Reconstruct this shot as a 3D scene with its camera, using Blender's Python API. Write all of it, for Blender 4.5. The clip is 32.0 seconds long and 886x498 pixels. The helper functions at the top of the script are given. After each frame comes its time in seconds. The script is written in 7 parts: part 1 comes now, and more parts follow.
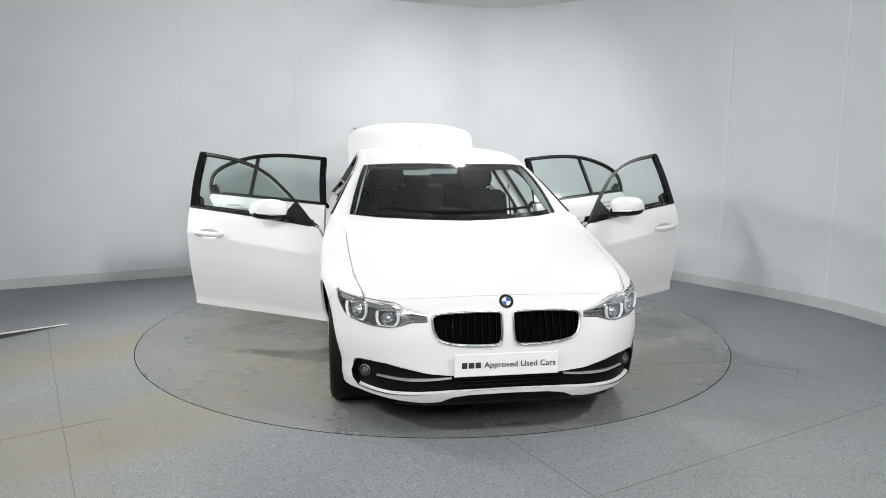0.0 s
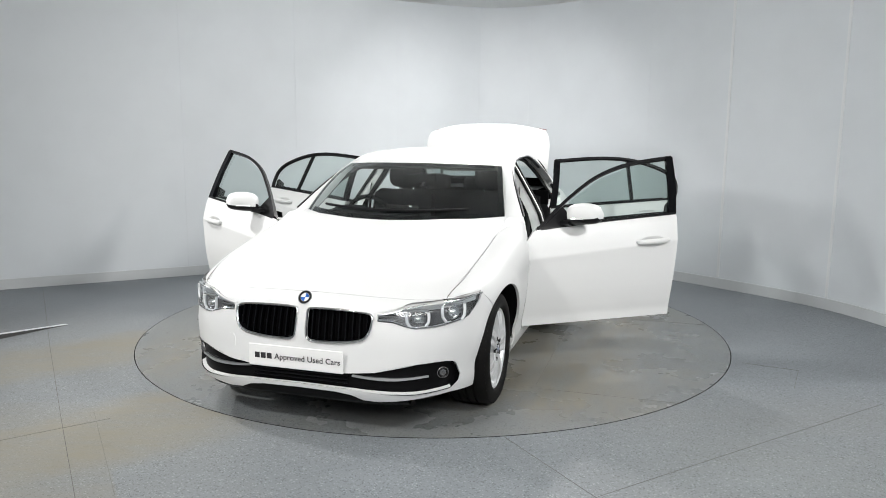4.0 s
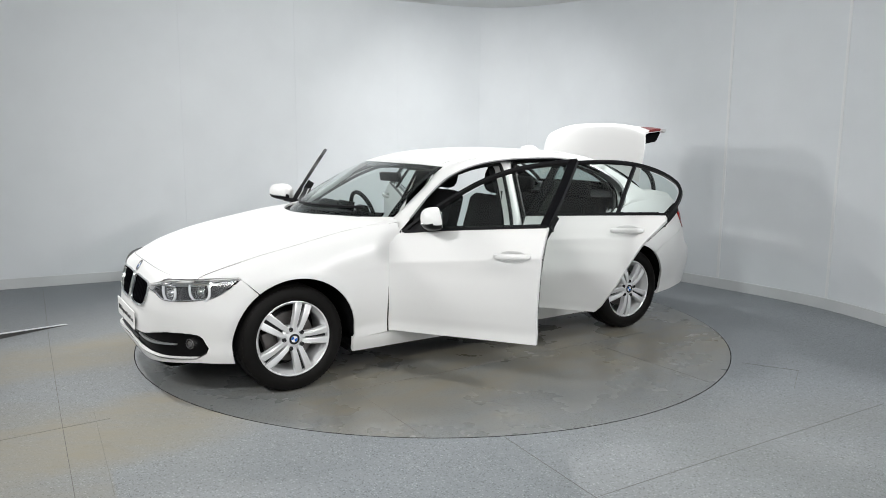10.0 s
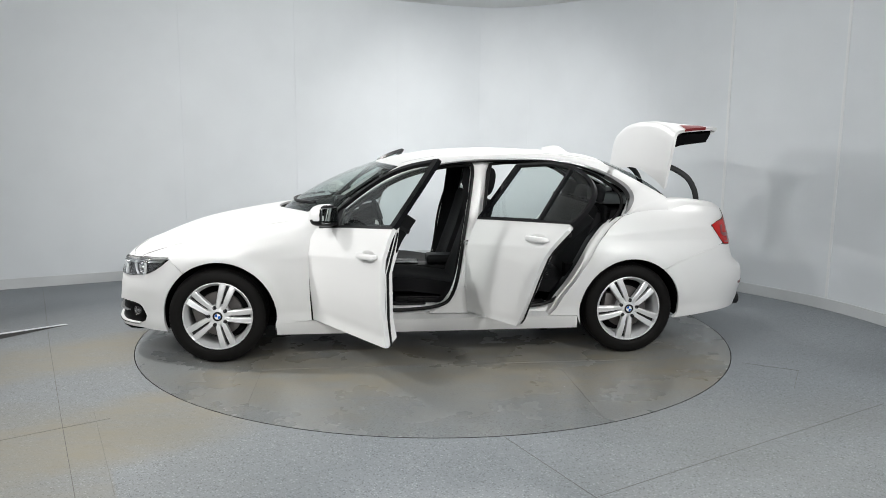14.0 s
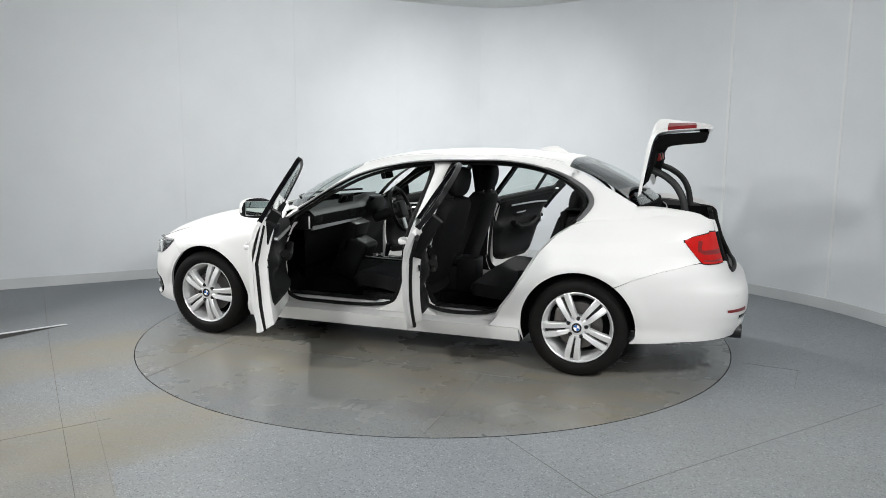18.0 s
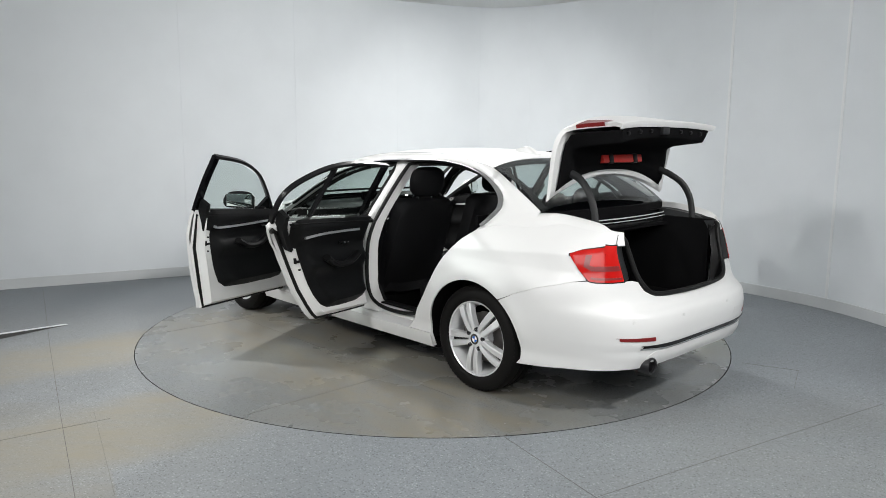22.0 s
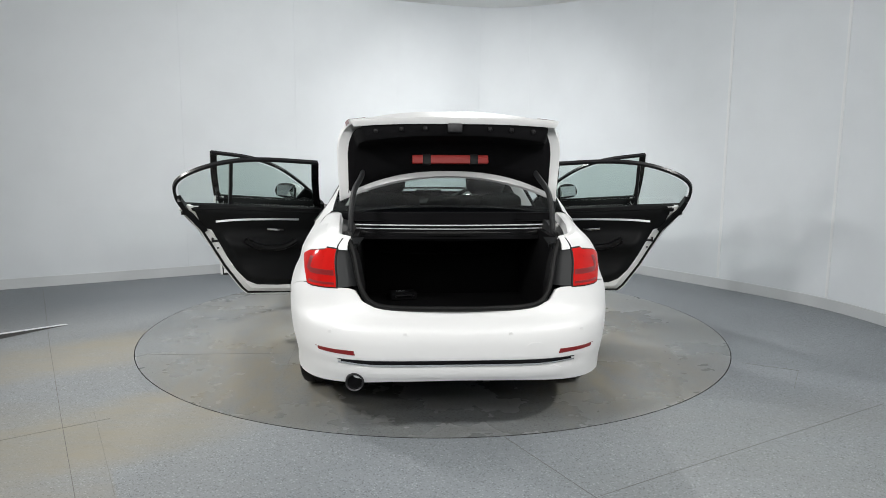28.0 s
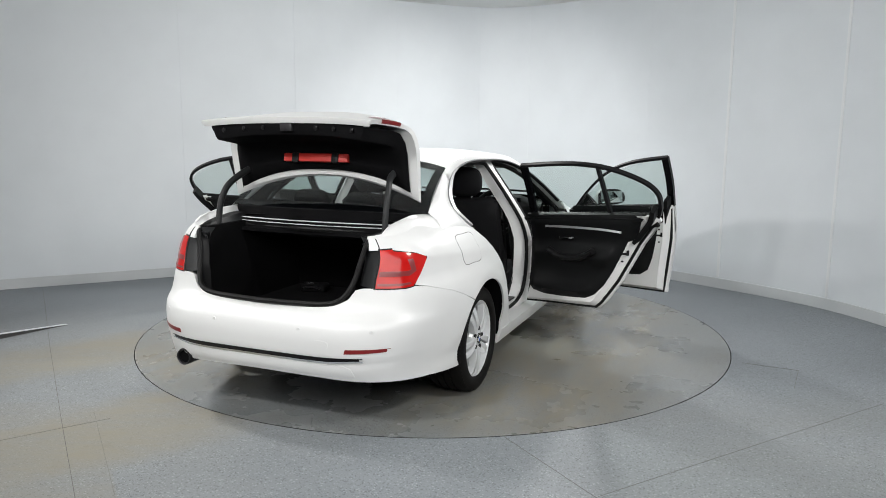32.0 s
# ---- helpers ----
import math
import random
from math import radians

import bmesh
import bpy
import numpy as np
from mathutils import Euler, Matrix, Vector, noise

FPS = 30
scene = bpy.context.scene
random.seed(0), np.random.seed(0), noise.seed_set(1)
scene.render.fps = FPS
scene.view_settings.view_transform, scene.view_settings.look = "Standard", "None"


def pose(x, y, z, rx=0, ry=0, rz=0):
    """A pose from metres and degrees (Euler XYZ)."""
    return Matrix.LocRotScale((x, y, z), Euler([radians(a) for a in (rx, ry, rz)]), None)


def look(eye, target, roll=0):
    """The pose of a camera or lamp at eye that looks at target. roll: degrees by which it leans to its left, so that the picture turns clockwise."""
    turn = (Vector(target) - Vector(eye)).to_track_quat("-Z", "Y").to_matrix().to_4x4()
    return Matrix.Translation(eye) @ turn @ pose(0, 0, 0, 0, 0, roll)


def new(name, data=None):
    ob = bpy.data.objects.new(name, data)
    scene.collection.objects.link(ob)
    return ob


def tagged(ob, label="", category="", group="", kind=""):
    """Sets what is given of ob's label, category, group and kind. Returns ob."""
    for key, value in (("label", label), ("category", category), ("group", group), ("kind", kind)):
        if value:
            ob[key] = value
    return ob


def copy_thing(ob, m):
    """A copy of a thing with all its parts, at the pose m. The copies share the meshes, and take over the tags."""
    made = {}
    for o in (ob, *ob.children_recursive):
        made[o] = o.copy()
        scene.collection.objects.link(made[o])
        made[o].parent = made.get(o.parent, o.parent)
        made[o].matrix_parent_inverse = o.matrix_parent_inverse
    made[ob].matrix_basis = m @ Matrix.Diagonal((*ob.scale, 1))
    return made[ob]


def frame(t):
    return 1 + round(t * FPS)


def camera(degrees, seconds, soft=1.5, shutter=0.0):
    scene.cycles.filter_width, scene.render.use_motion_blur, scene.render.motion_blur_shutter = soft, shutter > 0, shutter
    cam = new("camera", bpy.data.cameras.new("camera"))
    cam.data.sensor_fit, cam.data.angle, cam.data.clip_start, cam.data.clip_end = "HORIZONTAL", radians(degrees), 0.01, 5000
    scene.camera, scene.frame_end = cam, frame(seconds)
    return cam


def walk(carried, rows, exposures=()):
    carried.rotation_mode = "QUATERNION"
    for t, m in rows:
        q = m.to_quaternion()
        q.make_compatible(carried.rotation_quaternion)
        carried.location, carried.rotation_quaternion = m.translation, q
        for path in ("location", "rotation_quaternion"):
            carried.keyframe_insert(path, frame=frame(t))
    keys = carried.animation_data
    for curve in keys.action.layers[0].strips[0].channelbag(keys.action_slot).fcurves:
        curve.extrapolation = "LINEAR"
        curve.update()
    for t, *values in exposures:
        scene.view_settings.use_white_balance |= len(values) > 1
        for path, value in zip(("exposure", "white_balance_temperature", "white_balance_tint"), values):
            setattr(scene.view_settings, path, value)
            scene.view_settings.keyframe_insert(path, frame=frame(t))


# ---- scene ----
from mathutils import geometry

# ---- camera: on a fixed stand ----
cam = camera(62.5, 32.0, soft=0.9)
EYE = Vector((0.0, -5.724, 1.50))
YAW, TILT = radians(-0.661), radians(8.70)
AIM = EYE + Vector((-math.sin(YAW) * math.cos(TILT), math.cos(YAW) * math.cos(TILT), -math.sin(TILT)))
STAND = look(EYE, AIM, 0.44)
walk(cam, [(0.0, STAND), (32.0, STAND)], exposures=[(0.0, -0.06), (32.0, -0.06)])

# ---- world: a closed studio, almost no light from outside ----
world = bpy.data.worlds.new("world")
scene.world = world
world.use_nodes = True
world.node_tree.nodes["Background"].inputs["Color"].default_value = (0.6, 0.65, 0.7, 1)
world.node_tree.nodes["Background"].inputs["Strength"].default_value = 0.02

ROOM_H = 3.08


def lamp(name, eye, target, watts, sx, sy, colour=(1.0, 0.98, 0.95), spread=180):
    data = bpy.data.lights.new(name, "AREA")
    data.shape, data.size, data.size_y = "RECTANGLE", sx, sy
    data.energy, data.color, data.spread = watts, colour, radians(spread)
    ob = new(name, data)
    ob.matrix_world = look(eye, target)
    return ob


COOL = (0.985, 0.975, 0.960)
# name, eye, target, watts, size x, size y
LAMPS = [
    ("back_flood", (0.45, 0.90, 3.02), (0.70, 3.45, 0.40), 22.0, 0.40, 0.30, 100),
    ("back_flood", (0.40, 2.10, 3.02), (0.1, -0.8, 0.0), 33.0, 0.16, 0.16, 110),
    ("left_flood", (-3.45, -0.50, 3.0), (-0.8, -0.7, 0.0), 25, 0.14, 0.14, 90),
    ("left_flood", (-2.30, -4.40, 3.0), (-0.1, -0.8, 0.0), 32, 0.30, 0.30, 95),
    ("left_flood", (-5.6, -1.2, 2.55), (1.6, 0.8, 0.8), 19.0, 0.32, 0.32, 85),
    # two added fill lamps without a known source: floor and car, then left wall
    ("right_fill", (2.70, -3.90, 3.0), (0.6, -1.0, 0.0), 27, 0.20, 0.20, 100),
    ("right_fill", (2.9, 0.10, 3.0), (-4.2, 0.5, 0.7), 65.0, 0.70, 0.40, 100),
    # unseen wide fill, added to brighten faces turned towards the camera
    ("front_fill", (0.3, -5.9, 2.60), (0.2, -1.0, 0.5), 79.0, 4.6, 1.2, 150),
]
for lname, eye, target, watts, sx, sy, cone in LAMPS:
    lamp(lname, eye, target, watts, sx, sy, COOL, cone)


# ---- materials ----
def material(name, colour, rough=0.5, metal=0.0, coat=0.0, sheen=0.5):
    m = bpy.data.materials.new(name)
    m.use_nodes = True
    b = m.node_tree.nodes["Principled BSDF"]
    b.inputs["Base Color"].default_value = (*colour, 1)
    b.inputs["Roughness"].default_value = rough
    b.inputs["Metallic"].default_value = metal
    b.inputs["Coat Weight"].default_value = coat
    b.inputs["Coat Roughness"].default_value = 0.04
    b.inputs["Specular IOR Level"].default_value = sheen
    return m


def nodes_of(m):
    t = m.node_tree
    return t, t.nodes, t.links, t.nodes["Principled BSDF"]


def noise_tex(t, scale, detail=4.0, rough=0.5, where="Object", stretch=(1, 1, 1)):
    n, l = t.nodes, t.links
    co = n.new("ShaderNodeTexCoord")
    mp = n.new("ShaderNodeMapping")
    mp.inputs["Scale"].default_value = stretch
    l.new(co.outputs[where], mp.inputs["Vector"])
    tex = n.new("ShaderNodeTexNoise")
    tex.inputs["Scale"].default_value, tex.inputs["Detail"].default_value, tex.inputs["Roughness"].default_value = scale, detail, rough
    l.new(mp.outputs["Vector"], tex.inputs["Vector"])
    return tex


def ramp(t, socket, stops):
    r = t.nodes.new("ShaderNodeValToRGB")
    e = r.color_ramp.elements
    while len(e) < len(stops):
        e.new(0.5)
    for el, (p, c) in zip(e, stops):
        el.position, el.color = p, (*c, 1) if len(c) == 3 else c
    t.links.new(socket, r.inputs["Fac"])
    return r


def mix_rgb(t, fac, a, b, kind="MIX"):
    m = t.nodes.new("ShaderNodeMix")
    m.data_type, m.blend_type = "RGBA", kind
    for sock, v in ((m.inputs[0], fac), (m.inputs[6], a), (m.inputs[7], b)):
        if hasattr(v, "links"):
            t.links.new(v, sock)
        else:
            sock.default_value = v if isinstance(v, float) else (*v, 1)
    return m.outputs[2]


def bump(t, height, strength=0.2, dist=0.002):
    b = t.nodes.new("ShaderNodeBump")
    b.inputs["Strength"].default_value, b.inputs["Distance"].default_value = strength, dist
    t.links.new(height, b.inputs["Height"])
    t.links.new(b.outputs["Normal"], t.nodes["Principled BSDF"].inputs["Normal"])


def grainy(m, scale=60.0, strength=0.15, dist=0.001, vary=0.08, where="Object"):
    """Fine relief and a little variation of the base colour at two scales."""
    t, n, l, b = nodes_of(m)
    base = tuple(b.inputs["Base Color"].default_value)[:3]
    big, fine = noise_tex(t, 2.3, 3, where=where), noise_tex(t, scale, 4, where=where)
    lo, hi = tuple(c * (1 - vary) for c in base), tuple(min(1, c * (1 + vary)) for c in base)
    c1 = ramp(t, big.outputs["Fac"], [(0.35, lo), (0.65, hi)])
    c2 = mix_rgb(t, 0.35, c1.outputs["Color"], ramp(t, fine.outputs["Fac"], [(0.3, lo), (0.7, hi)]).outputs["Color"])
    l.new(c2, b.inputs["Base Color"])
    if strength:
        bump(t, fine.outputs["Fac"], strength, dist)
    return m


def vinyl(name, clean, dirt, dirt_mask, flecks=0.22, gloss=0.0):
    """Speckled safety vinyl with worn-in brown dirt."""
    m = material(name, clean, 0.42)
    t, n, l, b = nodes_of(m)
    fleck = n.new("ShaderNodeTexVoronoi")
    fleck.inputs["Scale"].default_value = 165.0
    co = n.new("ShaderNodeTexCoord")
    l.new(co.outputs["Object"], fleck.inputs["Vector"])
    sep = n.new("ShaderNodeSeparateColor")
    l.new(fleck.outputs["Color"], sep.inputs["Color"])
    light = ramp(t, sep.outputs["Red"], [(0.0, (0, 0, 0)), (0.90, (0, 0, 0)), (0.97, (1, 1, 1))])
    dark = ramp(t, sep.outputs["Green"], [(0.80, (0, 0, 0)), (0.95, (1, 1, 1))])
    fine = noise_tex(t, 140.0, 3, 0.7)
    mid = noise_tex(t, 1.1, 5, 0.6)
    base = mix_rgb(t, ramp(t, mid.outputs["Fac"], [(0.3, (0, 0, 0)), (0.7, (1, 1, 1))]).outputs["Color"],
                   tuple(c * 0.90 for c in clean), tuple(c * 1.10 for c in clean))
    base = mix_rgb(t, ramp(t, fine.outputs["Fac"], [(0.38, (0, 0, 0)), (0.62, (1, 1, 1))]).outputs["Color"],
                   mix_rgb(t, 1.0, base, (0.86, 0.86, 0.86), "MULTIPLY"), base)
    base = mix_rgb(t, mix_rgb(t, 0.25, dark.outputs["Color"], (0, 0, 0)), base, tuple(c * 0.40 for c in clean))
    base = mix_rgb(t, mix_rgb(t, flecks, (0, 0, 0), light.outputs["Color"]), base, (0.62, 0.66, 0.68))
    mask = dirt_mask(t)
    base = mix_rgb(t, mask, base, mix_rgb(t, fine.outputs["Fac"], tuple(c * 0.85 for c in dirt), dirt))
    scuff = ramp(t, noise_tex(t, 4.2, 12, 0.82, stretch=(0.8, 1.5, 1)).outputs["Fac"], [(0.57, (0.0,) * 3), (0.70, (0.55,) * 3)])
    base = mix_rgb(t, maths(t, "MULTIPLY", scuff.outputs["Color"], mask), base, tuple(c * 0.55 for c in dirt))
    l.new(base, b.inputs["Base Color"])
    rough = ramp(t, mid.outputs["Fac"], [(0.3, (0.36 - gloss,) * 3), (0.7, (0.50 - gloss,) * 3)])
    l.new(rough.outputs["Color"], b.inputs["Roughness"])
    bump(t, fine.outputs["Fac"], 0.12, 0.001)
    return m


def maths(t, op, a, b=None, c=None):
    n = t.nodes.new("ShaderNodeMath")
    n.operation, n.use_clamp = op, False
    for s, v in zip(n.inputs, (a, b, c)):
        if v is None:
            continue
        if hasattr(v, "links"):
            t.links.new(v, s)
        else:
            s.default_value = v
    return n.outputs[0]


def band(t, v, lo, hi, soft):
    """1 between lo and hi, fading out over soft."""
    a = t.nodes.new("ShaderNodeMapRange")
    a.interpolation_type = "SMOOTHSTEP"
    for k, x in (("From Min", lo - soft), ("From Max", lo + soft)):
        a.inputs[k].default_value = x
    t.links.new(v, a.inputs["Value"])
    b = t.nodes.new("ShaderNodeMapRange")
    b.interpolation_type = "SMOOTHSTEP"
    for k, x in (("From Min", hi - soft), ("From Max", hi + soft), ("To Min", 1.0), ("To Max", 0.0)):
        b.inputs[k].default_value = x
    t.links.new(v, b.inputs["Value"])
    return maths(t, "MULTIPLY", a.outputs[0], b.outputs[0])


def dirt_on_floor(t):
    """The tyre-borne dirt lies where vehicles drive on and off, beyond the turntable's left edge."""
    co = t.nodes.new("ShaderNodeTexCoord")
    xyz = t.nodes.new("ShaderNodeSeparateXYZ")
    t.links.new(co.outputs["Object"], xyz.inputs["Vector"])
    wob = noise_tex(t, 1.3, 10, 0.72)
    off = maths(t, "MULTIPLY_ADD", wob.outputs["Fac"], 1.2, -0.6)
    # two wheel tracks that run slantwise on to the turntable
    across = maths(t, "ADD", maths(t, "MULTIPLY_ADD", xyz.outputs["X"], -0.757, xyz.outputs["Y"]), maths(t, "MULTIPLY", off, 0.55))
    one = band(t, across, 0.50, 1.50, 0.28)
    two = band(t, across, -1.45, -0.35, 0.25)
    lane = maths(t, "MAXIMUM", one, two)
    side = band(t, maths(t, "ADD", xyz.outputs["X"], off), -9.0, -0.95, 0.40)
    faint = maths(t, "MULTIPLY", band(t, maths(t, "ADD", xyz.outputs["Y"], off), -3.4, -1.6, 0.3), band(t, xyz.outputs["X"], 0.8, 4.0, 0.6))
    streak = ramp(t, noise_tex(t, 2.4, 8, 0.75, stretch=(0.7, 1.8, 1)).outputs["Fac"], [(0.32, (0.42,) * 3), (0.62, (1, 1, 1))])
    both = maths(t, "ADD", maths(t, "MULTIPLY", lane, side), maths(t, "MULTIPLY", faint, 0.18))
    film_ = maths(t, "MULTIPLY", band(t, maths(t, "ADD", xyz.outputs["X"], off), -9.0, -0.75, 0.5), band(t, xyz.outputs["Y"], -9.0, 0.4, 0.6))
    both = maths(t, "MAXIMUM", maths(t, "MULTIPLY", both, 1.1), maths(t, "MULTIPLY", film_, 0.18))
    # the older sheet beside the joint is soiled all over
    joint = maths(t, "ADD", maths(t, "MULTIPLY", xyz.outputs["X"], 0.882), maths(t, "MULTIPLY", xyz.outputs["Y"], 0.471))
    old = maths(t, "MULTIPLY", band(t, joint, -9.0, -2.505, 0.012), band(t, maths(t, "ADD", xyz.outputs["Y"], maths(t, "MULTIPLY", off, 0.4)), -9.0, -1.75, 0.25))
    both = maths(t, "MAXIMUM", both, maths(t, "MULTIPLY", old, 0.62))
    grit = ramp(t, noise_tex(t, 7.0, 8, 0.78, stretch=(0.7, 2.0, 1)).outputs["Fac"], [(0.60, (0.0,) * 3), (0.74, (1, 1, 1))])
    both = maths(t, "MULTIPLY", both, maths(t, "MULTIPLY_ADD", grit.outputs["Color"], 0.35, 1.0))
    return maths(t, "MULTIPLY", maths(t, "MULTIPLY", both, streak.outputs["Color"]), 0.85)


def dirt_on_table(t):
    """Trodden dirt along both sides of the parked car, blotchy, thinner towards the rim."""
    co = t.nodes.new("ShaderNodeTexCoord")
    xyz = t.nodes.new("ShaderNodeSeparateXYZ")
    t.links.new(co.outputs["Object"], xyz.inputs["Vector"])
    wob = noise_tex(t, 0.9, 10, 0.74)
    off = maths(t, "MULTIPLY_ADD", wob.outputs["Fac"], 1.5, -0.75)
    across = maths(t, "ADD", maths(t, "ABSOLUTE", xyz.outputs["X"]), off)
    along = maths(t, "ADD", xyz.outputs["Y"], off)
    sides = maths(t, "MULTIPLY", band(t, across, 0.35, 1.75, 0.35), band(t, along, -1.7, 1.9, 0.45))
    streak = ramp(t, noise_tex(t, 2.6, 7, 0.72, stretch=(1.7, 0.6, 1)).outputs["Fac"], [(0.34, (0.15,) * 3), (0.62, (1, 1, 1))])
    blotch = ramp(t, noise_tex(t, 1.1, 7, 0.7).outputs["Fac"], [(0.38, (0.0,) * 3), (0.70, (1, 1, 1))])
    scuffs = ramp(t, noise_tex(t, 5.5, 8, 0.75, stretch=(1.0, 2.4, 1)).outputs["Fac"], [(0.56, (0.0,) * 3), (0.72, (1, 1, 1))])
    wide = maths(t, "MAXIMUM", sides, maths(t, "MULTIPLY", blotch.outputs["Color"], 0.55))
    dirty = maths(t, "MULTIPLY", maths(t, "MULTIPLY", wide, streak.outputs["Color"]), 0.95)
    return maths(t, "MINIMUM", maths(t, "ADD", dirty, maths(t, "MULTIPLY", scuffs.outputs["Color"], 0.25)), 1.0)


FLOOR = vinyl("speckled_vinyl", (0.245, 0.266, 0.284), (0.282, 0.258, 0.200), dirt_on_floor, 0.30, -0.17)
TABLE = vinyl("turntable_vinyl", (0.215, 0.230, 0.236), (0.245, 0.224, 0.174), dirt_on_table, 0.14, 0.15)
WALL = grainy(material("wall_panel", (0.73, 0.765, 0.79), 0.55), 300, 0.05, 0.0005, 0.025)
TRIM = grainy(material("joint_trim", (0.78, 0.80, 0.81), 0.45), 200, 0.0, 0, 0.03)
SKIRT = grainy(material("skirting", (0.60, 0.62, 0.63), 0.5), 200, 0.05, 0.0005, 0.06)
CEILING = grainy(material("ceiling_paint", (0.72, 0.73, 0.73), 0.7), 200, 0.05, 0.0005, 0.03)
SEAM = grainy(material("seam_dark", (0.105, 0.10, 0.09), 0.6), 200, 0.0, 0, 0.1)
WORN_SEAM = grainy(material("worn_seam", (0.135, 0.128, 0.112), 0.6), 200, 0.0, 0, 0.2)
PIT = material("pit_black", (0.01, 0.01, 0.01), 0.9)
STEEL = grainy(material("dull_steel", (0.085, 0.085, 0.083), 0.6, 0.2), 90, 0.1, 0.0005, 0.12)


def finish(bm, name, mats, smooth=None):
    me = bpy.data.meshes.new(name)
    bm.normal_update()
    if smooth is not None:
        for f in bm.faces:
            f.smooth = True
        for e in bm.edges:
            if len(e.link_faces) == 2 and e.calc_face_angle(0) > radians(smooth):
                e.smooth = False
    bm.to_mesh(me)
    bm.free()
    for m in (mats if isinstance(mats, (list, tuple)) else [mats]):
        me.materials.append(m)
    return me


def thing(name, bm, mats, smooth=None, **tags):
    return tagged(new(name, finish(bm, name, mats, smooth)), **tags)


def part(name, bm, mats, parent, label="", smooth=40, at=None):
    ob = new(name, finish(bm, name, mats, smooth))
    ob.parent = parent
    if at is not None:
        ob.matrix_local = at
    if label:
        ob["label"] = label
    return ob


def box(bm, x0, x1, y0, y1, z0, z1, mat=0, m=None):
    vs = [bm.verts.new((x, y, z)) for x in (x0, x1) for y in (y0, y1) for z in (z0, z1)]
    if m is not None:
        for v in vs:
            v.co = m @ v.co
    for q in ((0, 1, 3, 2), (4, 6, 7, 5), (0, 4, 5, 1), (2, 3, 7, 6), (0, 2, 6, 4), (1, 5, 7, 3)):
        bm.faces.new([vs[i] for i in q]).material_index = mat
    return vs


# ---- the studio ----
TABLE_R = 2.233


def wall_line():
    """Plan of the wall: straight on one side, rounded at the back, bowed on the other; counter-clockwise from far left."""
    pts = [Vector(p) for p in ((-7.2, -0.22), (-6.0, 0.392), (-4.85, 0.975), (-3.75, 1.533), (-2.66, 2.085), (-1.57, 2.638), (-0.46, 3.185),
                               (0.55, 3.58), (1.15, 3.47), (1.68, 3.05), (2.31, 2.305), (2.892, 1.575), (3.21, 1.15), (3.51, 0.64), (3.69, 0.02), (3.78, -0.9), (3.80, -2.2), (3.80, -8.0))]
    out = []
    for i in range(len(pts) - 1):
        a, b, c, d = pts[max(i - 1, 0)], pts[i], pts[i + 1], pts[min(i + 2, len(pts) - 1)]
        for k in range(8):
            u = k / 8
            out.append(0.5 * ((2 * b) + (c - a) * u + (2 * a - 5 * b + 4 * c - d) * u * u + (3 * b - a - 3 * c + d) * u ** 3))
    return out + [pts[-1]]


LINE = wall_line()


def strip(line, z0, z1, inner, outer, name, mats, parent=None, label=""):
    """A band of wall that follows a line in plan, from inner to outer metres behind its face."""
    bm = bmesh.new()
    rows = []
    for i, p in enumerate(line):
        d = (line[min(i + 1, len(line) - 1)] - line[max(i - 1, 0)]).normalized()
        nrm = Vector((-d.y, d.x))
        rows.append([bm.verts.new((*(p + nrm * o), z)) for o, z in ((inner, z0), (inner, z1), (outer, z1), (outer, z0))])
    for a, b in zip(rows, rows[1:]):
        for k in range(4):
            bm.faces.new((a[k], a[(k + 1) % 4], b[(k + 1) % 4], b[k]))
    bm.faces.new(rows[0][::-1])
    bm.faces.new(rows[-1])
    bmesh.ops.recalc_face_normals(bm, faces=bm.faces)
    if parent:
        return part(name, bm, mats, parent, label, 30)
    return thing(name, bm, mats, 30)


wall_back = tagged(strip(LINE, 0, ROOM_H, 0.03, 0.16, "wall_back", WALL), "pale grey curved studio wall of tall flush panels", "wall", kind="structure")
JOINTS = [8, 16, 24, 32, 40, 48, 56, 64, 80, 88, 104, 120, 128]
ends = [0] + JOINTS + [len(LINE) - 1]
for a, b in zip(ends, ends[1:]):
    seg = [p.copy() for p in LINE[a:b + 1]]
    seg[0] += (seg[1] - seg[0]).normalized() * 0.0004
    seg[-1] += (seg[-2] - seg[-1]).normalized() * 0.0004
    strip(seg, 0, ROOM_H, 0.0, 0.03, "wall_panel", WALL, wall_back)
for j in (88, 104):
    d = (LINE[j + 1] - LINE[j - 1]).normalized()
    strip([LINE[j] - d * 0.013, LINE[j], LINE[j] + d * 0.013], 0.11, ROOM_H, -0.006, 0.0, "joint_strip", TRIM, wall_back, "white joint strip")
tagged(strip(LINE, 0, 0.10, -0.014, 0.0, "baseboard", SKIRT), "low pale grey skirting along the studio wall", "skirting", kind="structure")

bm = bmesh.new()
box(bm, -7.35, -7.2, -8.0, -0.1, 0, ROOM_H)
thing("wall_left", bm, WALL, label="plain pale grey studio side wall", category="wall", kind="structure")
bm = bmesh.new()
box(bm, -7.35, 3.96, -8.15, -8.0, 0, ROOM_H)
thing("wall_front", bm, WALL, label="plain pale grey studio wall behind the stand", category="wall", kind="structure")
bm = bmesh.new()
box(bm, -7.4, 4.0, -8.2, 4.2, ROOM_H, ROOM_H + 0.12)
thing("ceiling", bm, CEILING, label="plain off-white flat studio ceiling", category="ceiling", kind="structure")

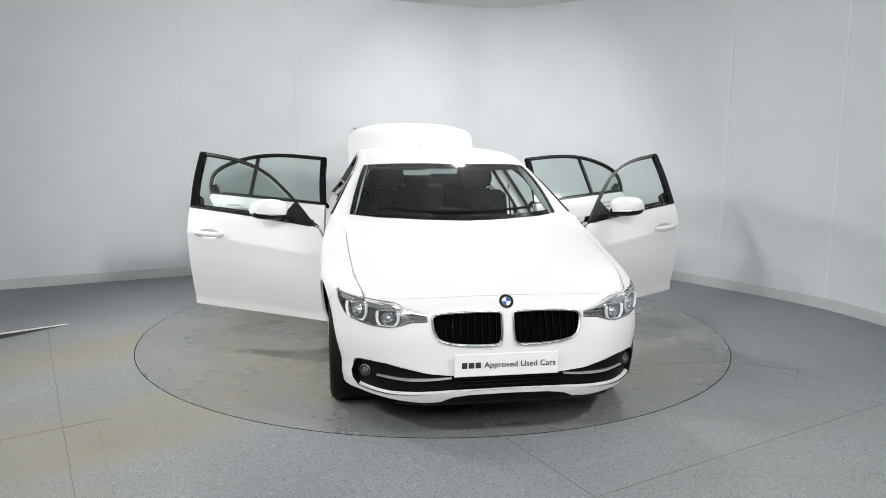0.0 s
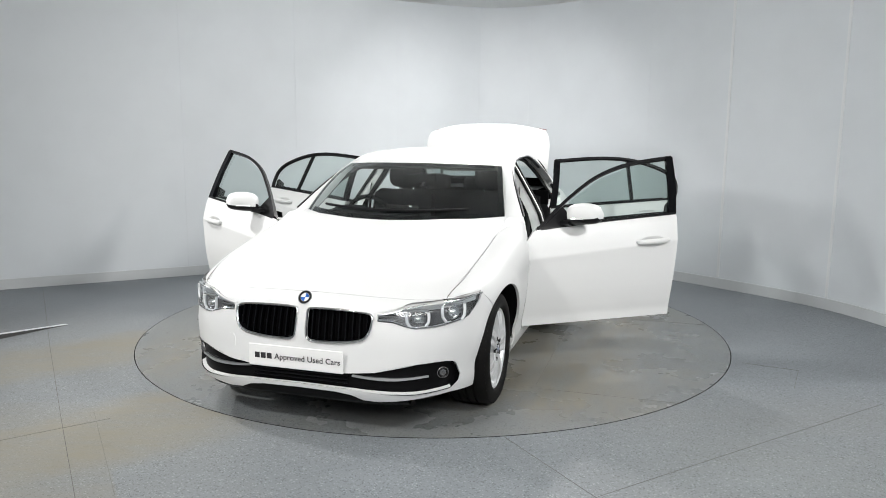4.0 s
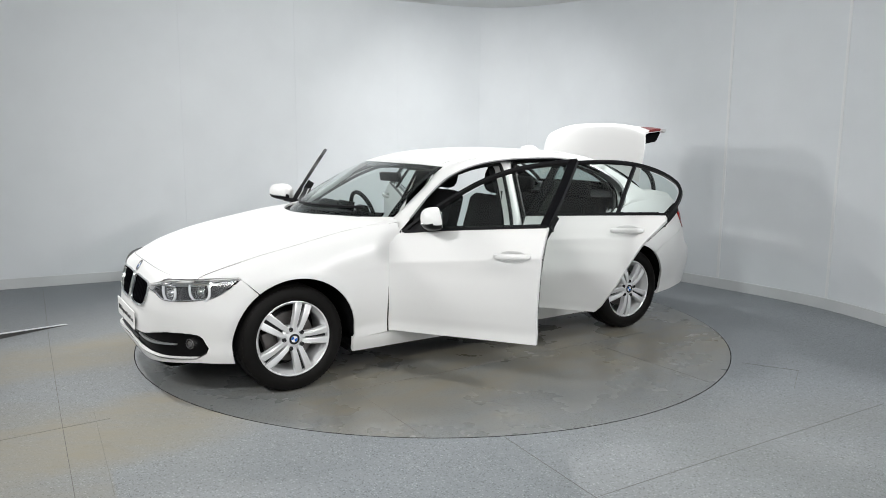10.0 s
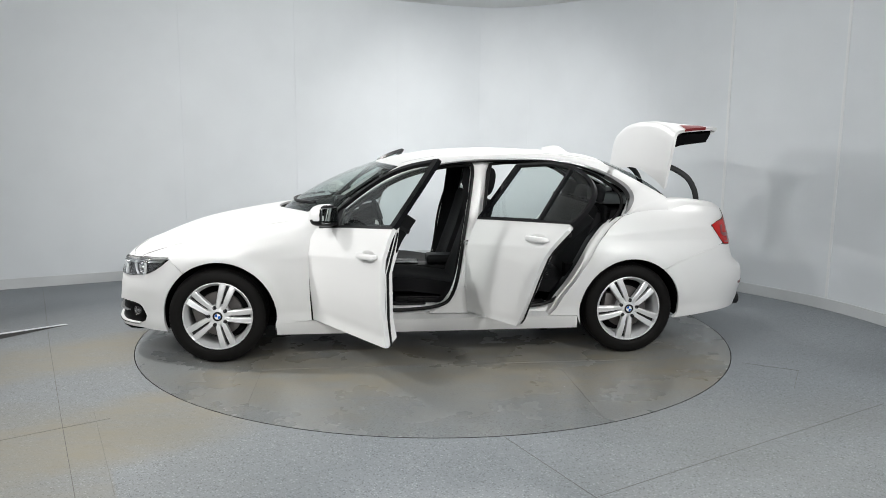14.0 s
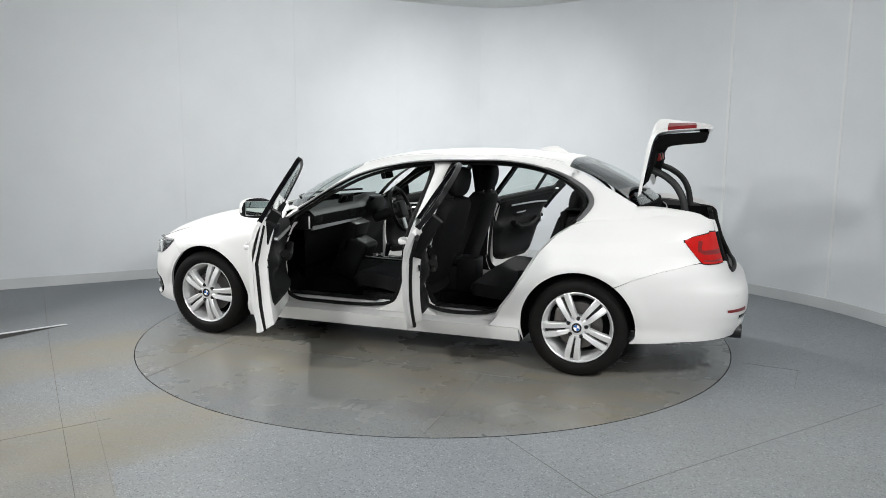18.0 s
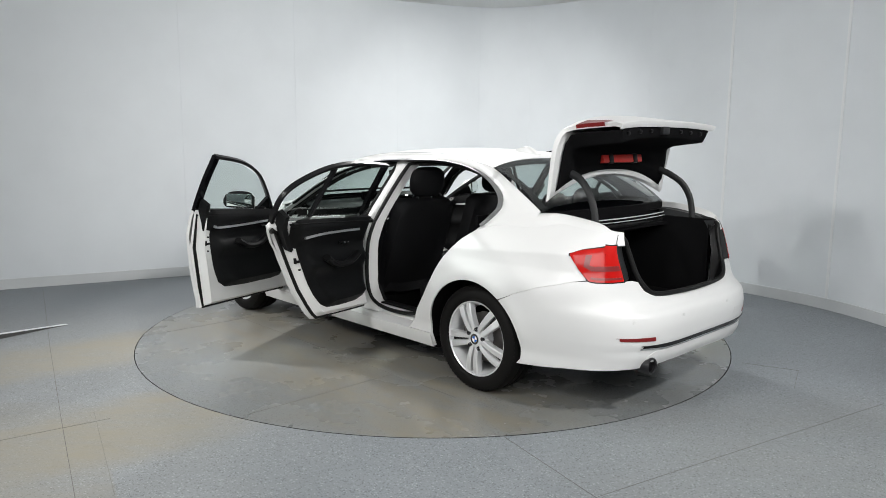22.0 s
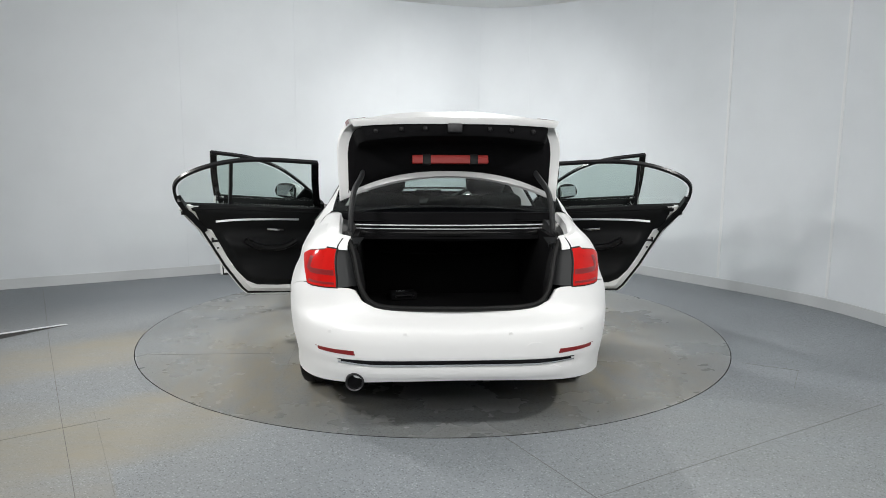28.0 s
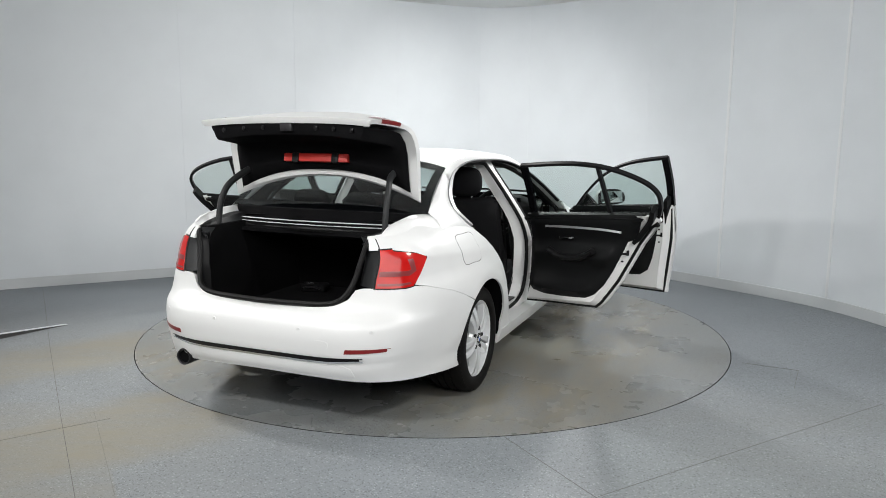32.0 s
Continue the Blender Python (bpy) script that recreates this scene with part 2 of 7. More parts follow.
# floor with the turntable's round pit
bm = bmesh.new()
N = 128
ring = [bm.verts.new((TABLE_R * math.cos(2 * math.pi * i / N), TABLE_R * math.sin(2 * math.pi * i / N), 0)) for i in range(N)]
deep = [bm.verts.new((v.co.x, v.co.y, -0.15)) for v in ring]
outer = []
for i in range(N):
    c, s = math.cos(2 * math.pi * i / N), math.sin(2 * math.pi * i / N)
    k = min(8.3 / max(abs(c), 1e-6), 8.3 / max(abs(s), 1e-6))
    outer.append(bm.verts.new((c * k, s * k, 0)))
for i in range(N):
    j = (i + 1) % N
    bm.faces.new((ring[i], outer[i], outer[j], ring[j])).material_index = 0
    bm.faces.new((ring[i], ring[j], deep[j], deep[i])).material_index = 1
bm.faces.new(deep).material_index = 1
floor = thing("floor", bm, [FLOOR, PIT], label="blue-grey speckled vinyl studio floor with brown dirt", category="floor", kind="structure")


def floor_seam(points, w=0.004, parent=None, z=0.0012, look_of=SEAM):
    bm = bmesh.new()
    for a, b in zip(points, points[1:]):
        a, b = Vector(a), Vector(b)
        d = (b - a).normalized()
        nrm = Vector((-d.y, d.x)) * w / 2
        a, b = a - d * w / 2, b + d * w / 2
        vs = [bm.verts.new((*q, zz)) for zz in (z, -0.001) for q in (a + nrm, a - nrm, b - nrm, b + nrm)]
        bm.faces.new(vs[:4])
        for k in range(4):
            bm.faces.new((vs[k], vs[4 + k], vs[4 + (k + 1) % 4], vs[(k + 1) % 4]))
    bmesh.ops.recalc_face_normals(bm, faces=bm.faces)
    return part("seam", bm, look_of, parent, "", None)


floor_seam([(-3.835, 1.326), (-2.759, -0.619), (-1.994, -1.978), (-1.494, -2.855), (-0.9, -3.9)], 0.0026, floor)
floor_seam([(0.361, -2.215), (0.687, -2.84), (0.95, -3.36)], 0.0022, floor)
floor_seam([(0.687, -2.84), (1.463, -2.383), (2.6, -1.72)], 0.0014, floor, 0.0012, WORN_SEAM)
floor_seam([(2.09, -0.955), (2.399, -1.12), (2.20, -1.47)], 0.0022, floor)
floor_seam([(-1.869, -1.871), (-1.327, -2.854), (-1.1, -3.25)], 0.0012, floor, 0.0012, WORN_SEAM)
floor_seam([(-2.145, -2.274), (-1.73, -1.984)], 0.0012, floor, 0.0012, WORN_SEAM)

# the round turntable in the floor
bm = bmesh.new()
R1 = TABLE_R - 0.006
top = [bm.verts.new((R1 * math.cos(2 * math.pi * i / N), R1 * math.sin(2 * math.pi * i / N), 0.001)) for i in range(N)]
low = [bm.verts.new((v.co.x, v.co.y, -0.12)) for v in top]
bm.faces.new(top)
for i in range(N):
    j = (i + 1) % N
    bm.faces.new((top[i], low[i], low[j], top[j])).material_index = 1
bm.faces.new(low[::-1]).material_index = 1
turntable = thing("turntable", bm, [TABLE, PIT], label="round motorised turntable with worn dirty grey vinyl, flush in the floor", category="turntable")

# its deck is laid in panels
floor_seam([(0.90, -1.225), (1.87, -1.225)], 0.0012, turntable, 0.0022, WORN_SEAM)
floor_seam([(1.03, -1.225), (1.03, 1.3)], 0.0010, turntable, 0.0022, WORN_SEAM)
floor_seam([(1.03, 0.72), (2.08, 0.72)], 0.0010, turntable, 0.0022, WORN_SEAM)
# tapered threshold strip beside the drive-on lane
bm = bmesh.new()
A, B = Vector((-2.92, -0.03, 0)), Vector((-3.75, -1.23, 0))
side = Vector((0.81, -0.58, 0)) * -0.030
vs = []
for p, h in ((A, 0.004), (A.lerp(B, 0.5), 0.052), (B, 0.100)):
    for q in (p, p + side):
        for z in (0.0, max(h - 0.006, 0.001), h):
            vs.append(bm.verts.new(q + Vector((0, 0, z))))
for k in range(2):
    o = k * 6
    for a, b, mi in ((0, 1, 1), (1, 2, 0), (2, 5, 0), (5, 4, 0), (4, 3, 1), (3, 0, 1)):
        bm.faces.new((vs[o + a], vs[o + b], vs[o + 6 + b], vs[o + 6 + a])).material_index = mi
for o in (0, 12):
    bm.faces.new([vs[o + i] for i in (0, 1, 2, 5, 4, 3)])
bmesh.ops.recalc_face_normals(bm, faces=bm.faces)
thing("wedge_strip", bm, [TRIM, STEEL], label="thin tapered white-topped steel wedge strip on the floor", category="ramp")


# ======== the car: x forward, y to its left, z up; origin on the ground midway between the axles ========
def paint_material():
    m = material("white_paint", (0.665, 0.67, 0.667), 0.45, 0.0, 0.4)
    m.node_tree.nodes["Principled BSDF"].inputs["Coat Roughness"].default_value = 0.28
    return grainy(m, 900, 0.0, 0, 0.012)


PAINT = paint_material()
JAMB = grainy(material("jamb_paint", (0.74, 0.74, 0.735), 0.42), 300, 0.0, 0, 0.03)
TRIM_BLACK = grainy(material("satin_black_trim", (0.010, 0.010, 0.011), 0.32, sheen=0.13), 300, 0.1, 0.0004, 0.15)
GLOSS_BLACK = material("gloss_black", (0.004, 0.004, 0.005), 0.06, 0, 0.0, 0.18)
PLASTIC = grainy(material("black_plastic", (0.0075, 0.0075, 0.008), 0.42, sheen=0.16), 500, 0.25, 0.0005, 0.15)
SOFT = grainy(material("soft_trim", (0.006, 0.0063, 0.0068), 0.5, sheen=0.13), 700, 0.3, 0.0005, 0.15)
CLOTH = grainy(material("seat_cloth", (0.008, 0.008, 0.009), 0.8, sheen=0.15), 900, 0.5, 0.0008, 0.2)
CARPET = grainy(material("carpet", (0.005, 0.005, 0.0055), 0.95, sheen=0.05), 1200, 0.6, 0.001, 0.3)
NOSE_BLACK = grainy(material("nose_plastic", (0.004, 0.004, 0.0045), 0.45, sheen=0.10), 500, 0.2, 0.0005, 0.15)
RUBBER = grainy(material("tyre_rubber", (0.0065, 0.0062, 0.006), 0.62, sheen=0.12), 400, 0.2, 0.0005, 0.2)
SEAL = material("rubber_seal", (0.006, 0.006, 0.006), 0.5, sheen=0.2)
ARM_GREY = grainy(material("hinge_cover", (0.017, 0.018, 0.019), 0.5, sheen=0.3), 400, 0.15, 0.0004, 0.1)
HEADLINER = grainy(material("headliner", (0.16, 0.16, 0.155), 0.9), 900, 0.3, 0.0005, 0.05)
CHROME = material("chrome", (0.78, 0.79, 0.80), 0.12, 1.0)
DARK_SATIN = grainy(material("dark_satin_trim", (0.30, 0.303, 0.307), 0.32, 0.9), 500, 0.05, 0.0003, 0.04)
SATIN = grainy(material("satin_aluminium", (0.62, 0.63, 0.64), 0.35, 0.9), 500, 0.05, 0.0003, 0.04)
ALLOY = grainy(material("silver_alloy", (0.72, 0.73, 0.74), 0.30, 0.35, 0.4), 300, 0.0, 0, 0.04)
DISC = grainy(material("brake_iron", (0.16, 0.15, 0.145), 0.45, 0.8), 200, 0.1, 0.0005, 0.2)
PIPE = grainy(material("tailpipe_steel", (0.03, 0.03, 0.032), 0.45, 0.6), 200, 0.05, 0.0004, 0.2)
EDGE_SHINE = material("pale_edge_shine", (0.55, 0.56, 0.57), 0.35)
BLUE = material("badge_blue", (0.02, 0.12, 0.45), 0.25, 0, 0.5)
WHITE = material("badge_white", (0.8, 0.8, 0.8), 0.3, 0, 0.5)
RED_CASE = grainy(material("red_case", (0.40, 0.018, 0.012), 0.5), 300, 0.1, 0.0005, 0.08)
RED_DARK = material("dark_red_lens", (0.17, 0.004, 0.005), 0.3, 0, 0.3)
BOARD = grainy(material("board_white", (0.80, 0.80, 0.79), 0.4), 300, 0.0, 0, 0.01)
PRINT = material("print_grey", (0.022, 0.022, 0.025), 0.5)
MIRROR = material("mirror_glass", (0.85, 0.87, 0.87), 0.02, 1.0)
REFLECT = material("lamp_reflector", (0.80, 0.81, 0.82), 0.12, 0.95)
LAMP_DARK = material("lamp_inner_grey", (0.25, 0.25, 0.255), 0.25, 0.85)
DRL = material("light_guide", (0.72, 0.74, 0.76), 0.2, 0, 0.3)


def red_lens():
    m = material("red_lens", (0.46, 0.009, 0.008), 0.12, 0, 0.15, 0.22)
    t, n, l, b = nodes_of(m)
    tex = noise_tex(t, 14, 2)
    r = ramp(t, tex.outputs["Fac"], [(0.35, (0.41, 0.006, 0.005)), (0.65, (0.48, 0.010, 0.008))])
    l.new(r.outputs["Color"], b.inputs["Base Color"])
    return m


RED = red_lens()


def glass(name, tint, gloss=1.0):
    """Thin automotive glass: tinted see-through pane with Fresnel reflection."""
    m = bpy.data.materials.new(name)
    m.use_nodes = True
    t = m.node_tree
    t.nodes.remove(t.nodes["Principled BSDF"])
    out = t.nodes["Material Output"]
    tr, gl, mx, fr = (t.nodes.new(k) for k in ("ShaderNodeBsdfTransparent", "ShaderNodeBsdfGlossy", "ShaderNodeMixShader", "ShaderNodeLayerWeight"))
    tr.inputs["Color"].default_value = (*tint, 1)
    gl.inputs["Roughness"].default_value = 0.05
    gl.inputs["Color"].default_value = (gloss, gloss, gloss, 1)
    fr.inputs["Blend"].default_value = 0.5
    five = maths(t, "POWER", fr.outputs["Facing"], 4.5)
    t.links.new(maths(t, "MULTIPLY_ADD", five, 0.80, 0.045), mx.inputs[0])
    t.links.new(tr.outputs[0], mx.inputs[1])
    t.links.new(gl.outputs[0], mx.inputs[2])
    t.links.new(mx.outputs[0], out.inputs["Surface"])
    return m


GLASS = glass("side_glass", (0.74, 0.81, 0.79))
SCREEN = glass("windscreen_glass", (0.70, 0.77, 0.75))
REAR_GLASS = glass("rear_glass", (0.60, 0.66, 0.65))
CLEAR = glass("clear_lens", (0.93, 0.94, 0.95))


# ---- small geometry kit ----
def curve_of(*pairs):
    """A smooth monotone curve through (x, y) pairs."""
    xs, ys = [float(p[0]) for p in pairs], [float(p[1]) for p in pairs]
    n = len(xs)
    d = [(ys[i + 1] - ys[i]) / (xs[i + 1] - xs[i]) for i in range(n - 1)]
    m = [d[0]] + [0.0 if d[i - 1] * d[i] <= 0 else 2 * d[i - 1] * d[i] / (d[i - 1] + d[i]) for i in range(1, n - 1)] + [d[-1]]
    xs_, ys_, m_ = np.array(xs), np.array(ys), np.array(m)

    def f(x):
        x = np.clip(np.asarray(x, float), xs_[0], xs_[-1])
        i = np.clip(np.searchsorted(xs_, x, "right") - 1, 0, n - 2)
        h = xs_[i + 1] - xs_[i]
        u = (x - xs_[i]) / h
        return ((1 + 2 * u) * (1 - u) ** 2 * ys_[i] + u * (1 - u) ** 2 * h * m_[i]
                + u * u * (3 - 2 * u) * ys_[i + 1] + u * u * (u - 1) * h * m_[i + 1])
    return f


def smoothstep(a, b, x):
    u = np.clip((np.asarray(x, float) - a) / (b - a), 0, 1)
    return u * u * (3 - 2 * u)


def spline(pts, k=6, closed=False):
    """Catmull-Rom line through points of any dimension."""
    pts = [np.array(p, float) for p in pts]
    n, out = len(pts), []
    for i in range(n if closed else n - 1):
        g = (lambda j: pts[j % n]) if closed else (lambda j: pts[min(max(j, 0), n - 1)])
        a, b, c, d = g(i - 1), g(i), g(i + 1), g(i + 2)
        for s in range(k):
            u = s / k
            out.append(0.5 * (2 * b + (c - a) * u + (2 * a - 5 * b + 4 * c - d) * u * u + (3 * b - a - 3 * c + d) * u ** 3))
    return out if closed else out + [pts[-1]]


def inside(poly, p):
    x, y = p[:, 0], p[:, 1]
    res = np.zeros(len(p), bool)
    for (x0, y0), (x1, y1) in zip(poly, np.roll(poly, -1, 0)):
        cond = (y0 > y) != (y1 > y)
        if y0 != y1:
            res ^= cond & (x < (x1 - x0) * (y - y0) / (y1 - y0) + x0)
    return res


def nearest_on(poly, p):
    """The nearest point of a closed polygon's edge to each of p, and the distance."""
    a, b = poly, np.roll(poly, -1, 0)
    ab = b - a
    t = np.clip(((p[:, None] - a) * ab).sum(2) / np.maximum((ab ** 2).sum(1), 1e-12), 0, 1)
    q = a + t[..., None] * ab
    d = np.linalg.norm(q - p[:, None], axis=2)
    k = d.argmin(1)
    return q[np.arange(len(p)), k], d.min(1)


def sheet(poly, to3d, step=0.02, holes=(), lip=0.0, flip=False, corners=True, sy=None):
    """A skin: the polygon (in a surface's own coordinates), less the holes, meshed and laid on the surface."""
    poly = np.array(poly, float)
    holes = [np.array(h, float) for h in holes]
    lo, hi = poly.min(0), poly.max(0)
    nx, ny = max(2, int(np.ceil((hi[0] - lo[0]) / step))), max(2, int(np.ceil((hi[1] - lo[1]) / (sy or step))))
    gx, gy = np.linspace(lo[0], hi[0], nx + 1), np.linspace(lo[1], hi[1], ny + 1)
    nodes = np.stack(np.meshgrid(gx, gy, indexing="ij"), -1)
    cen = (nodes[:-1, :-1] + nodes[1:, 1:]) / 2
    keep = inside(poly, cen.reshape(-1, 2))
    for h in holes:
        keep &= ~inside(h, cen.reshape(-1, 2))
    keep = keep.reshape(nx, ny)
    pad = np.zeros((nx + 2, ny + 2), int)
    pad[1:-1, 1:-1] = keep
    around = pad[:-1, :-1] + pad[1:, :-1] + pad[:-1, 1:] + pad[1:, 1:]
    used, rim = around > 0, (around > 0) & (around < 4)
    flat = nodes.copy()
    idx = np.argwhere(rim)
    if len(idx):
        p = nodes[rim]
        best, dist = nearest_on(poly, p)
        for h in holes:
            q, d = nearest_on(h, p)
            best = np.where((d < dist)[:, None], q, best)
            dist = np.minimum(d, dist)
        flat[rim] = best
        if corners:
            for loop in [poly] + holes:
                turn = np.roll(loop, -1, 0) - loop
                back = loop - np.roll(loop, 1, 0)
                ang = np.abs(np.arctan2(back[:, 0] * turn[:, 1] - back[:, 1] * turn[:, 0], (back * turn).sum(1)))
                for c in loop[ang > radians(28)]:
                    d = np.linalg.norm(flat[rim] - c, axis=1)
                    flat[tuple(idx[d.argmin()])] = c
    bm = bmesh.new()
    pts = to3d(flat[used])
    vid = -np.ones(used.shape, int)
    vid[used] = np.arange(used.sum())
    vs = [bm.verts.new(q) for q in pts]
    for i, j in np.argwhere(keep):
        q = [vs[vid[i, j]], vs[vid[i + 1, j]], vs[vid[i + 1, j + 1]], vs[vid[i, j + 1]]]
        bm.faces.new(q[::-1] if flip else q)
    bmesh.ops.dissolve_degenerate(bm, dist=0.0004, edges=bm.edges)
    if lip:
        bm.normal_update()
        nrm = {v: v.normal.copy() for v in bm.verts}
        edges = [e for e in bm.edges if e.is_boundary]
        ext = bmesh.ops.extrude_edge_only(bm, edges=edges)
        src = {tuple(round(c, 6) for c in v.co): n for v, n in nrm.items()}
        for v in ext["geom"]:
            if isinstance(v, bmesh.types.BMVert):
                n = src.get(tuple(round(c, 6) for c in v.co))
                if n is not None:
                    v.co -= n * lip
    return bm


def mirrored(bm, both=False):
    """The same on the other side of the car; with both, the two halves in one."""
    if both:
        flat = [f for f in bm.faces if all(abs(v.co.y) < 0.004 for v in f.verts)]
        bmesh.ops.delete(bm, geom=flat, context="FACES")
        for v in bm.verts:
            if abs(v.co.y) < 0.004:
                v.co.y = 0
    out = bmesh.new() if not both else bm
    src = list(bm.faces)
    vm = {}
    for v in list(bm.verts):
        if both and abs(v.co.y) < 1e-5:
            vm[v] = v
        else:
            vm[v] = out.verts.new((v.co.x, -v.co.y, v.co.z))
    for f in src:
        try:
            g = out.faces.new([vm[v] for v in reversed(f.verts)])
            g.material_index, g.smooth = f.material_index, f.smooth
        except ValueError:
            pass
    return out


def shifted(bm, m):
    bmesh.ops.transform(bm, matrix=m, verts=bm.verts)
    return bm


def joined(*bms):
    a = bms[0]
    for b in bms[1:]:
        me = bpy.data.meshes.new("tmp")
        b.to_mesh(me)
        a.from_mesh(me)
        bpy.data.meshes.remove(me)
        b.free()
    return a


def tinted(bm, k):
    for f in bm.faces:
        f.material_index = k
    return bm


def loft(rows, close_u=False, close_v=False, caps=False, flip=False):
    bm = bmesh.new()
    vs = [[bm.verts.new(p) for p in r] for r in rows]
    n, m = len(vs), len(vs[0])
    for i in range(n if close_u else n - 1):
        for j in range(m if close_v else m - 1):
            q = [vs[i][j], vs[(i + 1) % n][j], vs[(i + 1) % n][(j + 1) % m], vs[i][(j + 1) % m]]
            bm.faces.new(q[::-1] if flip else q)
    if caps:
        bm.faces.new(vs[0] if not flip else vs[0][::-1])
        bm.faces.new(vs[-1][::-1] if not flip else vs[-1])
    return bm


def lathe(profile, n=48, sweep=2 * math.pi):
    """Turn (radius, y) pairs about the y axis."""
    rows = [[(r * math.cos(sweep * i / n), y, r * math.sin(sweep * i / n)) for r, y in profile] for i in range(n)]
    return loft(rows, close_u=True)


def tube(path, r, n=8, closed=False, flat=1.0):
    path = [Vector(p) for p in path]
    rows, ref = [], None
    for i, p in enumerate(path):
        a = path[i - 1] if (i or closed) else p
        b = path[(i + 1) % len(path)] if (i + 1 < len(path) or closed) else p
        t = (b - a).normalized()
        if ref is None:
            ref = Vector((0, 0, 1)) if abs(t.z) < 0.9 else Vector((1, 0, 0))
        u = (ref - t * ref.dot(t)).normalized()
        ref = u
        w = t.cross(u)
        rr = r(i / (len(path) - 1)) if callable(r) else r
        rows.append([p + u * rr * math.cos(2 * math.pi * k / n) + w * rr * flat * math.sin(2 * math.pi * k / n) for k in range(n)])
    bm = loft(rows, close_u=closed, close_v=True, caps=not closed)
    bmesh.ops.recalc_face_normals(bm, faces=bm.faces)
    return bm


def rbox(sx, sy, sz, r=0.02, seg=3, m=None):
    """A box with rounded edges round the origin."""
    bm = bmesh.new()
    bmesh.ops.create_cube(bm, size=1)
    bmesh.ops.scale(bm, vec=(sx, sy, sz), verts=bm.verts)
    bmesh.ops.bevel(bm, geom=list(bm.edges), offset=min(r, 0.49 * min(sx, sy, sz)), segments=seg, profile=0.6, affect="EDGES")
    if m is not None:
        shifted(bm, m)
    return bm


def ribbon(path, normal, w, d, closed=False, bias=0.5, rise=0.0):
    """A rectangular strip along a line on a surface: w across, d deep below the surface; normal(p) gives its outward way."""
    path = [Vector(p) for p in path]
    rows = []
    for i, p in enumerate(path):
        a = path[i - 1] if (i or closed) else p
        b = path[(i + 1) % len(path)] if (i + 1 < len(path) or closed) else p
        t = (b - a).normalized()
        nn = normal(p)
        nn = (nn - t * nn.dot(t)).normalized()
        s = t.cross(nn)
        ww = w(i / max(1, len(path) - 1)) if callable(w) else w
        rows.append([p + s * (ww * x) + nn * y for x, y in ((-bias, rise), (-bias, -d), (1 - bias, -d), (1 - bias, rise))])
    bm = loft(rows, close_u=closed, close_v=True, caps=not closed)
    bmesh.ops.recalc_face_normals(bm, faces=bm.faces)
    return bm


# ---- the body's form ----
HALF_W = 0.905
WB = 1.405
prof = curve_of((0.10, 0.80), (0.18, 0.838), (0.24, 0.860), (0.285, 0.868), (0.33, 0.868), (0.40, 0.880), (0.52, 0.897), (0.64, 0.904), (0.72, 0.904),
                (0.785, 0.897), (0.85, 0.884), (0.90, 0.870), (0.95, 0.848), (1.00, 0.818), (1.10, 0.755))
nose = curve_of((0.10, 2.08), (0.20, 2.145), (0.27, 2.170), (0.33, 2.165), (0.42, 2.150), (0.52, 2.135), (0.62, 2.110), (0.68, 2.090), (0.73, 2.055), (0.80, 1.98), (1.1, 1.7))
tail = curve_of((0.10, -2.280), (0.20, -2.330), (0.30, -2.375), (0.36, -2.400), (0.40, -2.404), (0.425, -2.416), (0.50, -2.420), (0.575, -2.405), (0.60, -2.380), (0.63, -2.335), (0.68, -2.305), (0.78, -2.280), (0.92, -2.245), (1.05, -2.225), (1.2, -2.210))
crown_f = curve_of((0.55, 1.02), (0.80, 1.005), (1.05, 0.985), (1.25, 0.955), (1.46, 0.917), (1.67, 0.868), (1.85, 0.806), (1.98, 0.752), (2.06, 0.716), (2.2, 0.66))
start_f = curve_of((0.60, 0.74), (1.0, 0.70), (1.40, 0.665), (1.75, 0.655), (2.06, 0.64))
power_f = curve_of((0.70, 5.0), (1.0, 3.4), (1.4, 2.3), (2.0, 1.9))
crown_r = curve_of((-2.30, 1.066), (-2.15, 1.085), (-1.90, 1.105), (-1.70, 1.125), (-1.40, 1.15))
START_R, POW_R, Q_R, Q_F = 0.80, 2.6, 4.2, 3.2
XA_F, XA_R = 1.0, -1.2
NF, MF, NR, MR = 2.6, 4.3, 3.3, 4.5


def outline_table():
    """The body's plan outline at bumper height, by the length along it from the middle of the nose to the middle of the tail."""
    rows = []
    xf0, xr0 = float(nose(0.5)), float(tail(0.5))
    for f in np.concatenate([np.linspace(0, 1, 400) ** 2.4]):
        a = f * math.pi / 2
        c, s = math.cos(a) ** (2 / NF), math.sin(a) ** (2 / MF)
        rows.append((XA_F + (xf0 - XA_F) * c, s, c ** 5, 0.0))
    for x in np.linspace(XA_F, XA_R, 200)[1:-1]:
        rows.append((x, 1.0, 0.0, 0.0))
    for f in np.concatenate([np.linspace(1, 0, 400) ** 2.4]):
        a = f * math.pi / 2
        c, s = math.cos(a) ** (2 / NR), math.sin(a) ** (2 / MR)
        rows.append((XA_R + (xr0 - XA_R) * c, s, 0.0, c ** 3))
    t = np.array(rows)
    d = np.hypot(np.diff(t[:, 0]), np.diff(t[:, 1] * HALF_W))
    return np.concatenate([[0], np.cumsum(d)]), t


S_LEN, S_TAB = outline_table()
S_END = float(S_LEN[-1])


def s_at(x):
    """Length along the outline where the side has this x."""
    return float(np.interp(-x, -S_TAB[:, 0], S_LEN))


def s_front(y):
    k = len(S_LEN) // 2
    return float(np.interp(y / HALF_W, S_TAB[:k, 1], S_LEN[:k]))


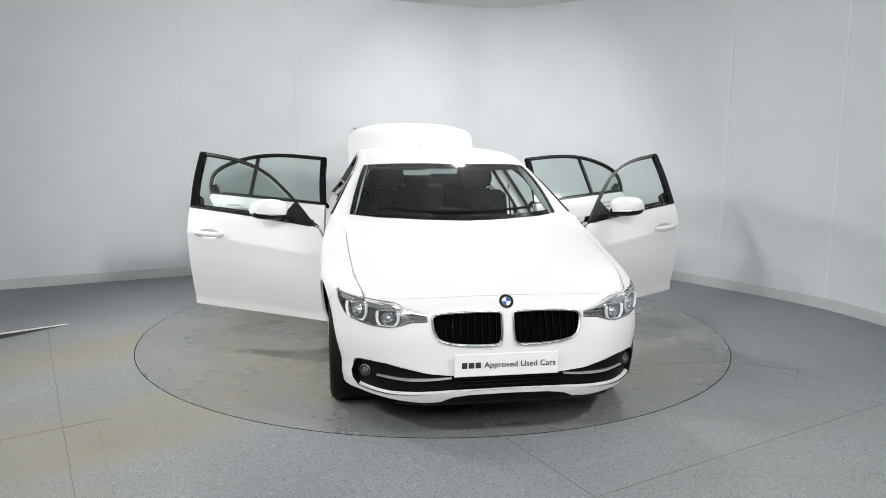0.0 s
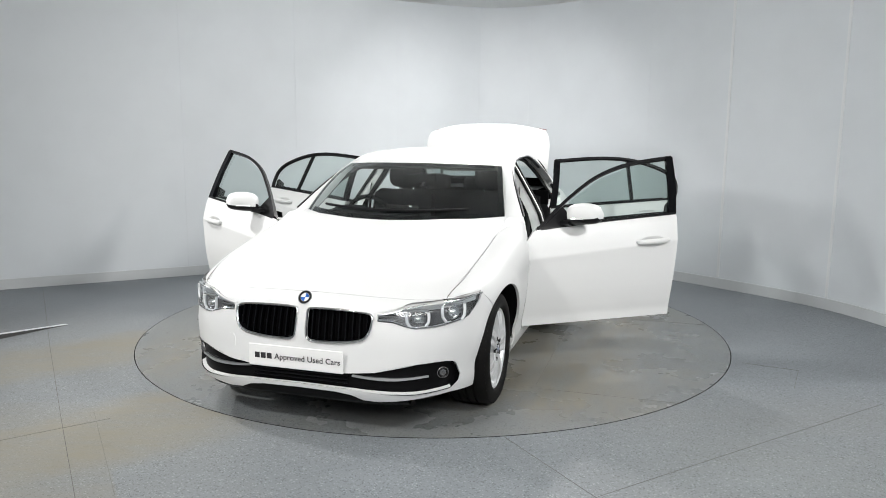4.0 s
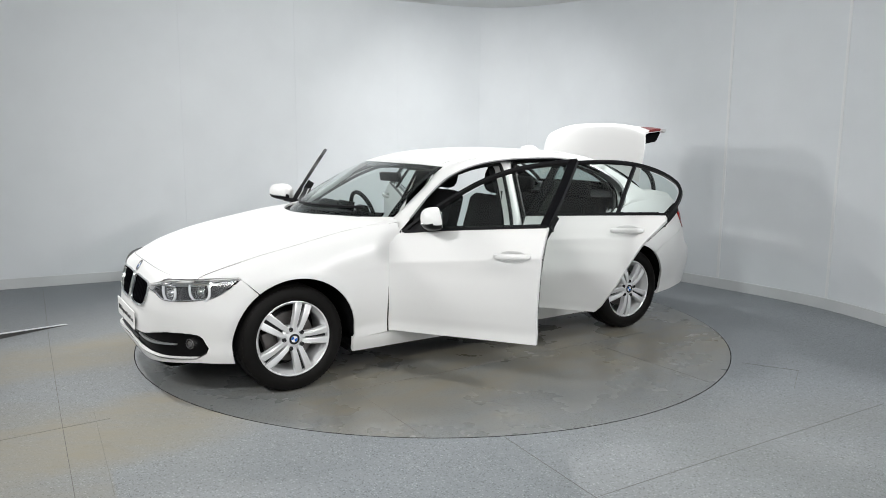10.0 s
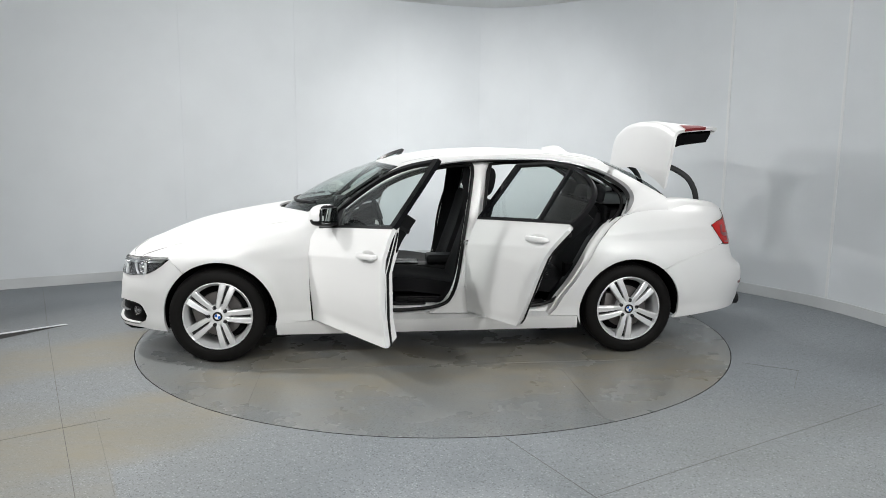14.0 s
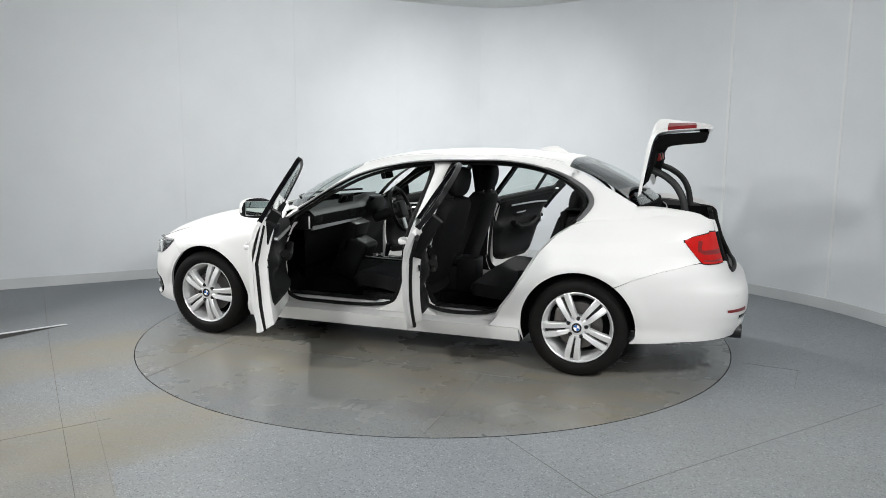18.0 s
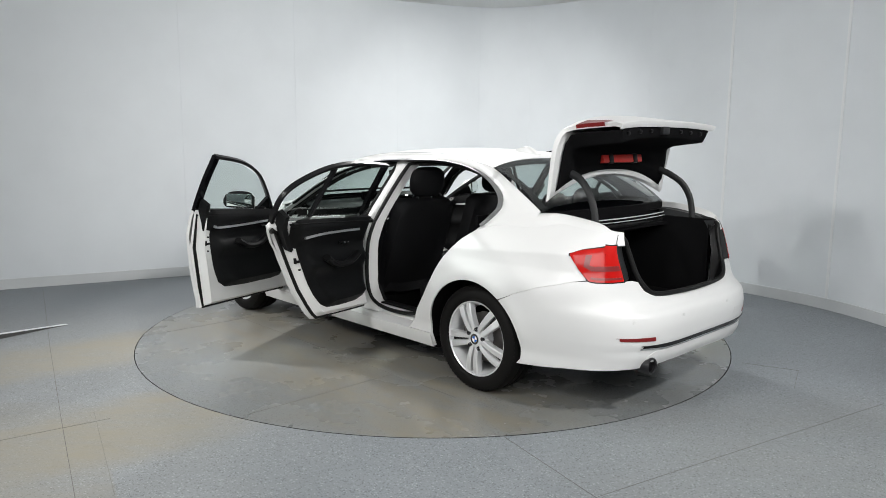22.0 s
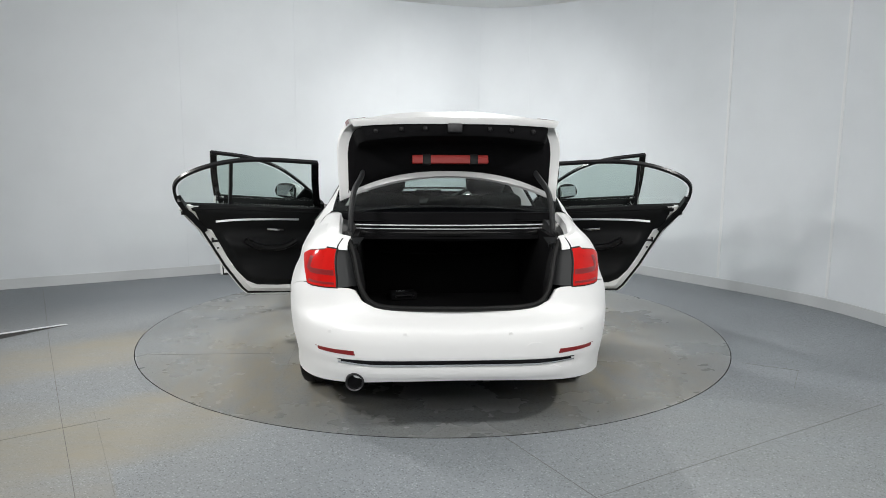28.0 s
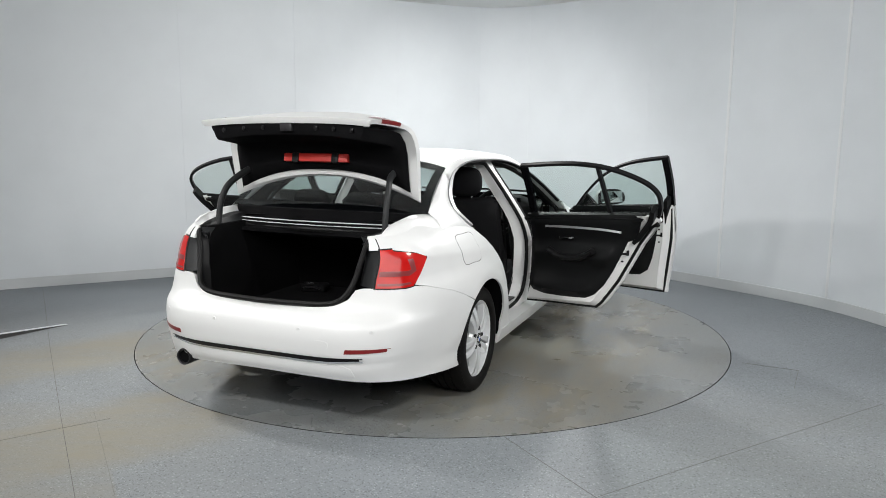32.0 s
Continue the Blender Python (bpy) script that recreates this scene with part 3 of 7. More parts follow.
def s_rear(y):
    k = len(S_LEN) // 2
    return float(np.interp(y / HALF_W, S_TAB[k:, 1][::-1], S_LEN[k:][::-1]))


def half_width(x, z):
    z = np.asarray(z, float)
    base = prof(z)
    zs, zc, p = start_f(x), crown_f(x), power_f(x)
    u = np.clip((z - zs) / np.maximum(zc - zs, 0.02), 0, 1)
    front = np.where(z <= zs, base, prof(zs) * (1 - u ** p) ** (1 / Q_F))
    zc2 = crown_r(x)
    u2 = np.clip((z - START_R) / (zc2 - START_R), 0, 1)
    rear = np.where(z <= START_R, base, prof(START_R) * (1 - u2 ** POW_R) ** (1 / Q_R))
    wf, wr = smoothstep(0.68, 0.98, x), smoothstep(-1.12, -1.48, x)
    y = base + (front - base) * wf + (rear - base) * wr
    tuck = 0.076 * smoothstep(-0.45, -1.60, x) * smoothstep(0.64, 1.00, z) + 0.018 * smoothstep(-1.45, -1.98, x) * smoothstep(0.67, 0.80, z) * smoothstep(1.0, 0.82, z)
    y = y - tuck * (1 - 0.55 * smoothstep(-1.80, -2.10, x))
    y = y + 0.026 * smoothstep(1.55, 1.85, x) * smoothstep(0.66, 0.46, z)
    # the swage line: a ridge that climbs from behind the front wheel to the tail lamp
    below = z - (0.768 - 0.062 * x)
    ridge = np.where(below < 0, np.exp(np.minimum(below, 0) / 0.050), np.exp(-np.maximum(below, 0) / 0.075))
    y = y + 0.0095 * ridge * smoothstep(1.10, 0.78, x) * smoothstep(-2.12, -1.95, x)
    for cx in (WB, -WB):
        r = np.hypot(x - cx, z - 0.318)
        y = y + 0.010 * np.exp(-((r - 0.385) / 0.05) ** 2) * smoothstep(0.30, 0.45, z)
    return y


def body(p, inset=0.0):
    """The body's side, nose and tail: (length along the outline, height) to a point in space."""
    p = np.asarray(p, float)
    s, z = np.clip(p[:, 0], 0, S_END), p[:, 1]
    x0, yf, a, b = (np.interp(s, S_LEN, S_TAB[:, k]) for k in range(4))
    x = x0 + a * (nose(z) - nose(0.5)) + b * (tail(z) - tail(0.5))
    return np.stack([x - inset * (a ** 2 - b ** 2), yf * (half_width(x, z) - inset), z], 1)


def cap(p):
    """The bonnet and rear deck: (x, y) to a point in space."""
    p = np.asarray(p, float)
    x, y = p[:, 0], np.abs(p[:, 1])
    zs, zc, pw = start_f(x), crown_f(x), power_f(x)
    t = np.clip((x - XA_F) / (nose(0.5) - XA_F), 0, 0.9999)
    w = prof(zs) * (1 - t ** NF) ** (1 / MF)
    u = np.clip(y / w, 0, 1)
    zf = zs + (zc - zs) * (1 - u ** Q_F) ** (1 / pw)
    zc2 = crown_r(x)
    t2 = np.clip((XA_R - x) / (XA_R - tail(START_R)), 0, 0.9999)
    w2 = prof(START_R) * (1 - t2 ** NR) ** (1 / MR)
    u2 = np.clip(y / w2, 0, 1)
    zr = START_R + (zc2 - START_R) * (1 - u2 ** Q_R) ** (1 / POW_R)
    return np.stack([x, p[:, 1], np.where(x > 0, zf, zr)], 1)


def cabin_y(x, z):
    """Half-width of the glasshouse."""
    x, z = np.asarray(x, float), np.asarray(z, float)
    low = half_width(x, np.minimum(z, 0.95))
    h = np.maximum(z - 0.95, 0)
    back = np.maximum(-1.0 - x, 0) / 0.43
    return low - 0.60 * h - 0.10 * h * h - 0.025 * back ** 2 * np.minimum(h / 0.12, 1)


def cabin(p, inset=0.0):
    p = np.asarray(p, float)
    return np.stack([p[:, 0], cabin_y(p[:, 0], p[:, 1]) - inset, p[:, 1]], 1)


def side(p, inset=0.0):
    """Door surface in (x, z): lower body and glasshouse in one."""
    return cabin(p, inset)


def cabin_normal(p):
    e = 0.01
    a = (float(cabin_y(p.x, p.z + e)) - float(cabin_y(p.x, p.z - e))) / (2 * e)
    b = (float(cabin_y(p.x + e, p.z)) - float(cabin_y(p.x - e, p.z))) / (2 * e)
    return Vector((-b, 1, -a)).normalized() if p.y >= 0 else Vector((-b, -1, -a)).normalized()


def on_cabin(pts, inset=0.0):
    return [Vector(q) for q in cabin(np.array(pts, float), inset)]


def arch(cx, r, a0=-25, a1=205, n=40):
    return [(cx + r * math.cos(radians(a0 + (a1 - a0) * i / n)), 0.318 + r * math.sin(radians(a0 + (a1 - a0) * i / n))) for i in range(n + 1)]


def arch_s(cx, r, a0, a1, n=40):
    return [(s_at(x), z) for x, z in arch(cx, r, a0, a1, n)]


ARCH_F, ARCH_R = 0.368, 0.362
ARCH_X = WB - 0.018
car = tagged(new("car"), "white saloon car with all doors and boot open on turntable", "car")

# shut line between bonnet and wing, by x
SEAM_S = s_front(0.735)
SEAM_P = body([(SEAM_S, 0.700)])[0]
seam_y = curve_of((0.60, 0.745), (0.80, 0.752), (1.10, 0.754), (1.40, 0.750), (1.65, 0.740), (SEAM_P[0], SEAM_P[1]))


def s_on(x, z):
    """Length along the outline where the surface at height z has this x."""
    s = s_at(x)
    for _ in range(12):
        s += (float(body([(s, z)])[0, 0]) - x) * 0.8
    return s


def wing_top(x):
    """Height of the wing's upper edge, at the bonnet's shut line."""
    return float(cap([(x, float(seam_y(x)))])[0, 2])


# bonnet's front edge: (y or x, z) on the nose
NOSE_EDGE = [(s_front(0.001), 0.722), (s_front(0.20), 0.725), (s_front(0.40), 0.721), (s_front(0.55), 0.710), (s_front(0.66), 0.701), (SEAM_S, 0.700)]
NOSE_EDGE = [tuple(q) for q in spline(NOSE_EDGE, 6)]


def rounded(pts, k=5):
    return [tuple(q) for q in spline(pts, k, closed=True)]


# ---- openings in the nose ----
KIDNEY = rounded([(s_front(y), z) for y, z in ((0.028, 0.600), (0.029, 0.634), (0.050, 0.649), (0.18, 0.652), (0.325, 0.646), (0.370, 0.631), (0.373, 0.595), (0.358, 0.545), (0.322, 0.512), (0.23, 0.494), (0.10, 0.488), (0.042, 0.496), (0.029, 0.535))], 4)
LAMP_F = [(s_front(0.398), 0.604), (s_front(0.398), 0.636), (s_front(0.48), 0.650), (s_front(0.60), 0.676), (s_at(1.88), 0.690), (s_at(1.80), 0.696), (s_at(1.705), 0.700),
          (s_at(1.75), 0.662), (s_at(1.81), 0.620), (s_at(1.86), 0.594), (s_front(0.68), 0.576), (s_front(0.58), 0.570), (s_front(0.53), 0.581), (s_front(0.475), 0.600)]
LAMP_F = [tuple(q) for q in LAMP_F]
INTAKE = [(s_front(0.0), 0.347), (s_front(0.26), 0.345), (s_front(0.40), 0.357), (s_front(0.50), 0.378), (s_front(0.60), 0.396), (s_front(0.67), 0.400), (s_front(0.715), 0.397), (s_front(0.742), 0.388), (s_front(0.755), 0.370),
          (s_front(0.771), 0.312), (s_front(0.766), 0.280), (s_front(0.743), 0.255), (s_front(0.60), 0.248), (s_front(0.45), 0.255), (s_front(0.30), 0.266), (s_front(0.0), 0.270)]

bumper_f = [(0.0, 0.250), (s_front(0.20), 0.247), (s_front(0.29), 0.236), (s_front(0.35), 0.210), (s_front(0.43), 0.204), (s_front(0.54), 0.211), (s_front(0.66), 0.222), (s_at(1.93), 0.226), (s_at(1.80), 0.214), (s_at(1.740), 0.208)]
bumper_f += arch_s(ARCH_X, ARCH_F, -16, 52, 14)[0:]
bumper_f += [(s_at(1.705), 0.700), (s_at(1.79), 0.6985), (s_at(1.83), 0.697)] + NOSE_EDGE[::-1]
bm = sheet(bumper_f, body, 0.016, [KIDNEY, LAMP_F, INTAKE + [(-0.05, 0.270), (-0.05, 0.347)]], lip=0.02)
bmesh.ops.remove_doubles(bm, verts=bm.verts, dist=1e-6)
for v in bm.verts:
    if abs(v.co.y) < 0.004:
        v.co.y = 0
front_bumper = part("front_bumper", mirrored(bm, True), PAINT, car, "white front bumper with sculpted lower lip", 42)

# bonnet
edge3 = body(np.array(NOSE_EDGE))
hood = [(q[0] - 0.004, q[1]) for q in edge3]
hood += [(x, float(seam_y(x)) - 0.004) for x in np.linspace(SEAM_P[0] - 0.01, 0.80, 26)]
hood += [tuple(q) for q in spline([(0.80, 0.748), (0.75, 0.715), (0.82, 0.60), (0.94, 0.42), (1.04, 0.22), (1.075, 0.0)], 6)][1:]
EDGE_Y = [q[1] for q in edge3]
EDGE_GAP = [q[2] - 0.001 - float(cap([(q[0] - 0.004, q[1])])[0, 2]) for q in edge3]


def hood_skin(p):
    """The bonnet's surface, drawn to the nose's edge at its front."""
    q = cap(p)
    gap = np.interp(np.abs(p[:, 1]), EDGE_Y, EDGE_GAP)
    q[:, 2] += gap * smoothstep(0.16, 0.0, np.interp(np.abs(p[:, 1]), EDGE_Y, [e[0] for e in edge3]) - p[:, 0])
    return q


bm = sheet(hood, hood_skin, 0.022, lip=0.015, flip=False)
for v in bm.verts:
    if abs(v.co.y) < 0.004:
        v.co.y = 0
bonnet = part("bonnet", mirrored(bm, True), PAINT, car, "", 40)
# dark tube along the bonnet's gap: the gap's shade put in as colour
line = [Vector((q[0] - 0.0025, q[1], q[2] - 0.0010)) for q in edge3]
line += [Vector((x, float(seam_y(x)), wing_top(x) - 0.0022)) for x in np.linspace(SEAM_P[0] - 0.012, 0.84, 30)]
bm = tube(line, 0.0014, 6)
part("bonnet_gap_shade", mirrored(bm, True), SEAL, car, "dark line that shades the gap round the bonnet", 50)

# wings
WING_DOOR = [(0.792, 0.285), (0.800, 0.45), (0.800, 0.62), (0.785, 0.74), (0.750, 0.84), (0.700, 0.905), (0.66, 0.930)]
wing = [(s_at(x), z) for x, z in WING_DOOR[:6]] + [(s_at(0.70), wing_top(0.72))]
wing += [(s_on(x, wing_top(x)), wing_top(x)) for x in np.linspace(0.76, SEAM_P[0] - 0.01, 34)]
wing += [(s_at(1.83), 0.6985), (s_at(1.79), 0.7005), (s_at(1.707), 0.7025)] + arch_s(ARCH_X, ARCH_F, 53, 195, 40)
wing += [(s_at(1.027), 0.270)]
for flip_side in (0, 1):
    bm = sheet(wing, body, 0.022, lip=0.015, sy=0.010)
    if flip_side:
        bm = mirrored(bm)
    part("front_wing", bm, PAINT, car)

# sills
sill = [(0.790, 0.278), (1.027, 0.272), (1.022, 0.182), (-1.035, 0.190), (-1.03, 0.280)]
for flip_side in (0, 1):
    bm = sheet([(s_at(x), z) for x, z in sill], body, 0.03, lip=0.03, sy=0.02)
    rows = [[q + Vector((0, -d, h)) for d, h in ((0.0, 0.0), (0.04, 0.012), (0.09, 0.018), (0.12, 0.07), (0.16, 0.075), (0.19, -0.05))] for q in (Vector(body([(s_at(x), 0.280)])[0]) for x in np.linspace(0.80, -1.02, 12))]
    bm = joined(bm, loft(rows))
    if flip_side:
        bm = mirrored(bm)
    part("sill", bm, PAINT, car, "white side sill", 50)

# rear quarters
DOOR_BACK = [(-0.83, 0.285), (-0.878, 0.335), (-0.922, 0.42), (-0.998, 0.525), (-1.07, 0.64), (-1.16, 0.79), (-1.26, 0.90), (-1.355, 0.965)]
LAMP_EDGE = [(s_on(x, z), z) for x, z in ((-2.15, 0.936), (-2.06, 0.917), (-2.022, 0.898), (-2.032, 0.872), (-2.078, 0.815), (-2.118, 0.766))]
quarter = [(s_at(x), z) for x, z in DOOR_BACK]
quarter += [(s_at(x), z) for x, z in ((-1.45, 0.990), (-1.55, 1.001), (-1.65, 1.005))]
deck_y = curve_of((-2.30, 0.565), (-2.20, 0.580), (-2.05, 0.592), (-1.85, 0.600), (-1.70, 0.604))
def deck_line(s):
    """Height of the quarter panel's upper edge along the outline."""
    return 1.047 - 0.045 * float(smoothstep(DECK_S0, DECK_S1, s)) - 0.042 * (1 - float(smoothstep(DECK_S0, DECK_S0 + 0.24, s)))


DECK_S0, DECK_S1 = s_on(-1.70, 1.005), s_rear(0.640)
DECK_S = np.linspace(DECK_S0, DECK_S1, 16)
quarter += [(s, deck_line(s)) for s in DECK_S] + [(s_rear(0.625), 0.985), (s_rear(0.600), 0.94)]
quarter += [(s_rear(0.600), 0.938), (s_rear(0.73), 0.942)] + [(a - 0.003, z) for a, z in LAMP_EDGE]
quarter += [(s_on(-2.06, 0.755), 0.755), (s_at(-1.90), 0.705), (s_at(-1.75), 0.655)] + arch_s(-WB, ARCH_R, 128, -18, 44)[0:]
quarter = quarter + [(s_at(-1.045), 0.285)]
for flip_side in (0, 1):
    bm = sheet(quarter, body, 0.02, lip=0.012, sy=0.010)
    if flip_side:
        bm = mirrored(bm)
    part("rear_quarter", bm, PAINT, car, "", 40)

# deck strips beside the boot opening
for flip_side in (0, 1):
    rows = []
    for s in DECK_S:
        z1 = deck_line(s) - 0.001
        o = body([(s, z1)])[0]
        yi = min(float(deck_y(o[0])), o[1] - 0.006)
        row = []
        for k in range(7):
            u = k / 6
            y = o[1] + (yi - o[1]) * u
            z = min(float(cap([(o[0], y)])[0, 2]), 1.088)
            w = min(1.0, u * 2.5) * float(smoothstep(DECK_S1 + 0.02, DECK_S1 - 0.22, s)) * (0.85 + 0.15 * float(smoothstep(DECK_S0, DECK_S0 + 0.22, s)))
            row.append((o[0], y, z1 + max(z - z1, 0.0) * w + 0.004 * math.sin(math.pi * u)))
        row += [(o[0] + 0.004, yi - 0.004, row[-1][2] - 0.022), (o[0] + 0.008, yi - 0.012, row[-1][2] - 0.034)]
        rows.append(row)
    bm = loft(rows, flip=True)
    if flip_side:
        bm = mirrored(bm)
    part("deck_side", bm, PAINT, car, "", 50)
    bm = loft([[Vector(r[-1]), Vector((r[-1][0], r[-1][1] - 0.022, r[-1][2] - 0.006)), Vector((r[-1][0] + 0.01, min(0.535, r[-1][1] - 0.03), r[-1][2] - 0.004)), Vector((r[-1][0] + 0.01, 0.515, r[-1][2] - 0.05))] for r in rows], flip=True)
    if flip_side:
        bm = mirrored(bm)
    part("boot_channel", bm, ARM_GREY, car, "dark rain channel beside the boot opening", 50)

# rear bumper
bump_r = [(S_END, 0.312), (s_rear(0.35), 0.308), (s_rear(0.56), 0.297), (s_rear(0.70), 0.290), (s_at(-2.05), 0.278), (s_at(-1.90), 0.262), (s_at(-1.735), 0.248)]
bump_r += arch_s(-WB, ARCH_R, 190, 129, 14)[1:]
bump_r += [(s_at(-1.75), 0.6535), (s_at(-1.90), 0.7035), (s_on(-2.06, 0.7535), 0.7535), (s_on(-2.12, 0.7605), 0.7605), (s_rear(0.73), 0.7545), (s_rear(0.555), 0.7555), (s_rear(0.512), 0.745), (s_rear(0.472), 0.695), (s_rear(0.415), 0.668), (s_rear(0.33), 0.660), (S_END, 0.657)]
STRIP = [(S_END + 0.01, 0.399), (s_rear(0.40), 0.399), (s_rear(0.585), 0.412), (s_rear(0.60), 0.426), (s_rear(0.40), 0.423), (S_END + 0.01, 0.424)]
REFL = [(s_rear(0.510), 0.449), (s_rear(0.695), 0.457), (s_rear(0.712), 0.474), (s_rear(0.515), 0.471)]
bm = sheet(bump_r, body, 0.018, lip=0.02)
for v in bm.verts:
    if abs(v.co.y) < 0.004:
        v.co.y = 0
part("rear_bumper", mirrored(bm, True), PAINT, car, "white rear bumper with parking sensors", 42)
bm = sheet(STRIP[:-1] + [(S_END, 0.422)], lambda p: body(p, -0.004), 0.02, sy=0.007, lip=0.006)
part("bumper_strip", mirrored(bm, True), GLOSS_BLACK, car, "gloss black strip across the rear bumper")
rows = [body([(s_rear(y), 0.0 + z + 0.012 * smoothstep(0.40, 0.60, y)) for z in (0.392, 0.4020)], -0.006) for y in np.linspace(0.60, 0.0, 20)]
part("strip_trim", mirrored(loft([[Vector(q) for q in r] for r in rows]), True), CHROME, car, "thin bright line under the strip")
for flip_side in (0, 1):
    bm = sheet(REFL, lambda p: body(p, -0.003), 0.02, sy=0.006, lip=0.006)
    if flip_side:
        bm = mirrored(bm)
    part("reflector", bm, RED_DARK, car, "narrow red reflector")
for y in (-0.63, -0.26, 0.26, 0.63):
    q = Vector(body([(s_rear(abs(y)), 0.553 if abs(y) < 0.5 else 0.556)])[0])
    q.y *= 1 if y > 0 else -1
    bm = lathe([(0.0001, 0.0012), (0.0105, 0.0012), (0.0115, 0.0), (0.0120, -0.004)], 16)
    part("parking_sensor", bm, PAINT, car, "", 40, Matrix.Translation(q) @ pose(0, 0, 0, 0, 0, 90 - (28 if y > 0.5 else -28 if y < -0.5 else 4 * (y > 0) - 4 * (y < 0))))
FLAP = rounded([(s_on(x, z), z) for x, z in ((-1.435, 0.805), (-1.54, 0.800), (-1.645, 0.805), (-1.655, 0.88), (-1.645, 0.952), (-1.54, 0.957), (-1.435, 0.952), (-1.425, 0.88))], 3)
# towing-eye cover in the rear bumper and fuel flap in the rear quarter
bm = sheet(rounded([(s_rear(y), z) for y, z in ((0.35, 0.470), (0.42, 0.470), (0.42, 0.505), (0.35, 0.505))], 3), lambda p: body(p, -0.0012), 0.012, lip=0.003)
part("towing_cover", mirrored(bm), PAINT, car, "")
bm = sheet(FLAP, lambda p: body(p, -0.0015), 0.02, lip=0.004)
part("fuel_flap", mirrored(bm), PAINT, car, "white fuel flap")
# slightly larger dark sheet: its rim is the shade in the flap's gap
mid_f = np.array(FLAP).mean(0)
bm = sheet([tuple(mid_f + (np.array(q) - mid_f) * 1.028) for q in FLAP], lambda p: body(p, -0.0006), 0.02)
part("flap_gap", mirrored(bm), SEAL, car)
bm = sheet([(S_END, 0.330), (s_rear(0.45), 0.327), (s_rear(0.56), 0.325), (s_rear(0.545), 0.366), (s_rear(0.50), 0.385), (S_END, 0.386)], lambda p: body(p, -0.003), 0.02, lip=0.005)
part("lower_valance", mirrored(bm, True), PAINT, car, "white raised valance below the bumper strip", 42)
# rubber seal that fills the gap behind each front wing
for flip_side in (0, 1):
    bm = tube([Vector(q) + Vector((-0.006, -0.006, 0)) for q in body([(s_at(x), z) for x, z in [tuple(q) for q in spline(WING_DOOR[:6], 4)]])], 0.007, 6)
    if flip_side:
        bm = mirrored(bm)
    part("wing_seal", bm, SEAL, car, "black seal between wing and door")

# ---- glasshouse ----
RAIL = [((0.70, 0.915), (0.660, 0.715, 0.985)), ((0.57, 1.005), (0.530, 0.675, 1.068)), ((0.40, 1.125), (0.370, 0.635, 1.178)), ((0.20, 1.232), (0.200, 0.590, 1.298)),
        ((-0.05, 1.302), (-0.05, 0.585, 1.358)), ((-0.33, 1.336), (-0.33, 0.580, 1.381)), ((-0.70, 1.345), (-0.70, 0.575, 1.387)), ((-0.89, 1.338), (-0.89, 0.572, 1.381)),
        ((-1.08, 1.308), (-1.10, 0.572, 1.360)), ((-1.25, 1.250), (-1.28, 0.580, 1.318)), ((-1.39, 1.165), (-1.45, 0.607, 1.235)), ((-1.435, 1.085), (-1.60, 0.634, 1.155)), ((-1.36, 0.968), (-1.72, 0.655, 1.088))]
OPEN_EDGE = [Vector(q) for q in cabin(np.array(spline([o for o, r in RAIL], 5)))]
ROOF_EDGE = [Vector(q) for q in spline([r for o, r in RAIL], 5)]


def rail_rows(k0, k1):
    rows = []
    for a, b in list(zip(OPEN_EDGE, ROOF_EDGE))[k0:k1 + 1]:
        out = Vector((0, 0.5, 0.6)).normalized()
        width = min((b - a).length, 0.20)
        rows.append([a + Vector((0, -0.055, -0.004)), a + Vector((0, -0.012, -0.004)), a] + [a.lerp(b, u) + out * (0.10 * width * 4 * u * (1 - u)) for u in (0.2, 0.4, 0.6, 0.8)] + [b, b + Vector((0, -0.03, -0.02))])
    return rows


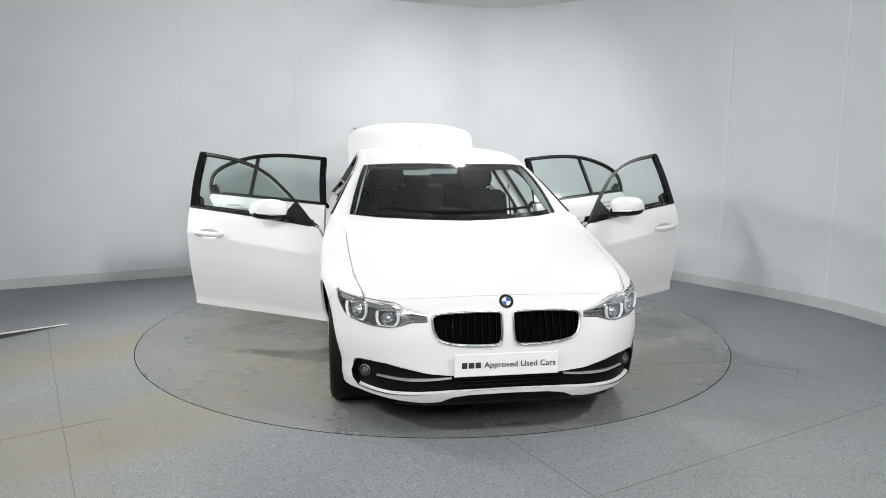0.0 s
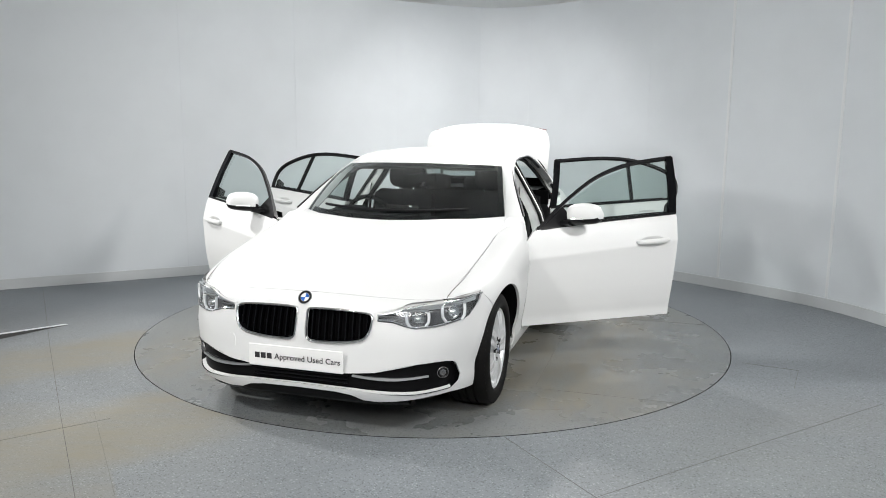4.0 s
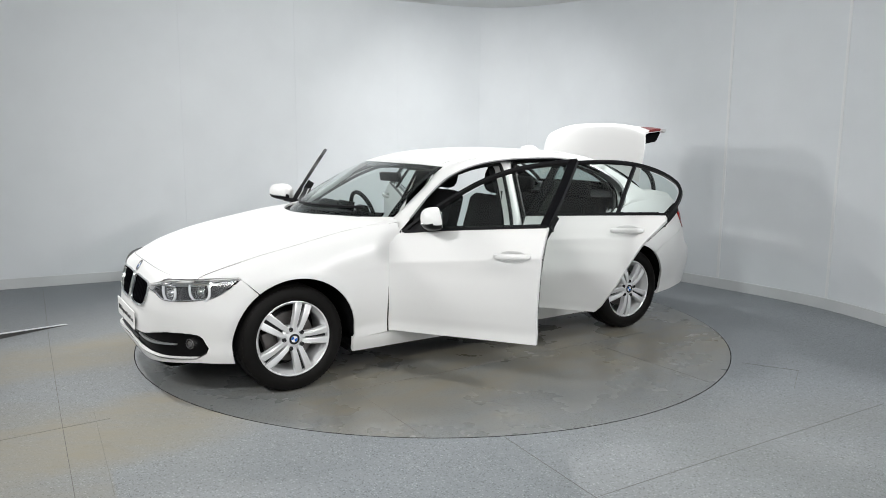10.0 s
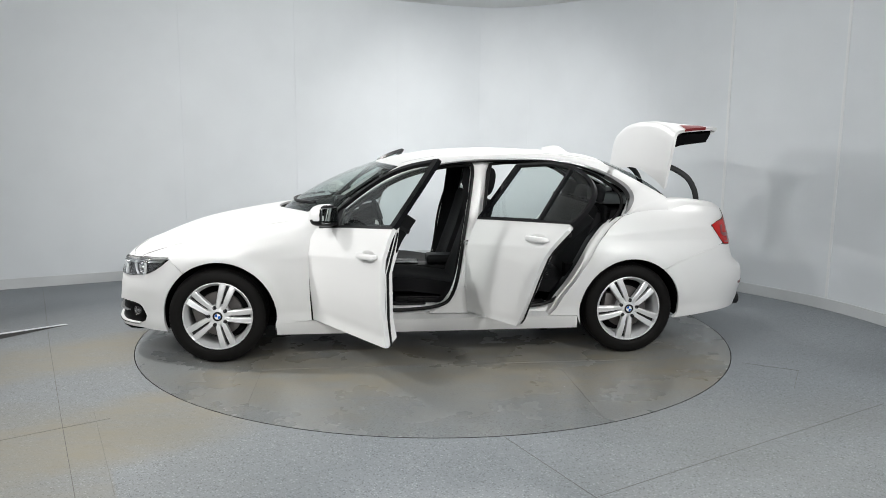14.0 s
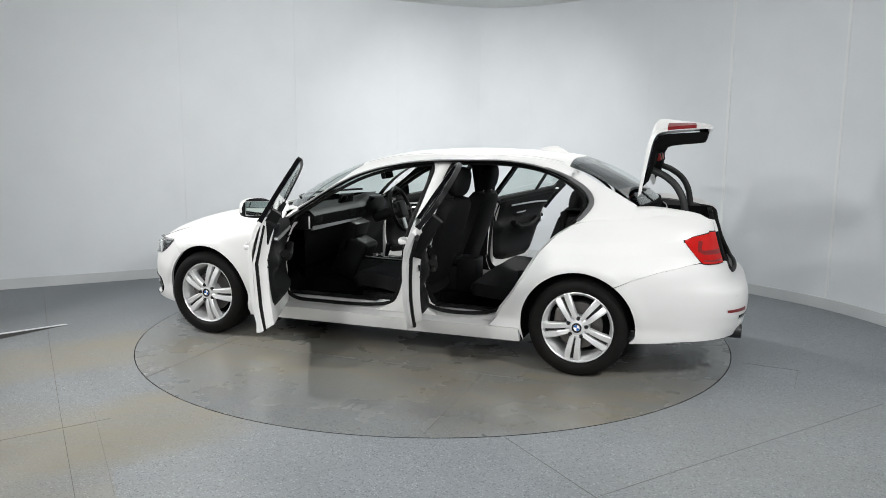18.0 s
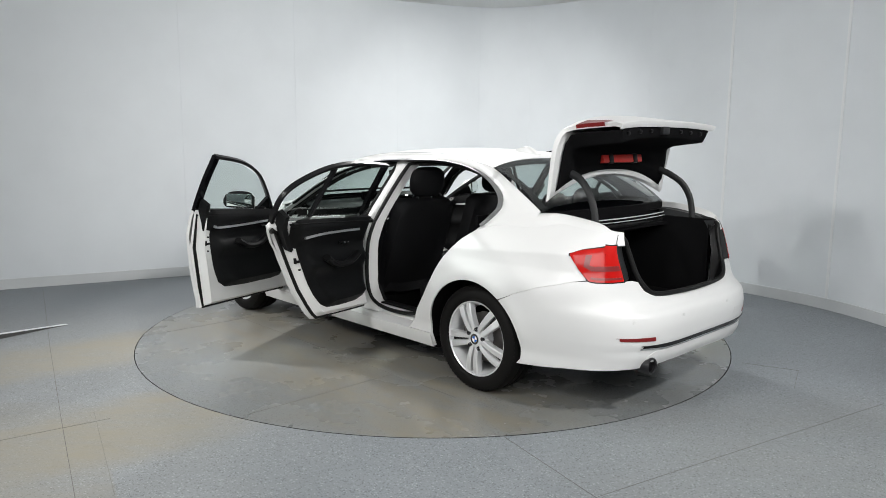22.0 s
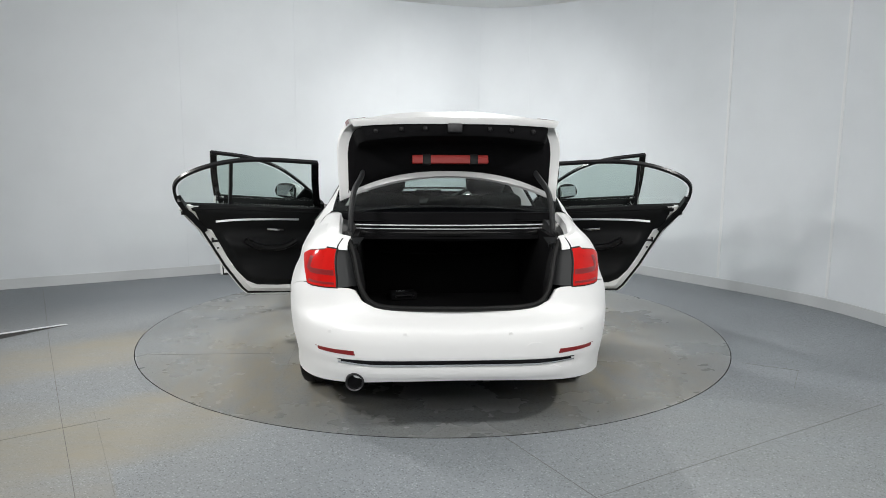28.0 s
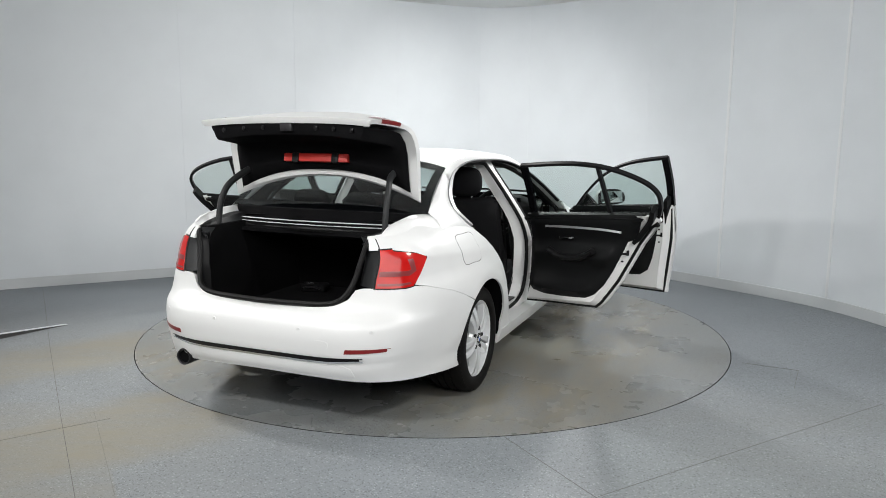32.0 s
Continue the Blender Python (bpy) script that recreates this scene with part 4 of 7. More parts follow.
for flip_side in (0, 1):
    bm = loft(rail_rows(0, 47), flip=True)
    if flip_side:
        bm = mirrored(bm)
    part("roof_pillar", bm, PAINT, car, "white screen pillar and roof side rail", 50)
    # rear pillar with the filler down to the quarter panel
    bm = loft(rail_rows(46, 60), flip=True)
    last = rail_rows(60, 60)[0][2:8]
    low = [Vector(q) for q in body([(s_at(x), z) for x, z in ((-1.356, 0.967), (-1.45, 0.990), (-1.55, 1.001), (-1.65, 1.005), (-1.695, 1.005), (-1.72, 1.006))])]
    mid = [a.lerp(b, 0.5) + Vector((0, 0.004, 0.004)) for a, b in zip(last, low)]
    bm = joined(bm, loft([last, mid, low], flip=True))
    bmesh.ops.remove_doubles(bm, verts=bm.verts, dist=0.0008)
    if flip_side:
        bm = mirrored(bm)
    part("rear_pillar", bm, PAINT, car, "", 50)
    # black finisher along the top of the door openings
    path = [p + Vector((0, 0.002, 0.004)) for p in OPEN_EDGE[4:58]]
    bm = ribbon(path, cabin_normal, 0.011, 0.02, bias=0.5, rise=0.003)
    if flip_side:
        bm = mirrored(bm)
    part("drip_rail", bm, TRIM_BLACK, car, "black finisher along the door opening")
    bm = tube([p + cabin_normal(p) * 0.003 for p in path], 0.0058, 8)
    if flip_side:
        bm = mirrored(bm)
    part("rail_moulding", bm, DARK_SATIN, car, "slim satin moulding over the door opening")
    # wide black finisher behind the rear door's quarter glass
    path = on_cabin([tuple(q) for q in spline([(-1.12, 1.300), (-1.25, 1.250), (-1.39, 1.165), (-1.433, 1.09), (-1.40, 1.02), (-1.37, 0.985)], 5)])
    bm = ribbon(path, cabin_normal, lambda u: 0.008 + 0.024 * math.sin(math.pi * min(1.0, 0.9 * u)) ** 1.5, 0.03, bias=0.85, rise=0.017)
    if flip_side:
        bm = mirrored(bm)
    part("quarter_finisher", bm, DARK_SATIN, car, "dark satin finisher behind the door opening")
    # rubber seal round each door opening
    for loop in ([(0.745, 0.42), (0.735, 0.62), (0.70, 0.80), (0.655, 0.915), (0.55, 0.995), (0.38, 1.110), (0.18, 1.215), (-0.05, 1.280), (-0.28, 1.308), (-0.325, 1.285), (-0.292, 1.10), (-0.235, 0.85), (-0.20, 0.60), (-0.165, 0.45), (-0.10, 0.365), (0.10, 0.330), (0.45, 0.325), (0.66, 0.335)],
                 [(-0.335, 0.45), (-0.345, 0.70), (-0.385, 1.0), (-0.445, 1.28), (-0.50, 1.318), (-0.70, 1.325), (-0.90, 1.315), (-1.08, 1.285), (-1.24, 1.225), (-1.36, 1.14), (-1.395, 1.07), (-1.36, 0.99), (-1.27, 0.90), (-1.15, 0.76), (-1.05, 0.60), (-0.97, 0.48), (-0.88, 0.385), (-0.75, 0.345), (-0.55, 0.335), (-0.40, 0.36)]):
        path = on_cabin([tuple(q) for q in spline(loop, 4, closed=True)], 0.075)
        bm = tube(path, 0.013, 6, closed=True)
        if flip_side:
            bm = mirrored(bm)
        part("door_seal", bm, SEAL, car, "black rubber seal round the door opening")

# painted door jambs: the middle pillar, the front pillar's foot and the wheel-arch side of the rear opening
for flip_side in (0, 1):
    pillar = []
    for z in np.linspace(0.30, 1.335, 16):
        xa = float(np.interp(z, (0.30, 0.36, 0.46, 0.60, 0.85, 1.10, 1.30, 1.34), (0.02, -0.105, -0.17, -0.205, -0.24, -0.295, -0.335, -0.30)))
        xb = float(np.interp(z, (0.30, 0.36, 0.46, 0.70, 1.00, 1.30, 1.34), (-0.45, -0.37, -0.325, -0.335, -0.375, -0.435, -0.47)))
        y = float(cabin_y(-0.3, z)) - 0.062
        pillar.append([(xa + 0.005, y - 0.10, z), (xa, y - 0.03, z), (xa - 0.02, y - 0.004, z), (xa * 0.6 + xb * 0.4, y, z), (xa * 0.4 + xb * 0.6, y - 0.004, z), (xb + 0.03, y - 0.012, z), (xb, y - 0.04, z), (xb - 0.005, y - 0.11, z)])
    bm = loft(pillar)
    if flip_side:
        bm = mirrored(bm)
    part("centre_pillar", bm, JAMB, car, "white-painted centre pillar with hinges", 50)
    post = []
    for z in np.linspace(0.28, 0.885, 12):
        xf = float(np.interp(z, [q[1] for q in WING_DOOR], [q[0] for q in WING_DOOR]))
        y = float(half_width(xf, z))
        post.append([(xf + 0.004, y - 0.012, z), (xf - 0.012, y - 0.05, z), (xf - 0.02, y - 0.07, z), (xf - 0.055, y - 0.085, z), (xf - 0.06, y - 0.13, z)])
    bm = loft(post)
    if flip_side:
        bm = mirrored(bm)
    part("front_post", bm, JAMB, car, "white-painted hinge post", 50)
    edge = [tuple(q) for q in spline(DOOR_BACK, 4)]
    rows = []
    for x, z in edge:
        q = Vector(side([(x, z)])[0])
        rows.append([q + Vector((0, -0.004, 0)), q + Vector((0.008, -0.028, -0.003)), q + Vector((0.012, -0.045, -0.006)), q + Vector((0.030, -0.052, -0.014)), q + Vector((0.033, -0.080, -0.016)), q + Vector((0.037, -0.125, -0.018))])
    bm = loft(rows)
    if flip_side:
        bm = mirrored(bm)
    part("rear_jamb", bm, JAMB, car, "white-painted rear door jamb", 50)
    bm = loft([[r[-1], r[-1] + Vector((0.004, -0.03, 0)), r[-1] + Vector((-0.02, -0.13, 0.01))] for r in rows])
    if flip_side:
        bm = mirrored(bm)
    part("arch_lining", bm, SOFT, car, "black lining inside the rear door opening", 50)
    for x, z in ((0.775, 0.52), (0.765, 0.72), (-0.265, 0.50), (-0.285, 0.74)):
        y = float(cabin_y(x, z)) - 0.045
        bm = rbox(0.05, 0.05, 0.045, 0.008, 2, Matrix.Translation((x, y if not flip_side else -y, z)))
        part("door_hinge", bm, JAMB, car)
    for x, z in ((-0.245, 0.80), (-1.13, 0.70)):
        y = float(cabin_y(x, z)) - 0.055
        bm = tube([(x - 0.012, y, z - 0.012), (x + 0.016, y + 0.018, z - 0.012), (x + 0.016, y + 0.018, z + 0.012), (x - 0.012, y, z + 0.012)], 0.005, 6)
        if flip_side:
            bm = mirrored(bm)
        part("striker", bm, CHROME, car, "steel door striker")

# roof
roof_mid = curve_of((-1.27, 1.366), (-1.20, 1.382), (-0.90, 1.410), (-0.50, 1.420), (-0.10, 1.402), (0.10, 1.373), (0.25, 1.342), (0.345, 1.315))
EDGE = ROOF_EDGE[15:46]
ROOF_ROWS = []
for i, e in enumerate(EDGE):
    u = i / (len(EDGE) - 1)
    cx = 0.345 + (-1.26 - 0.345) * (u * 0.999)
    row = []
    for v in np.linspace(-1, 1, 25):
        a = abs(v)
        row.append(Vector((cx + (e.x - cx) * a * a, e.y * v, float(roof_mid(cx)) + (e.z - float(roof_mid(cx))) * a ** 3.2)))
    ROOF_ROWS.append(row)
part("roof_panel", loft(ROOF_ROWS, flip=True), PAINT, car, "", 60)
for s in (1, -1):
    ditch = [Vector((r[12 + 11 * s].x, r[12 + 11 * s].y, r[12 + 11 * s].z)) + Vector((0, 0.010 * s, 0.0008)) for r in ROOF_ROWS[1:-1]]
    part("roof_ditch", tube(ditch, 0.0016, 6), SATIN, car, "thin grey roof ditch strip")
part("headliner", loft([[p * 0.98 + Vector((0, 0, -0.012)) for p in r] for r in ROOF_ROWS]), HEADLINER, car, "pale grey cloth headliner", 60)
rows = []
for t in np.linspace(0, 1, 10):
    w, h = 0.030 * (1 - t) ** 0.6 + 0.001, 0.055 * math.sin(math.pi * min(1, 0.15 + 0.85 * (1 - t))) * (0.4 + 0.6 * (1 - t))
    x = -1.16 + 0.20 * t
    base = float(roof_mid(x)) - 0.004
    rows.append([(x, w * math.cos(a), base + (h + 0.01) * math.sin(a)) for a in np.linspace(0, math.pi, 9)])
part("roof_antenna", loft(rows, caps=True, flip=True), PAINT, car, "white shark-fin antenna")

# windscreen
SCREEN_ROWS = []
for t in np.linspace(0, 1, 14):
    row = []
    for k, v in enumerate(np.linspace(-1, 1, 25)):
        top = ROOF_ROWS[0][k]
        low_p = Vector((1.035 - 0.375 * v * v, 0.715 * v, 0.972 + 0.013 * v * v))
        p = top.lerp(low_p, t)
        row.append(p + Vector((0.55, 0, 0.83)) * (0.035 * 4 * t * (1 - t)))
    SCREEN_ROWS.append(row)
part("windscreen", loft(SCREEN_ROWS, flip=True), SCREEN, car, "tinted windscreen", 60)
# black ceramic band round the glass
band_rows = [[p + Vector((-0.003, 0, -0.004)) for p in r] for r in SCREEN_ROWS]
bm = bmesh.new()
for cells in ([(0, k) for k in range(24)], [(12, k) for k in range(24)], [(i, 0) for i in range(13)], [(i, 23) for i in range(13)]):
    for i, k in cells:
        q = [band_rows[i][k], band_rows[i + 1][k], band_rows[i + 1][k + 1], band_rows[i][k + 1]]
        c = sum(q, Vector()) / 4
        if k in (0, 23):
            inner = 1 if k == 0 else 0
            q = [p.lerp(q[(j ^ 3)], 0.45) if (j in (2, 3)) == (k == 0) else p for j, p in enumerate(q)]
        bm.faces.new([bm.verts.new(p) for p in q])
part("screen_surround", bm, GLOSS_BLACK, car, "black band round the windscreen")
# cowl between bonnet and screen
rear_edge = spline([(0.838, 0.59), (0.842, 0.585), (0.85, 0.57), (0.95, 0.42), (1.05, 0.22), (1.085, 0.0)], 6)
rear_edge = [Vector(q) for q in cap(np.array(rear_edge))]
rows = []
for p in rear_edge:
    v = p.y / 0.735
    b = Vector((1.035 - 0.375 * v * v - 0.05, 0.72 * v, 0.972 + 0.013 * v * v + 0.012))
    rows.append([p + Vector((0.02, 0, -0.012)), p + Vector((-0.01, 0, -0.022)), p.lerp(b, 0.5) + Vector((0, 0, -0.035)), b + Vector((0, 0, -0.012))])
bm = loft(rows)
part("cowl", mirrored(bm, True), PLASTIC, car, "black plastic cowl below the windscreen")
for y0, y1 in ((-0.52, 0.02), (-0.02, 0.50)):
    pts = []
    for u in np.linspace(0, 1, 12):
        y = y0 + (y1 - y0) * u
        v = y / 0.715
        x = 1.035 - 0.375 * v * v - 0.075
        pts.append((x, y, 0.972 + 0.013 * v * v + 0.062))
    part("wiper", tube(pts, 0.009, 6), TRIM_BLACK, car, "black wiper at rest")

# painted corner between bonnet, wing and screen pillar
for flip_side in (0, 1):
    rows = []
    outer_c = [Vector(q) for q in cap(np.array(spline([(0.690, 0.742), (0.725, 0.738), (0.765, 0.715), (0.80, 0.645), (0.845, 0.575)], 5)))]
    for k, q in enumerate(outer_c):
        v = 1.01 - 0.24 * k / (len(outer_c) - 1)
        p = Vector((1.035 - 0.375 * v * v + 0.004, 0.715 * v, 0.976 + 0.013 * v * v))
        q = q + Vector((0.012, 0.004, -0.004))
        rows.append([q, q.lerp(p, 0.5) + Vector((0, 0, -0.002)), p])
    bm = loft(rows)
    bmesh.ops.recalc_face_normals(bm, faces=bm.faces)
    if flip_side:
        bm = mirrored(bm)
    part("scuttle_corner", bm, PAINT, car, "", 60)
    rows = []
    for x in np.linspace(0.690, 1.06, 20):
        q = Vector(body([(s_on(x, wing_top(x)), wing_top(x))])[0])
        p = Vector(cap([(max(x, 0.80), float(seam_y(max(x, 0.80))) - 0.008)])[0]) + Vector((0, 0, -0.004))
        p = p.lerp(Vector((0.668, 0.712, 0.984)), float(smoothstep(0.80, 0.69, x)))
        rows.append([q, q.lerp(p, 0.33) + Vector((0, 0.004, 0.004)), q.lerp(p, 0.67) + Vector((0, 0.003, 0.003)), p])
    bm = loft(rows)
    bmesh.ops.recalc_face_normals(bm, faces=bm.faces)
    if flip_side:
        bm = mirrored(bm)
    part("wing_shoulder", bm, PAINT, car, "", 60)

# rear screen
REAR_ROWS = []
for t in np.linspace(0, 1, 12):
    row = []
    for k, v in enumerate(np.linspace(-1, 1, 25)):
        low_p = Vector((-1.80 + 0.08 * v * v, 0.655 * v, 1.092 - 0.006 * v * v))
        p = ROOF_ROWS[-1][k].lerp(low_p, t)
        row.append(p + Vector((-0.45, 0, 0.9)) * (0.030 * 4 * t * (1 - t)))
    REAR_ROWS.append(row)
part("rear_screen", loft(REAR_ROWS), REAR_GLASS, car, "dark tinted rear screen", 60)
bm = loft([[q + Vector((-0.002, 0, -0.004)) for q in r[:2]] for r in REAR_ROWS])
bm = joined(bm, loft([[q + Vector((-0.002, 0, -0.004)) for q in r[-2:]] for r in REAR_ROWS]), loft([[q + Vector((-0.002, 0, -0.004)) for q in r] for r in REAR_ROWS[:2]]), loft([[q + Vector((-0.002, 0, -0.004)) for q in r] for r in REAR_ROWS[-2:]]))
part("rear_screen_surround", bm, GLOSS_BLACK, car)
rows = []
for y in np.linspace(-0.612, 0.612, 23):
    v = y / 0.655
    x, z = -1.80 + 0.08 * v * v, 1.088 - 0.006 * v * v
    rows.append([(x + 0.02, y, z + 0.003), (x - 0.02, y, z - 0.004), (x - 0.025, y, z - 0.080), (x - 0.050, y, z - 0.088), (x - 0.058, y, z - 0.076), (x - 0.066, y, z - 0.076), (x - 0.070, y, z - 0.125)])
part("boot_gutter", loft(rows), [CARPET], car, "black gutter below the rear screen")
# pale grey lines: the shine of the gutter's metal edge put in as colour
for back, z, r in ((0.062, 1.020, 0.0036), (0.070, 1.001, 0.0026)):
    path = [(-1.80 - back + 0.08 * (y / 0.655) ** 2, y, z) for y in np.linspace(-0.605, 0.605, 17)]
    part("gutter_edge", tube(path, r, 6), EDGE_SHINE, car, "bright edge of the gutter")


# ---- doors ----
def plane_part(name, poly, inset, mats, parent, hinge, mirror, label="", step=0.03, lip=0.0, depth_fn=None, smooth=40):
    to3d = (lambda p: side(p, inset)) if depth_fn is None else (lambda p: side(p, inset) - np.stack([0 * p[:, 0], depth_fn(p), 0 * p[:, 0]], 1))
    bm = sheet(poly, to3d, step, lip=lip, flip=True)
    return place(name, bm, mats, parent, hinge, mirror, label, smooth)


def place(name, bm, mats, parent, hinge, mirror, label="", smooth=40):
    """Put a piece, drawn with the door shut, into its door's own space."""
    if hinge.x < 0:
        # the rear door is flatter in plan than the quarter behind it
        for v in bm.verts:
            v.co.y += 0.062 * float(smoothstep(-0.50, -1.35, v.co.x)) * float(smoothstep(0.62, 0.97, v.co.z))
    shifted(bm, Matrix.Translation(-hinge))
    if mirror:
        bm = mirrored(bm)
    return part(name, bm, mats, parent, label, smooth)


def shrunk(poly, d):
    """Polygon moved inwards by d."""
    p = np.array(poly, float)
    area = 0.5 * np.sum(p[:, 0] * np.roll(p[:, 1], -1) - np.roll(p[:, 0], -1) * p[:, 1])
    a, b = p - np.roll(p, 1, 0), np.roll(p, -1, 0) - p
    na, nb = (np.stack([-q[:, 1], q[:, 0]], 1) / np.maximum(np.linalg.norm(q, axis=1), 1e-9)[:, None] for q in (a, b))
    n = na + nb
    n /= np.maximum(np.linalg.norm(n, axis=1), 0.5)[:, None]
    return p + n * d * (1 if area > 0 else -1)


def door(front, mirror):
    if front:
        skin = [(0.787, 0.288), (0.795, 0.45), (0.795, 0.62), (0.780, 0.738), (0.745, 0.836), (0.695, 0.898), (0.655, 0.910), (0.30, 0.932), (-0.292, 0.957), (-0.262, 0.70), (-0.232, 0.45), (-0.217, 0.288)]
        hinge = Vector((0.775, 0.850, 0.288))
        shift, turn, rise, roll = Vector((-0.014, 0.022, 0.005)), 63.5, 2.9, 0.9
        frame_line = [(0.655, 0.915), (0.55, 1.000), (0.38, 1.115), (0.18, 1.222), (-0.06, 1.290), (-0.375, 1.320)]
        back_line = [(-0.375, 1.320), (-0.340, 1.14), (-0.285, 0.955)]
        glass_poly = [(0.60, 0.925), (0.50, 1.005), (0.36, 1.095), (0.17, 1.198), (-0.06, 1.266), (-0.345, 1.299), (-0.258, 0.945)]
        trim = [(0.72, 0.45), (0.725, 0.62), (0.70, 0.76), (0.66, 0.865), (0.60, 0.937), (0.20, 0.950), (-0.232, 0.962), (-0.222, 0.845), (-0.205, 0.822), (-0.165, 0.812), (-0.150, 0.70), (-0.120, 0.55), (-0.085, 0.455), (-0.02, 0.415), (0.20, 0.405), (0.55, 0.405), (0.67, 0.415)]
        handle_x, arm_line = -0.100, [(0.60, 0.865), (0.25, 0.845), (-0.10, 0.835), (-0.165, 0.845)]
    else:
        skin = [(-0.225, 0.318), (-0.237, 0.45), (-0.267, 0.70), (-0.297, 0.957), (-0.70, 0.970), (-1.15, 0.982), (-1.280, 0.985), (-1.292, 0.950), (-1.245, 0.893), (-1.150, 0.785), (-1.060, 0.640), (-0.990, 0.525), (-0.915, 0.425), (-0.868, 0.365), (-0.825, 0.328)]
        hinge = Vector((-0.245, 0.858, 0.288))
        shift, turn, rise, roll = Vector((-0.028, 0.002, 0.005)), 68.2, 2.5, 2.3
        frame_line = [(-0.395, 1.322), (-0.70, 1.331), (-0.89, 1.323), (-1.05, 1.296), (-1.19, 1.248), (-1.295, 1.188), (-1.337, 1.125), (-1.325, 1.05), (-1.288, 0.985)]
        back_line = [(-0.395, 1.322), (-0.352, 1.14), (-0.298, 0.965)]
        glass_poly = [(-0.345, 0.965), (-0.435, 1.300), (-0.70, 1.309), (-0.88, 1.302), (-1.03, 1.276), (-1.17, 1.230), (-1.275, 1.172), (-1.315, 1.12), (-1.305, 1.05), (-1.27, 0.985), (-0.80, 0.972)]
        trim = [(-0.288, 0.45), (-0.295, 0.62), (-0.325, 0.965), (-0.70, 0.977), (-1.17, 0.989), (-1.205, 0.955), (-1.17, 0.880), (-1.145, 0.825), (-1.08, 0.805), (-1.04, 0.735), (-0.965, 0.60), (-0.90, 0.505), (-0.83, 0.435), (-0.76, 0.405), (-0.60, 0.398), (-0.42, 0.400), (-0.32, 0.42)]
        handle_x, arm_line = -1.05, [(-0.48, 0.890), (-0.65, 0.892), (-0.90, 0.886), (-1.06, 0.872)]
    name = "front_door" if front else "rear_door"
    hz = 0.792 if front else 0.880
    bowl = [(handle_x + 0.088 * math.copysign(abs(math.cos(a)) ** 0.8, math.cos(a)), hz - 0.004 + 0.036 * math.sin(a)) for a in np.linspace(0, 2 * math.pi, 20, endpoint=False)]
    bm = sheet(skin, side, 0.022, [bowl], lip=0.024, flip=True, sy=0.009)
    inset_line = [(q[0], o[1] - 0.004 if o[1] > 0.90 else q[1]) for q, o in zip(shrunk(skin, 0.058), skin)]
    inner = sheet(inset_line, lambda p: side(p, 0.098), 0.035, flip=False)
    rim = [[Vector(a), Vector(a).lerp(Vector(b), 0.12), Vector(a).lerp(Vector(b), 0.9), Vector(b)] for a, b in zip(side(np.array(skin, float), 0.022), side(np.array(inset_line, float), 0.0985))]
    slope = loft(rim, close_u=True)
    bmesh.ops.recalc_face_normals(slope, faces=slope.faces)
    inner = joined(inner, slope)
    tinted(inner, 1)
    bm = joined(bm, inner)
    d = place(name, bm, [PAINT, JAMB], car, hinge, mirror, "white car door standing wide open", 42)
    at = hinge + shift
    d.matrix_local = pose(at.x, -at.y, at.z, -roll, rise, turn) if mirror else pose(at.x, at.y, at.z, roll, rise, -turn)
    # window frame: painted-black channel of real depth
    top = on_cabin([tuple(q) for q in spline(frame_line, 5)])
    bm = ribbon(top, cabin_normal, 0.020, 0.026, bias=0.5, rise=0.0)
    place("window_frame", bm, TRIM_BLACK, d, hinge, mirror, "black window frame")
    back = on_cabin([tuple(q) for q in spline(back_line, 5)])
    w = 0.050 if front else 0.048
    bm = ribbon(back, cabin_normal, w, 0.024, bias=0.12 if front else 0.88, rise=0.002)
    place("pillar_cover", bm, GLOSS_BLACK, d, hinge, mirror, "gloss black pillar cover")
    # outer and inner weatherstrips
    belt = [(0.645, 0.912), (0.30, 0.934), (-0.285, 0.958)] if front else [(-0.30, 0.960), (-0.70, 0.972), (-1.15, 0.984), (-1.295, 0.987)]
    bm = ribbon(on_cabin([tuple(q) for q in spline(belt, 5)], -0.002), cabin_normal, 0.016, 0.03, rise=0.003)
    place("belt_strip", bm, TRIM_BLACK, d, hinge, mirror)
    bm = ribbon(on_cabin([(max(x, -1.215), z + 0.002) for x, z in [tuple(q) for q in spline(belt, 5)]], 0.05), cabin_normal, 0.022, 0.06)
    place("inner_belt", bm, SOFT, d, hinge, mirror)
    foot = [(-0.292, 1.03), (-0.260, 0.957), (-0.240, 0.90), (-0.226, 0.835)] if front else [(-1.308, 1.05), (-1.266, 0.982), (-1.210, 0.920), (-1.150, 0.848), (-1.120, 0.812)]
    bm = ribbon(on_cabin([tuple(q) for q in spline(foot, 4)], 0.038), cabin_normal, lambda u: 0.022 + 0.014 * math.sin(math.pi * min(1, 0.1 + 0.9 * u)), 0.064, bias=0.5)
    place("frame_foot", bm, SOFT, d, hinge, mirror, "black frame base inside the door")
    g = plane_part("window_glass", glass_poly, 0.026, GLASS, d, hinge, mirror, "lightly tinted side glass", 0.03)
    if front:
        sail = [(0.665, 0.912), (0.40, 0.928), (0.43, 0.985), (0.465, 1.040), (0.50, 1.032), (0.57, 0.985)]
        plane_part("mirror_sail", sail, 0.018, TRIM_BLACK, d, hinge, mirror, "", 0.03, 0.02)
        base = Vector((0.435, float(cabin_y(0.435, 0.95)) - 0.015, 0.946))
        rows = []
        hi = (0.082, 0.108, 0.118, 0.122, 0.123, 0.121, 0.117, 0.108, 0.092, 0.064)
        lo = (-0.008, -0.012, -0.014, -0.014, -0.013, -0.011, -0.008, -0.003, 0.006, 0.026)
